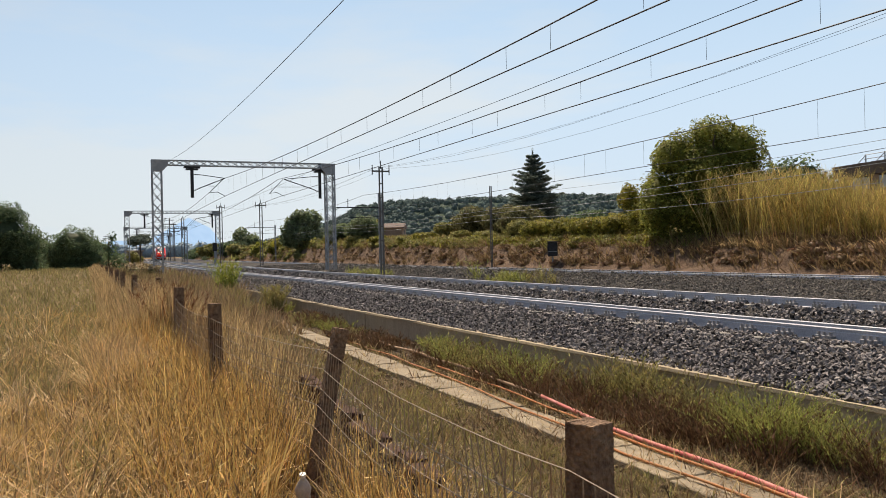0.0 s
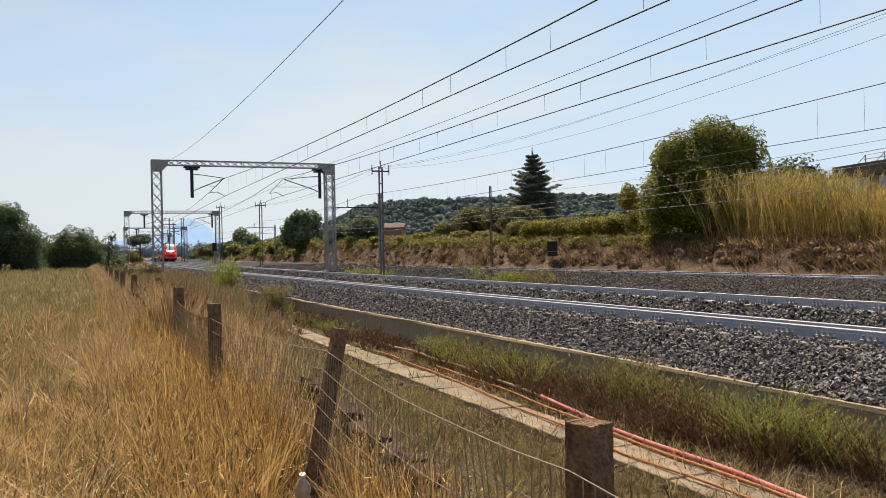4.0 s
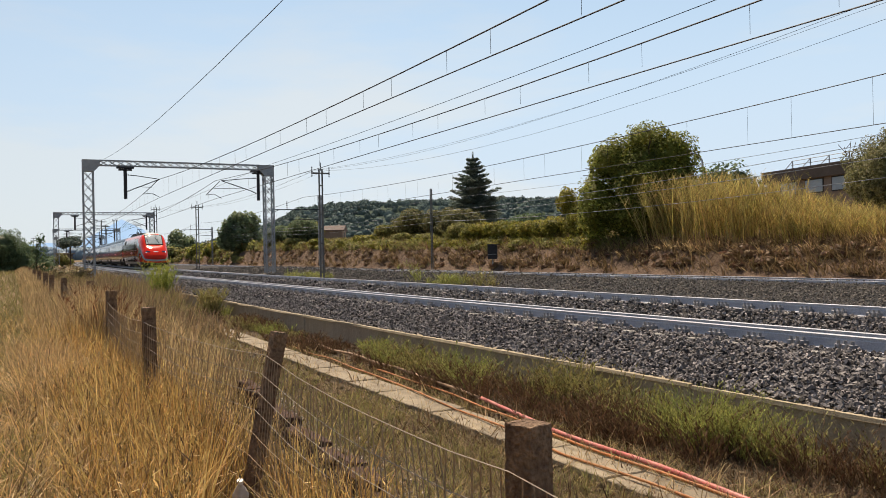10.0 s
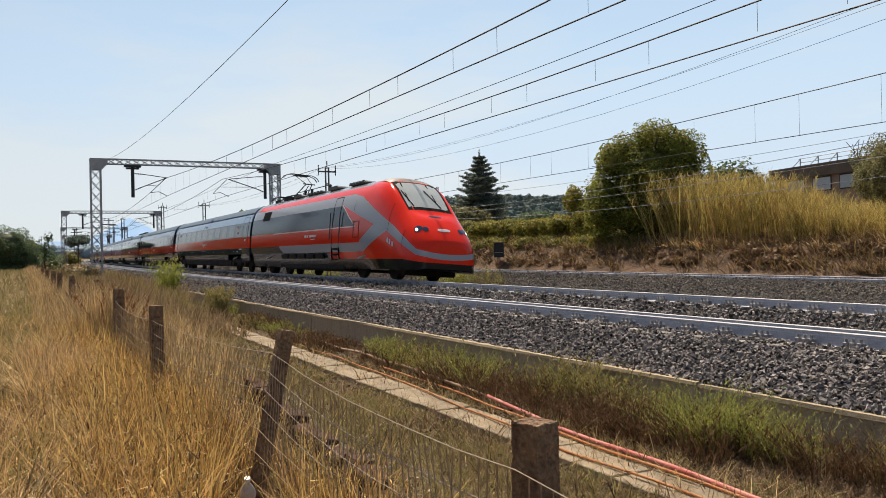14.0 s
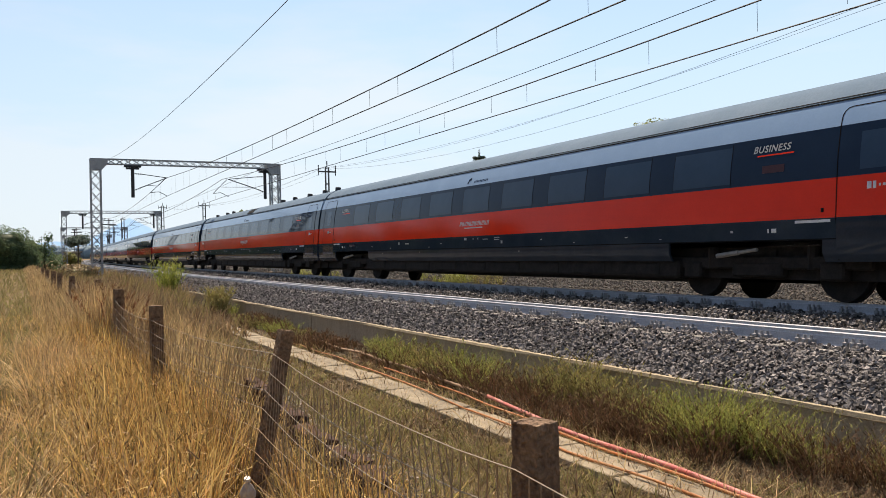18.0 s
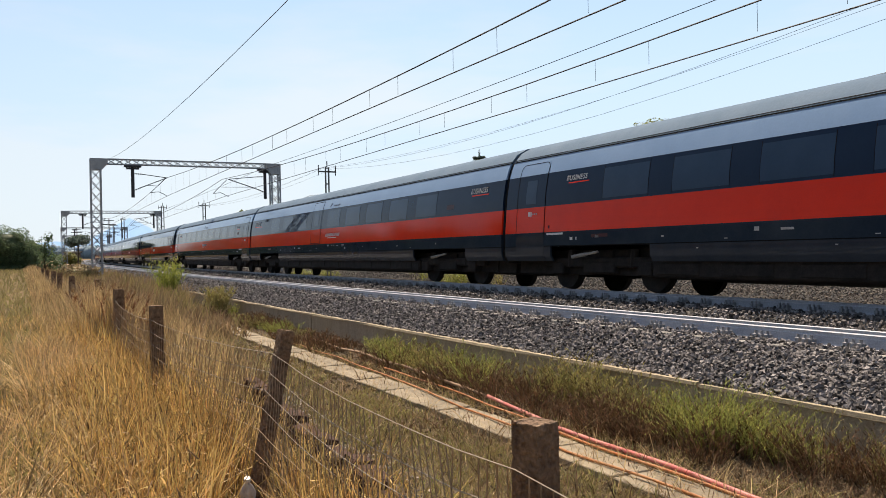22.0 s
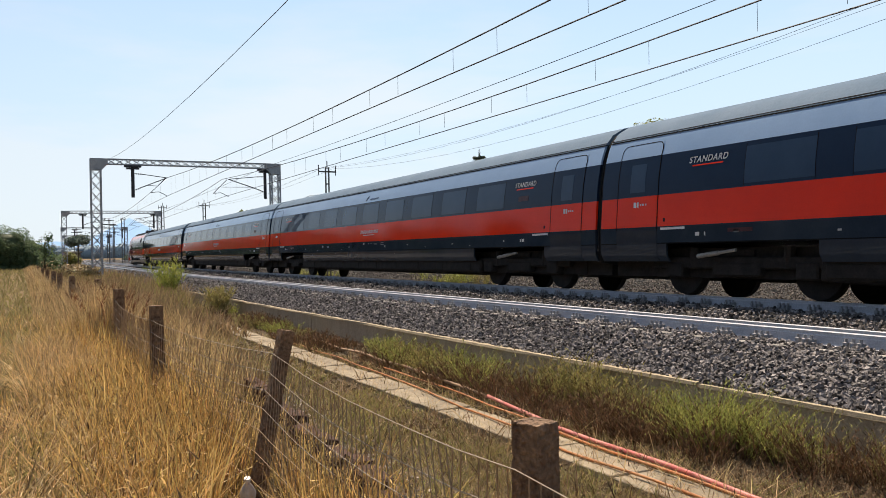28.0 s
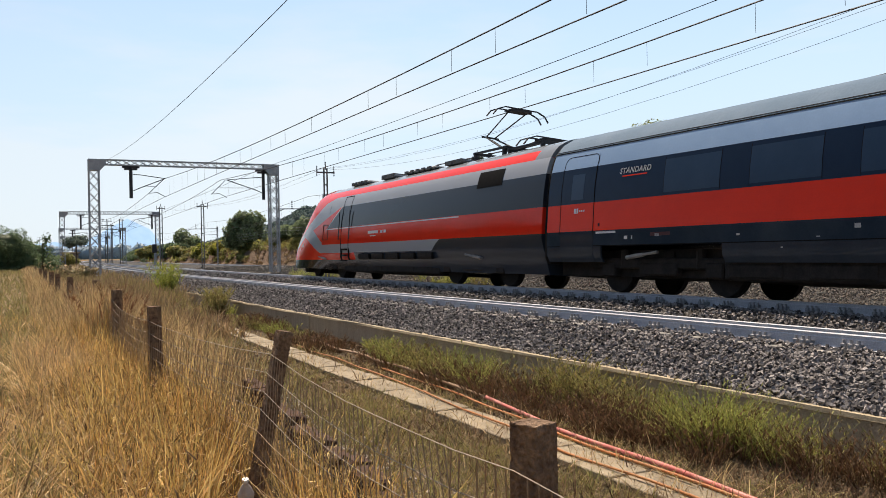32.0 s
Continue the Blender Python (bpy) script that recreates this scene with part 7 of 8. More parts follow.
# round dark tree by the third track and shrubs behind it
tree("round_tree", 31.9, 119.5, 1.2, [(0, 0, 3.2, 2.9, 2.8, 2.7), (0.9, -1, 4.8, 1.9, 1.9, 1.8), (-1.9, 0.6, 2.6, 1.6, 1.7, 2.2), (2.3, -0.6, 1.9, 1.7, 1.7, 1.9), (-0.6, 0, 5.5, 1.3, 1.4, 1.1), (-1.8, 0, 4.3, 1.2, 1.2, 1.2), (3.3, 0, 1.0, 1.2, 1.2, 1.0)], 26, 0.24, M_leaf_g, (3.5, 0.3, 6, 1.8),
     "dense rounded dark green tree on the bank", gap=0.03)
for k, (x, y, w, h, m_) in enumerate(((33.5, 140, 6, 3.2, M_leaf_y), (35, 158, 7, 3.6, M_leaf), (40, 175, 8, 4.6, M_leaf_o), (34.5, 185, 6, 3.0, M_leaf_o), (37, 210, 8, 5.4, M_leaf_d), (44, 150, 8, 4.0, M_leaf_o), (39, 132, 5, 2.8, M_leaf_o),
                                    (38, 146, 4, 2.2, M_leaf_o), (41, 168, 5, 2.4, M_leaf_y), (43, 196, 6, 3, M_leaf_o), (46, 222, 7, 3, M_leaf_y), (49, 250, 9, 9.5, M_leaf_g), (36.5, 235, 8, 4, M_leaf_o), (41, 262, 9, 4.5, M_leaf_d), (33, 128, 3, 1.5, M_leaf_y))):
    bush(x - bend(y), y, w, h, m_, "distant green bush beside the line", 9, 0.42, 4, 50 + k, z=0.8, gap=0.03)
# thicket at the right of the reeds
RIGHT_BUSH = bush(39.0, 23.4, 6.5, 6.4, M_leaf_b, "brownish olive bush above the reeds with bare twigs on top", 190, 0.062, 14, 80, gap=0.01)
twigs = bmesh.new()
for a, b in ((tuple((Vector(p) - Vector((-1.6, 0.9, 5.0))) * 0.6 + Vector((-2.1, 1.7, 3.4))) for p in pair) for pair in (((-1.6, 0.9, 5.0), (-1.75, 1.2, 6.6)), ((-1.6, 0.9, 5.2), (-1.25, 0.5, 6.9)), ((-1.66, 1.0, 5.9), (-2.1, 1.5, 6.8)), ((-1.6, 0.9, 5.6), (-1.45, 0.8, 7.0)), ((-1.7, 1.1, 6.4), (-1.5, 0.8, 6.9)), ((-1.4, 0.7, 6.2), (-1.05, 0.2, 6.6)))):
    tube(twigs, [a, b], 0.014, 5)
part("bare_twigs", twigs, M_bark, RIGHT_BUSH, "bare dead twigs")
bush(36.5, 18.5, 6.0, 5.2, M_leaf_b, "brownish olive bush above the reeds", 150, 0.07, 12, 81, gap=0.01)
bush(36.2, 31.8, 4.2, 5.0, M_leaf_d, "dark green bush behind the reeds", 30, 0.14, 5, 82, gap=0.03)
# field trees
tree("field_tree", -5.0, 69.0, -0.5, [(0, 0, 3.4, 2.8, 2.6, 2.5), (1.6, 0, 2.6, 1.9, 1.8, 1.9), (-1.8, 0, 3.0, 2.0, 2.0, 2.2), (0.6, 0, 4.9, 1.5, 1.5, 1.1), (1.9, 0, 1.2, 1.5, 1.5, 1.3), (-1.6, 0, 1.0, 2.0, 1.8, 1.3)], 130, 0.08, M_leaf_d, (3, 0.25, 6, 1.5),
     "dark green field tree with an uneven crown", gap=0.04)
tree("field_tree", -11.0, 66.0, -0.5, [(0, 0, 3.0, 2.8, 2.6, 2.6), (1.6, 0, 2.4, 2.0, 1.8, 1.9)], 130, 0.08, M_leaf_d, (3, 0.25, 5, 1.5), "dark green field tree at the field edge", gap=0.04)
tree("field_tree", 0.2, 75.0, -0.5, [(0, 0, 2.6, 2.2, 2.0, 1.9), (-1.2, 0, 1.7, 1.3, 1.3, 1.4), (1.3, 0, 1.5, 1.3, 1.3, 1.4), (0, 0, 0.8, 2.1, 1.8, 1.0)], 140, 0.08, M_leaf_d, (2, 0.2, 5, 1), "low rounded field tree", gap=0.03)
tree("field_tree", 3.1, 80.0, -0.5, [(0, 0, 2.2, 0.9, 0.9, 1.3), (0.3, 0, 3.3, 0.5, 0.5, 0.8), (-0.6, 0, 1.4, 0.8, 0.8, 1.0), (0.9, 0, 1.2, 0.9, 0.9, 0.9)], 40, 0.11, M_leaf_d, (3, 0.1, 7, 0.8), "thin young tree with a ragged crown", gap=0.08, core=0.3)
for k, (x, y, w, h) in enumerate(((-3.0, 78, 4, 1.6), (4.6, 86, 4, 1.5), (5.4, 92, 3.4, 1.1), (-9, 80, 5, 1.8), (-16, 75, 8, 3.0), (-24, 80, 9, 3.4), (9.6, 143, 3.6, 2.9))):
    bush(x - bend(y), y, w, h, M_tan if 4 < x < 6 else M_leaf_o if x > 4 else M_leaf_d, "scrubby hedge bush at the field edge", 16, 0.2, 4, 90 + k, z=-0.5)
# dry scrub between the fence and the line
for k, (x, y, w, h) in enumerate(((4.2, 57, 2.4, 1.25), (5.3, 61, 2.2, 1.2), (4.4, 65, 2.6, 1.4), (5.6, 71, 2.6, 1.35))):
    bush(x - bend(y), y, w, h, M_tan, "dry tan scrub between fence and line", 70, 0.10, 6, 110 + k, z=-0.55, gap=0.03)
# trees beyond the field, left of the line
for k, (x, y, w, h) in enumerate(((3.6, 165, 6, 5.6), (-0.5, 176, 8, 6.4), (4.2, 196, 7, 6.2), (-6, 182, 9, 7.0), (-13, 190, 10, 8.0), (-1, 215, 9, 7.0), (4.6, 228, 8, 7.0), (-8, 232, 11, 8.0), (4.8, 264, 9, 7.6), (-3, 292, 11, 8.5), (5.0, 320, 10, 8.2),
                                (-21, 176, 11, 9.0), (-29, 190, 12, 9.5), (-17, 225, 12, 9.5), (-38, 180, 12, 10.0), (3.0, 370, 12, 9.0), (-12, 350, 14, 10.0))):
    bush(x - bend(y), y, w, h, M_leaf_d, "broad dark green tree beyond the field", 7, 0.5, 5, 130 + k, name="far_tree", z=-0.5, gap=0.03)
# umbrella pine far along the line
tree("umbrella_pine", 10.2, 139.6, -0.4, [(0, 0, 4.2, 2.1, 1.9, 0.8), (0.5, 0, 4.7, 1.2, 1.1, 0.55), (-0.9, 0, 3.8, 1.2, 1.2, 0.6)], 26, 0.2, M_needle, (4.0, 0.14, 4, 1.0), "distant umbrella pine with a flat crown", gap=0.02)


def reeds():
    n = 2300
    y = RNG.uniform(9, 31.4, n)
    x = RNG.normal(30.7, 1.0, n)
    x = np.clip(x, 29.1, 33.5) + bend_np(y)
    edge = np.interp(y, [9, 14, 19, 20.7, 21.7, 22.8, 24.4, 27, 30, 33], [0.6, 0.7, 1.0, 1.2, 1.55, 1.85, 2.7, 3.05, 3.35, 2.7])
    h = RNG.uniform(0.72, 1.08, n) * edge
    z = np.array([ground_z(a) for a in x]) * (1 + np.clip(y - 20, 0, 80) / 75)
    way = RNG.normal(np.pi * 0.75, 1.2, n)
    lean = np.abs(RNG.normal(0.12, 0.10, n)) + 0.22 * np.clip((y - 28) / 4, 0, 1)
    v1, q1, t1 = blades(x, y, z - 0.05, h, np.full(n, 0.036), lean, way, np.full(n, 0.10))
    L_ = 26
    u = RNG.uniform(0.18, 1.0, (n, L_))
    off = h[:, None] * (lean[:, None] * u + 0.10 * u * u)
    lx, ly = x[:, None] + np.cos(way)[:, None] * off, y[:, None] + np.sin(way)[:, None] * off
    m = n * L_
    v2, q2, t2 = blades(lx.ravel(), ly.ravel(), (z[:, None] + h[:, None] * u * 0.96).ravel(), RNG.uniform(0.18, 0.48, m), RNG.uniform(0.010, 0.024, m), RNG.uniform(0.1, 0.5, m), RNG.uniform(0, 2 * np.pi, m), RNG.uniform(0.1, 0.6, m))
    v = np.concatenate([v1, v2])
    mat = leafy(tint(material("giant_reed", (0.56, 0.42, 0.145), (0.46, 0.39, 0.14), 0.6, scale=0.7, fine=8, bump=0, obj=1), 0.4, 1.5, 0.03, island=True), 0.4)
    tagged(new("reeds", raw_mesh("reeds", v, np.concatenate([q1, q2 + len(v1)]), np.concatenate([t1, t2 + len(v1)]), mat)), "tall yellow-green giant reeds on the bank", "reeds", kind="stuff")


reeds()


def bank_growth():
    for cnt, ya, yb, xa, xb, per, mat, lb in ((460, 12, 40, 27.0, 29.9, 14, M_bankg, "dry brown grass tufts hanging over the bank"), (1000, 36, 560, 27.1, 30.0, 16, M_bankg, "dry brown grass tufts hanging over the bank"),
                                              (200, 32, 110, 28.5, 29.9, 22, M_leaf_o, "olive creepers hanging down the bank"), (150, 12, 34, 28.2, 30.0, 18, M_rosy, "pale dead grass at the foot of the reeds")):
        cy, cx = log_y(cnt, ya, yb), RNG.uniform(xa, xb, cnt)
        big = RNG.uniform(0.5, 1.2, cnt)
        y, x0, s_ = [np.repeat(q, per) for q in (cy, cx, big)]
        n = len(y)
        y, x0 = y + RNG.normal(0, 0.22, n) * s_, x0 + RNG.normal(0, 0.10, n) * s_
        lawn("bank_grass", x0 + bend_np(y), y, RNG.uniform(0.25, 0.7, n) * s_, RNG.uniform(0.02, 0.05, n) * (1 + y / 90), mat, lb, lean=0.4, curl=0.9, way=RNG.normal(np.pi, 1.0, n))
    n = 3500
    y = log_y(n, 34, 270)
    x0 = RNG.uniform(28.6, 29.9, n)
    k = patchy(x0 * 3, y, 0.35, 0.0)
    x0, y = x0[k], y[k]
    n = len(y)
    lawn("bank_grass", x0 + bend_np(y), y, RNG.uniform(0.25, 0.75, n), RNG.uniform(0.025, 0.06, n) * (1 + y / 90), M_leaf_y, "yellow-green creepers hanging over the bank", lean=0.5, curl=0.8, way=RNG.normal(np.pi, 1.2, n))
    n = 10000
    y = log_y(n, 40, 270)
    x0 = RNG.uniform(29.5, 46, n)
    lawn("bank_grass", x0 + bend_np(y), y, RNG.uniform(0.2, 0.6, n), RNG.uniform(0.04, 0.10, n), M_olive, "dry olive grass on top of the bank", lean=0.4, curl=0.6)


def bank_scrub():
    """Low cushions of scrub hanging over the bank, with bare earth between."""
    for cnt, ya, yb, xa, xb, sa, sb, mat, lb in ((120, 36, 112, 28.7, 30.1, 0.25, 0.6, M_leaf_o, "low olive scrub hanging over the bank"), (60, 34, 80, 29.0, 30.2, 0.3, 0.6, M_leaf_y, "low yellow-green creepers along the bank edge"),
                                             (150, 33, 110, 27.2, 29.2, 0.15, 0.36, M_dry, "dead reddish-brown scrub on the bank"), (110, 110, 270, 27.4, 30.5, 0.5, 1.1, M_leaf_o, "olive scrub along the far bank"), (150, 250, 560, 26.5, 44, 1.0, 2.6, M_leaf_d, "dense scrub beside the far tracks"), (130, 210, 560, -40, -4, 1.8, 4.2, M_leaf_d, "dense scrub beside the far tracks"),
                                             (90, 12, 36, 27.4, 29.8, 0.15, 0.40, M_dry, "dead brown scrub under the reeds")):
        blobs = []
        for y, x0, s_ in zip(log_y(cnt, ya, yb), RNG.uniform(xa, xb, cnt), RNG.uniform(sa, sb, cnt)):
            zg = ground_z(x0) * (1 + min(max(y - 20, 0), 80) / 75 if x0 > 27.2 and ground_z(x0) > 0 else 1)
            blobs.append((x0 + bend(y), y, zg + s_ * 0.25, s_, s_ * 1.3, s_ * 0.75))
        far = ya > 100
        tagged(new("bank_scrub", leaf_mesh("bank_scrub", blobs, 14 if far else 55, 0.24 if far else 0.11, mat, 0.03)), lb, "scrub", kind="stuff")


M_dry = leaf_mat("dead_scrub", (0.15, 0.090, 0.052), (0.24, 0.155, 0.09))
bank_scrub()
M_bankg = leafy(tint(material("dry_bank_grass", (0.25, 0.170, 0.088), (0.34, 0.245, 0.132), 0.8, scale=1.2, fine=10, bump=0, obj=1), 0.4, 1.35, 0.02, island=True), 0.25)
bank_growth()

# ---- buildings and the far distance ----
M_plaster = material("worn_plaster", (0.21, 0.165, 0.13), (0.28, 0.22, 0.175), 0.9, scale=0.8, fine=20, bump=0.3, depth=0.01, c3=(0.17, 0.13, 0.10))
M_roofcon = material("brown_roof_edge", (0.075, 0.062, 0.055), (0.105, 0.088, 0.078), 0.85, scale=0.8, fine=20, bump=0.3, depth=0.01)
M_tile = material("clay_tiles", (0.13, 0.10, 0.088), (0.19, 0.15, 0.13), 0.9, scale=2, fine=20, bump=0.4, depth=0.02)
M_pane = material("window_glass_far", (0.34, 0.42, 0.48), (0.42, 0.50, 0.56), 0.08, scale=0.5, bump=0)


def flat_building():
    b = thing("flat_roofed_building", "brown flat-roofed building with a rooftop railing", "building", at=pose(50.7, 34.1, 0, 0, 0, -14))
    bm = bmesh.new()
    for x0, y0, x1, y1 in ((0, -26, 0.3, 9), (11.7, -26, 12, 9), (0.3, -26, 11.7, -25.7), (0.3, 8.7, 11.7, 9)):
        box(bm, x0, y0, 1.0, x1, y1, 5.85)
    part("wall", bm, M_plaster, b)
    bm = bmesh.new()
    box(bm, 0.02, -25.98, 5.85, 11.98, 8.98, 5.93)
    for x0, y0, x1, y1 in ((-0.25, -26.3, 0.3, 9.3), (11.7, -26.3, 12.25, 9.3)):
        box(bm, x0, y0, 5.85, x1, y1, 6.75)
    box(bm, 0.3, 8.75, 5.85, 11.7, 9.3, 6.75)
    part("roof", bm, M_roofcon, b, "deep brown roof parapet")
    for k in range(10):
        y = 7.4 - k * 2.7
        for nm, x0, za, zb, m_ in (("window", -0.035, 4.75, 5.80, M_dark), ("glass", -0.05, 4.83, 5.72, M_pane)):
            bm = bmesh.new()
            inset = 0.0 if nm == "window" else 0.08
            box(bm, x0, y - 1.9 + inset, za, x0 + 0.05, y - inset, zb)
            w = part(nm, bm, m_, b)
    for k in range(14):
        y = 6.0 - k * 1.9
        bm = bmesh.new()
        box(bm, 0.0, y, 6.75, 0.06, y + 0.06, 7.35)
        bar(bm, (0.03, y + 0.03, 7.3), (0.03, y + 0.9, 6.75), 0.04)
        part("railing_post", bm, M_steel, b)
    bm = bmesh.new()
    for z in (7.02, 7.32):
        tube(bm, [(0.03, 6.2, z), (0.03, -20.0, z)], 0.025, 5)
    part("railing", bm, M_steel, b)


flat_building()


def shed(x, y, z, w, d, h, rot, label):
    b = thing("field_shed", label, "building", at=pose(x, y, z, 0, 0, rot))
    bm = bmesh.new()
    box(bm, -w / 2, -d / 2, 0, w / 2, d / 2, h)
    part("wall", bm, M_plaster, b)
    bm = bmesh.new()
    vs = [(-w / 2 - 0.3, h - 0.05), (w / 2 + 0.3, h - 0.05), (w / 2 + 0.3, h + 0.1), (0, h + 1.0), (-w / 2 - 0.3, h + 0.1)]
    a = [bm.verts.new((q, -d / 2 - 0.3, r_)) for q, r_ in vs]
    c = [bm.verts.new((q, d / 2 + 0.3, r_)) for q, r_ in vs]
    for i in range(5):
        bm.faces.new((a[i], a[(i + 1) % 5], c[(i + 1) % 5], c[i]))
    bm.faces.new(a[::-1]), bm.faces.new(c)
    bmesh.ops.recalc_face_normals(bm, faces=bm.faces)
    part("roof", bm, M_tile, b, "low clay-tiled roof")
    bm = bmesh.new()
    box(bm, -0.6, -d / 2 - 0.03, 0.0, 0.5, -d / 2 + 0.05, 2.1)
    part("door", bm, M_dark, b)


shed(54.0, 140.0, 3.0, 6.0, 5.0, 2.4, 62, "small plastered shed with a pinkish tiled roof")
shed(76.0, 84.0, 4.6, 13.0, 6.0, 1.8, 40, "long grey low roof behind the vine hedge")


def road_vehicle(name, paint, high, long_, label, category):
    """A small van or car: side outline carried across, with panes, bumpers and wheels. It heads along +x."""
    v = thing(name, label, category)
    h, n = high, long_ / 2
    out = [(-n, 0.35), (n, 0.35), (n + 0.05, 0.55 * h), (n - 0.55, 0.60 * h), (n - 1.15, 0.97 * h), (n - 1.3, h), (-n + 0.25, h), (-n, 0.93 * h)]
    bm = bmesh.new()
    a = [bm.verts.new((x, -0.82 if z < 0.62 * h else -0.74, z)) for x, z in out]
    b = [bm.verts.new((x, 0.82 if z < 0.62 * h else 0.74, z)) for x, z in out]
    bm.faces.new(a), bm.faces.new(b[::-1])
    for i in range(len(out)):
        bm.faces.new((a[i], b[i], b[(i + 1) % len(out)], a[(i + 1) % len(out)]))
    bmesh.ops.recalc_face_normals(bm, faces=bm.faces)
    bmesh.ops.bevel(bm, geom=bm.edges[:], offset=0.04, segments=1, affect="EDGES")
    part("body", bm, paint, v)
    for s in (-1, 1):
        for x0, x1 in ((n - 2.3, n - 1.25), (-n + 0.3, n - 2.4)):
            bm = bmesh.new()
            box(bm, x0, s * 0.76, 0.64 * h, x1, s * 0.805, 0.90 * h)
            part("side_window", bm, M_glass, v)
        for x0 in (-n + 0.75, n - 0.75):
            bm = bmesh.new()
            tube(bm, [(x0, s * 0.66, 0.32), (x0, s * 0.86, 0.32)], 0.32, 16)
            part("wheel", bm, M_rubber, v)
    bm = bmesh.new()
    bar(bm, (n - 0.60, 0, 0.635 * h), (n - 1.08, 0, 0.945 * h), 1.3, 0.05, up=(0, 1, 0))
    part("windscreen", bm, M_glass, v)
    for x0 in (-n - 0.06, n - 0.06):
        bm = bmesh.new()
        box(bm, x0, -0.8, 0.3, x0 + 0.14, 0.8, 0.52, 0.03)
        part("bumper", bm, M_dark, v)
    return v


M_vanpaint = material("white_car_paint", (0.74, 0.75, 0.76), (0.70, 0.71, 0.72), 0.25, scale=1, fine=30, bump=0, grain=0.1, spec=0.4)
M_carpaint = material("dark_brown_car_paint", (0.09, 0.055, 0.04), (0.075, 0.045, 0.035), 0.25, scale=1, fine=30, bump=0, grain=0.1, spec=0.4)
VAN = road_vehicle("van", M_vanpaint, 1.75, 3.2, "small white van driving along the road behind the bank", "van")
CAR = road_vehicle("car", M_carpaint, 1.45, 3.2, "dark brown car driving along the road behind the bank", "car")


def lamp_post():
    l_ = thing("street_lamp", "grey street lamp with a curved neck behind the trees", "street lamp", at=pose(40.3, 37.6, 2.0))
    bm = bmesh.new()
    pts_ = [(0, 0, -0.3), (0, 0, 4.4)] + [(-0.5 + 0.5 * math.cos(a), 0.35 - 0.35 * math.cos(a), 4.4 + 0.75 * math.sin(a)) for a in (0.4, 0.8, 1.2, 1.57, 2.0, 2.3)]
    tube(bm, pts_, 0.06, 6)
    part("pole", bm, M_steel, l_)
    bm = bmesh.new()
    box(bm, -1.35, 0.5, 4.85, -0.75, 0.72, 4.97, 0.03)
    part("lamp_head", bm, M_steel, l_)


lamp_post()


def pylon(x, y, z, h, label):
    t_ = thing("lattice_pylon", label, "pylon", "distant pylons", at=pose(x, y, z))
    bm = bmesh.new()
    lattice(bm, (0, 0, 0), (0, 0, h), h * 0.035, h / 16, h * 0.009, h * 0.005)
    part("tower", bm, M_steel, t_)
    for k, w in ((0.82, 0.16), (0.92, 0.12)):
        bm = bmesh.new()
        bar(bm, (-h * w, 0, h * k), (h * w, 0, h * k), h * 0.012)
        part("cross_arm", bm, M_steel, t_)


pylon(91.0, 110.0, 4.0, 12.0, "lattice pylon behind the big tree")
pylon(235.0, 560.0, 4.0, 34.0, "distant lattice pylon before the wooded hill")


def far_station():
    """Masts crowding the line in the distance."""
    for k, (x, y, h) in enumerate(((17.5, 165, 9), (21, 190, 9), (15.5, 215, 9), (24, 215, 9), (26, 250, 9.5), (18, 260, 9.5), (28, 290, 10), (12, 330, 10))):
        m_ = thing("distant_mast", "slim dark mast beside the far tracks", "mast", "distant masts", at=pose(x, y, -0.5))
        bm = bmesh.new()
        box(bm, -0.08, -0.08, 0, 0.08, 0.08, h)
        part("pole", bm, M_pole, m_)
        bm = bmesh.new()
        box(bm, -1.2, -0.06, h - 1.2, 1.2, 0.06, h - 1.05)
        box(bm, -0.9, -0.06, h - 0.4, 0.9, 0.06, h - 0.28)
        part("cross_arm", bm, M_dark, m_)
    b = thing("signal_house", "pale flat signal house under the far pine", "building", at=pose(10.6, 158.0, -0.4))
    bm = bmesh.new()
    box(bm, -1.2, -1.5, 0, 1.2, 1.5, 2.5)
    part("wall", bm, M_plaster, b)
    bm = bmesh.new()
    box(bm, -0.6, -1.54, 1.2, 0.5, -1.46, 2.1)
    part("window", bm, M_dark, b)
    bm = bmesh.new()
    box(bm, -1.5, -1.8, 2.5, 1.5, 1.8, 2.7)
    part("roof", bm, M_conc, b)
    s = thing("railway_signal", "black railway signal head on a mast", "signal", at=pose(18.6, 118.0, -0.3))
    bm = bmesh.new()
    box(bm, -0.08, -0.08, 0, 0.08, 0.08, 2.2)
    part("post", bm, M_steel, s)
    bm = bmesh.new()
    box(bm, -0.3, -0.15, 2.0, 0.3, 0.15, 3.2, 0.05)
    part("head", bm, M_dark, s)


far_station()


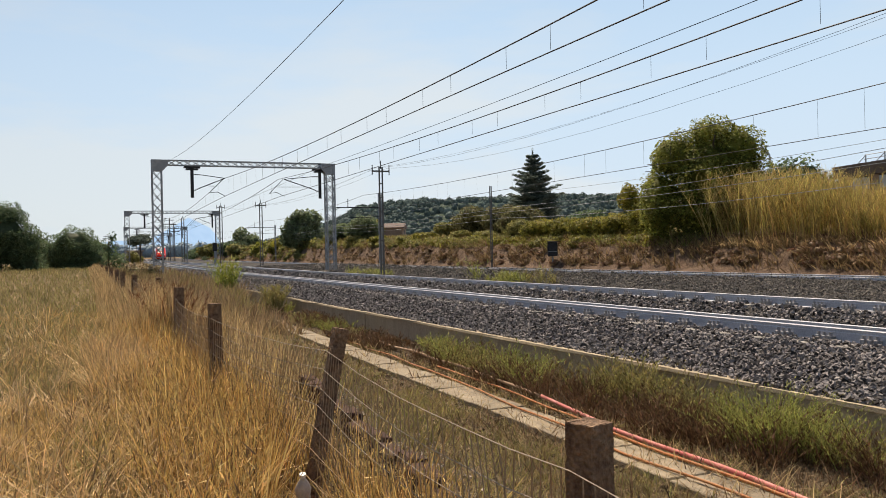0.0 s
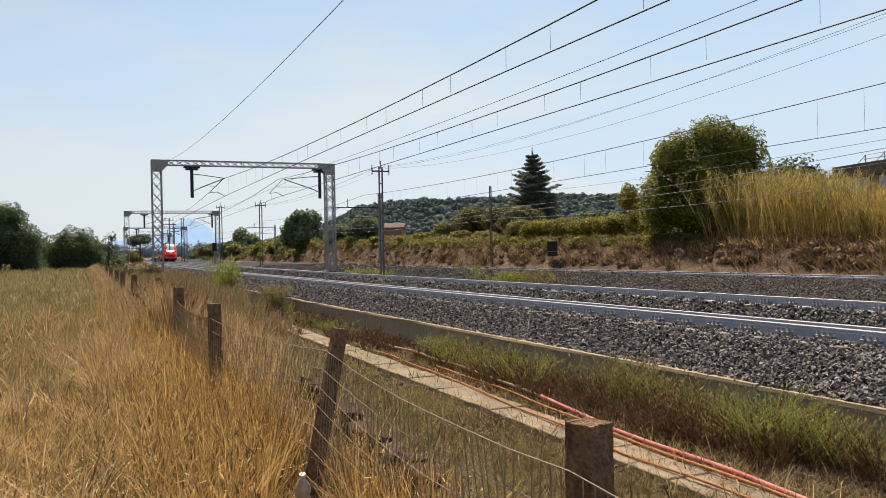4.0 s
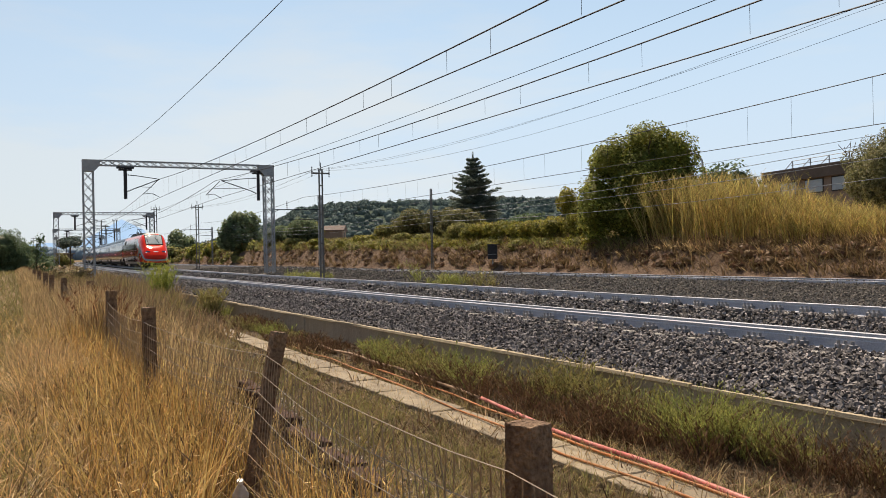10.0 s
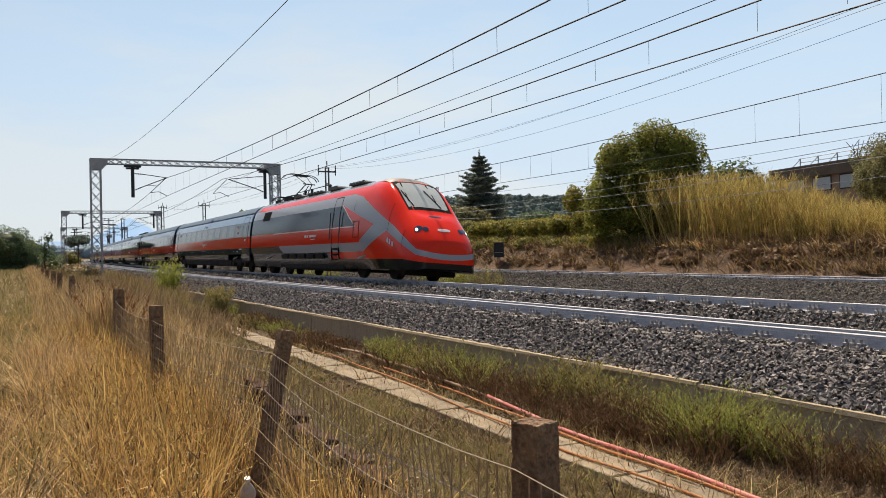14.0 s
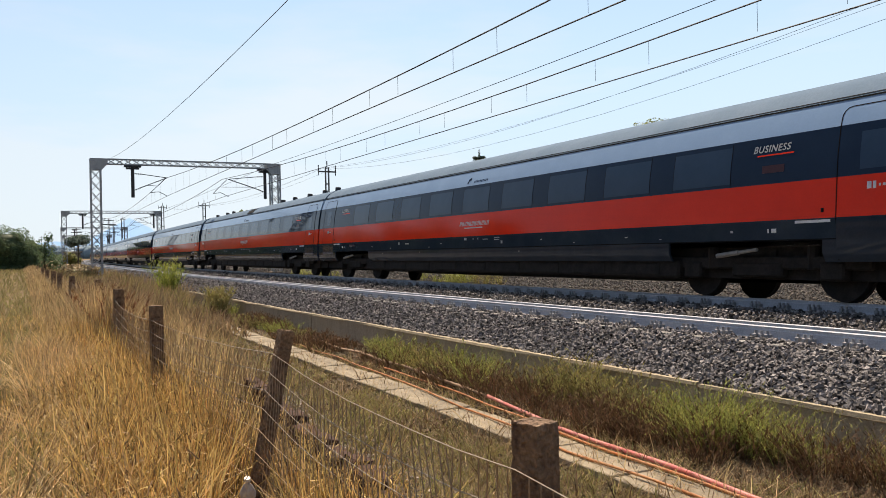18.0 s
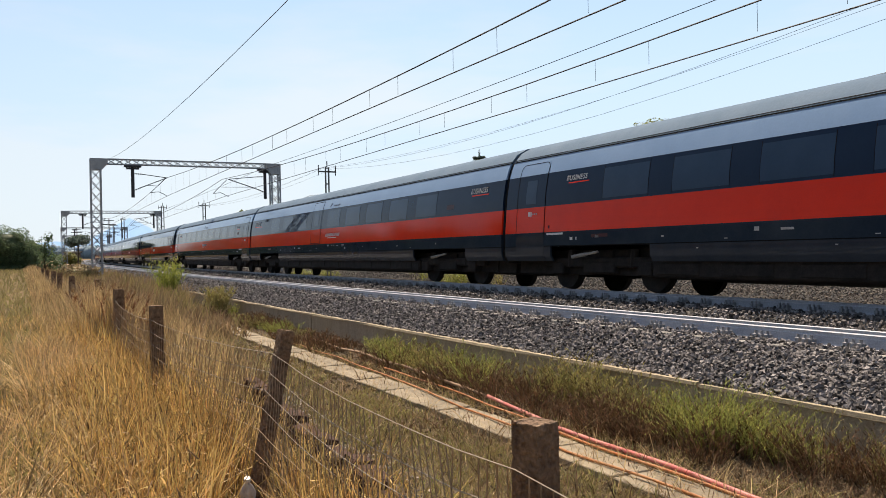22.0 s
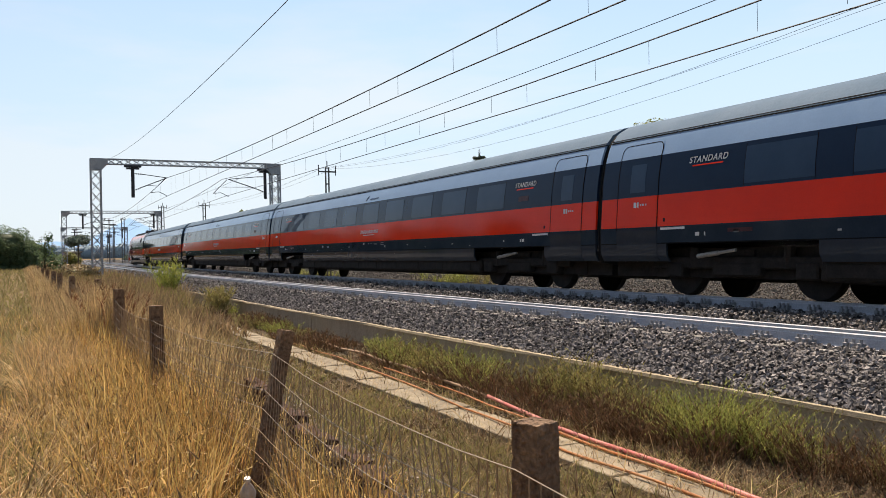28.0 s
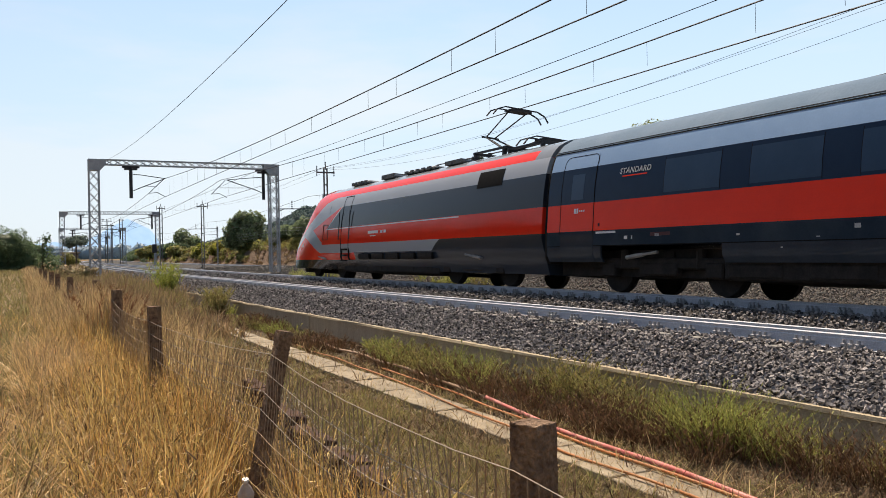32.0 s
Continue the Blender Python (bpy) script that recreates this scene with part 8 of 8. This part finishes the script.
def wooded_hill():
    """A ridge of many small crowns, far off, over a dark slope."""
    ridge = [(120, 625, 4), (160, 622, 14), (195, 620, 27), (212, 614, 38), (252, 599, 43), (322, 565, 43), (358, 542, 44), (394, 517, 41), (470, 470, 36), (600, 420, 34), (800, 300, 30)]

    def top(u):
        k = min(int(u), len(ridge) - 2)
        f = u - k
        return [ridge[k][i] + (ridge[k + 1][i] - ridge[k][i]) * f for i in range(3)]

    bm = bmesh.new()
    grid = []
    for i in range(61):
        x, y, z = top(i / 60 * (len(ridge) - 1))
        d = Vector((-x, -y, 0)).normalized()
        grid.append([bm.verts.new((x + d.x * a, y + d.y * a, z * b + (1 - b) * 3)) for a, b in ((-200, 0.6), (0, 0.93), (60, 0.80), (120, 0.5), (180, 0.2), (250, 0.0))])
    for r0, r1 in zip(grid, grid[1:]):
        for j in range(5):
            bm.faces.new((r0[j], r0[j + 1], r1[j + 1], r1[j]))
    bmesh.ops.recalc_face_normals(bm, faces=bm.faces)
    tagged(part("hillside", bm, M_slope, None, smooth=True), "wooded hillside rising behind the fields", "hill", kind="structure")
    blobs = []
    rr = random.Random(4)
    for k in range(2300):
        u = rr.uniform(0, len(ridge) - 1.01)
        x, y, z = top(u)
        d = Vector((-x, -y, 0)).normalized()
        b_ = rr.random() ** 1.4
        a = b_ * 190
        zz = z * np.interp(a, [0, 60, 120, 180, 250], [0.93, 0.80, 0.5, 0.2, 0.0]) + 3 * (a / 250)
        s = rr.uniform(1.8, 3.8)
        blobs.append((x + d.x * a, y + d.y * a, zz + s * 0.35, s, s, s * rr.uniform(0.8, 1.25)))
    tagged(new("hill_woods", leaf_mesh("hill_woods", blobs, 0.8, 0.85, M_wood_far, core=0.8)), "dense green woods on the far hill, paled by painted haze", "woods", kind="stuff")


# pale bluish leaf colour stands in for the air haze before the hill
M_wood_far = leaf_mat("haze_tinted_far_woods", (0.120, 0.160, 0.150), (0.150, 0.190, 0.170), 0.8, 1.2, 0.012, 0.0)
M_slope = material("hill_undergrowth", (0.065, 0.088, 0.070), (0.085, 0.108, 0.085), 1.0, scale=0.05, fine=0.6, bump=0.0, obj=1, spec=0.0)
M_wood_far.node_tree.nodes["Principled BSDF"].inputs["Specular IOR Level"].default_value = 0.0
wooded_hill()


def side_woods():
    """Tall trees across the field, beside and behind the camera."""
    rr = random.Random(21)
    blobs = []
    for k in range(250):
        y = -170 + k * 3.5
        h = rr.uniform(11, 18) * (1 + min(max(y - 60, 0), 300) / 500)
        for j in range(2):
            s = rr.uniform(2.6, 4.2)
            blobs.append((-64 + rr.uniform(-6, 6) - max(0, y - 200) * 0.03, y + rr.uniform(-1.5, 1.5), h * (0.30 + 0.4 * j), s * 1.2, s * 1.2, h * 0.36))
    tagged(new("side_woods", leaf_mesh("side_woods", blobs, 0.6, 0.9, M_leaf_d, core=0.85)), "line of tall dark trees across the field", "woods", kind="stuff")


side_woods()


def far_woods():
    """Wooded land at the foot of the mountain, with haze mixed into the leaf colour."""
    rr = random.Random(31)
    blobs = []
    for k in range(120):
        a = -0.06 + 0.26 * k / 120
        y = rr.uniform(1200, 1420)
        h = rr.uniform(15, 27)
        blobs.append((y * a, y, h * 0.3, rr.uniform(8, 14), 10, h * 0.62))
    m_ = leaf_mat("haze_painted_woods", (0.19, 0.265, 0.32), (0.23, 0.31, 0.37), 0.8, 1.2, 0.01, 0.0)
    tagged(new("far_woods", leaf_mesh("far_woods", blobs, 0.12, 2.2, m_, core=0.9)), "blue-green woods at the foot of the mountain, haze painted in", "woods", kind="stuff")


far_woods()


def far_mountain():
    """Blue mountain on the horizon, its haze put in as an even glow."""
    sil = [(-0.060, 0.002), (-0.035, 0.010), (0.0, 0.012), (0.030, 0.018), (0.050, 0.020), (0.075, 0.0175), (0.095, 0.027), (0.112, 0.037), (0.128, 0.0462), (0.138, 0.041), (0.152, 0.034), (0.159, 0.026), (0.166, 0.012), (0.20, 0.009), (0.30, 0.010), (0.5, 0.012), (0.9, 0.010)]
    bm = bmesh.new()
    R_ = 3500.0
    lo, hi = [], []
    for a, h in sil:
        th = math.atan(a)
        lo.append(bm.verts.new((R_ * math.sin(th), R_ * math.cos(th), -30)))
        hi.append(bm.verts.new((R_ * 1.12 * math.sin(th), R_ * 1.12 * math.cos(th), R_ * 1.12 * h)))
    for i in range(len(sil) - 1):
        bm.faces.new((lo[i], lo[i + 1], hi[i + 1], hi[i]))
    # the surface emits its own blue, standing in for lit haze
    m_ = bpy.data.materials.new("glowing_blue_haze")
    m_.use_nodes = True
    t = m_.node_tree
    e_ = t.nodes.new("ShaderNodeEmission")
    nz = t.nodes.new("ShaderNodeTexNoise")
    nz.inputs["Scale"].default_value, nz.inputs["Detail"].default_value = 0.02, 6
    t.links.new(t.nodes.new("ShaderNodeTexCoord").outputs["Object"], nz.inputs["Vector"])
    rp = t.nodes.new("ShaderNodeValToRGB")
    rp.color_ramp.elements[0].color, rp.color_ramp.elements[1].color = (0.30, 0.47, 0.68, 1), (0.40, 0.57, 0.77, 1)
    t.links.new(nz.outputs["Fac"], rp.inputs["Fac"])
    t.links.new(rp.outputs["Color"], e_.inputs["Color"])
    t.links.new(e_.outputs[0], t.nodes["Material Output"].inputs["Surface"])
    tagged(part("backdrop", bm, m_, None), "mountain on the horizon in a painted haze blue", "mountain", kind="structure")


far_mountain()


def motions():
    times = [float(k) for k in range(33)]
    for k, ob in enumerate(COACHES):
        walk(ob, [(t, on_track(gap_y(t) + (k + 0.5) * 26.1)) for t in times])
    # the road behind the bank
    way = ((0.0, 34.2, 127.0, 3.00), (8.0, 34.4, 126.6, 3.00), (9.4, 37.2, 119.0, 2.95), (10.4, 40.9, 115.0, 2.97), (10.8, 42.1, 115.0, 3.00), (11.2, 43.5, 115.0, 3.06), (11.6, 45.7, 115.0, 3.13), (12.0, 48.5, 115.0, 3.22),
           (12.4, 51.6, 115.0, 3.32), (12.8, 55.2, 115.0, 3.45), (13.4, 60.0, 115.0, 3.60), (14.4, 63.0, 115.0, 3.68), (32.0, 63.2, 115.0, 3.68))
    walk(VAN, [(t, pose(x, y, z, 0, 0, -50 if t < 9 else -25 if t < 10 else 0)) for t, x, y, z in way])
    back = ((0.0, 66.0, 119.0, 3.68), (10.0, 65.0, 119.0, 3.66), (11.0, 58.5, 119.0, 3.55), (12.4, 49.3, 119.0, 3.26), (12.8, 47.1, 119.0, 3.20), (14.0, 40.0, 119.0, 3.0), (15.0, 37.0, 122.0, 2.98), (32.0, 36.8, 122.2, 2.98))
    walk(CAR, [(t, pose(x, y, z, 0, 0, 180)) for t, x, y, z in back])
    walk(LEAD, [(t, on_track(gap_y(t) - 10.15)) for t in times])
    walk(TAIL, [(t, on_track(gap_y(t) + 11 * 26.1 + 10.15) @ pose(0, 0, 0, 0, 0, 180)) for t in times])



motions()
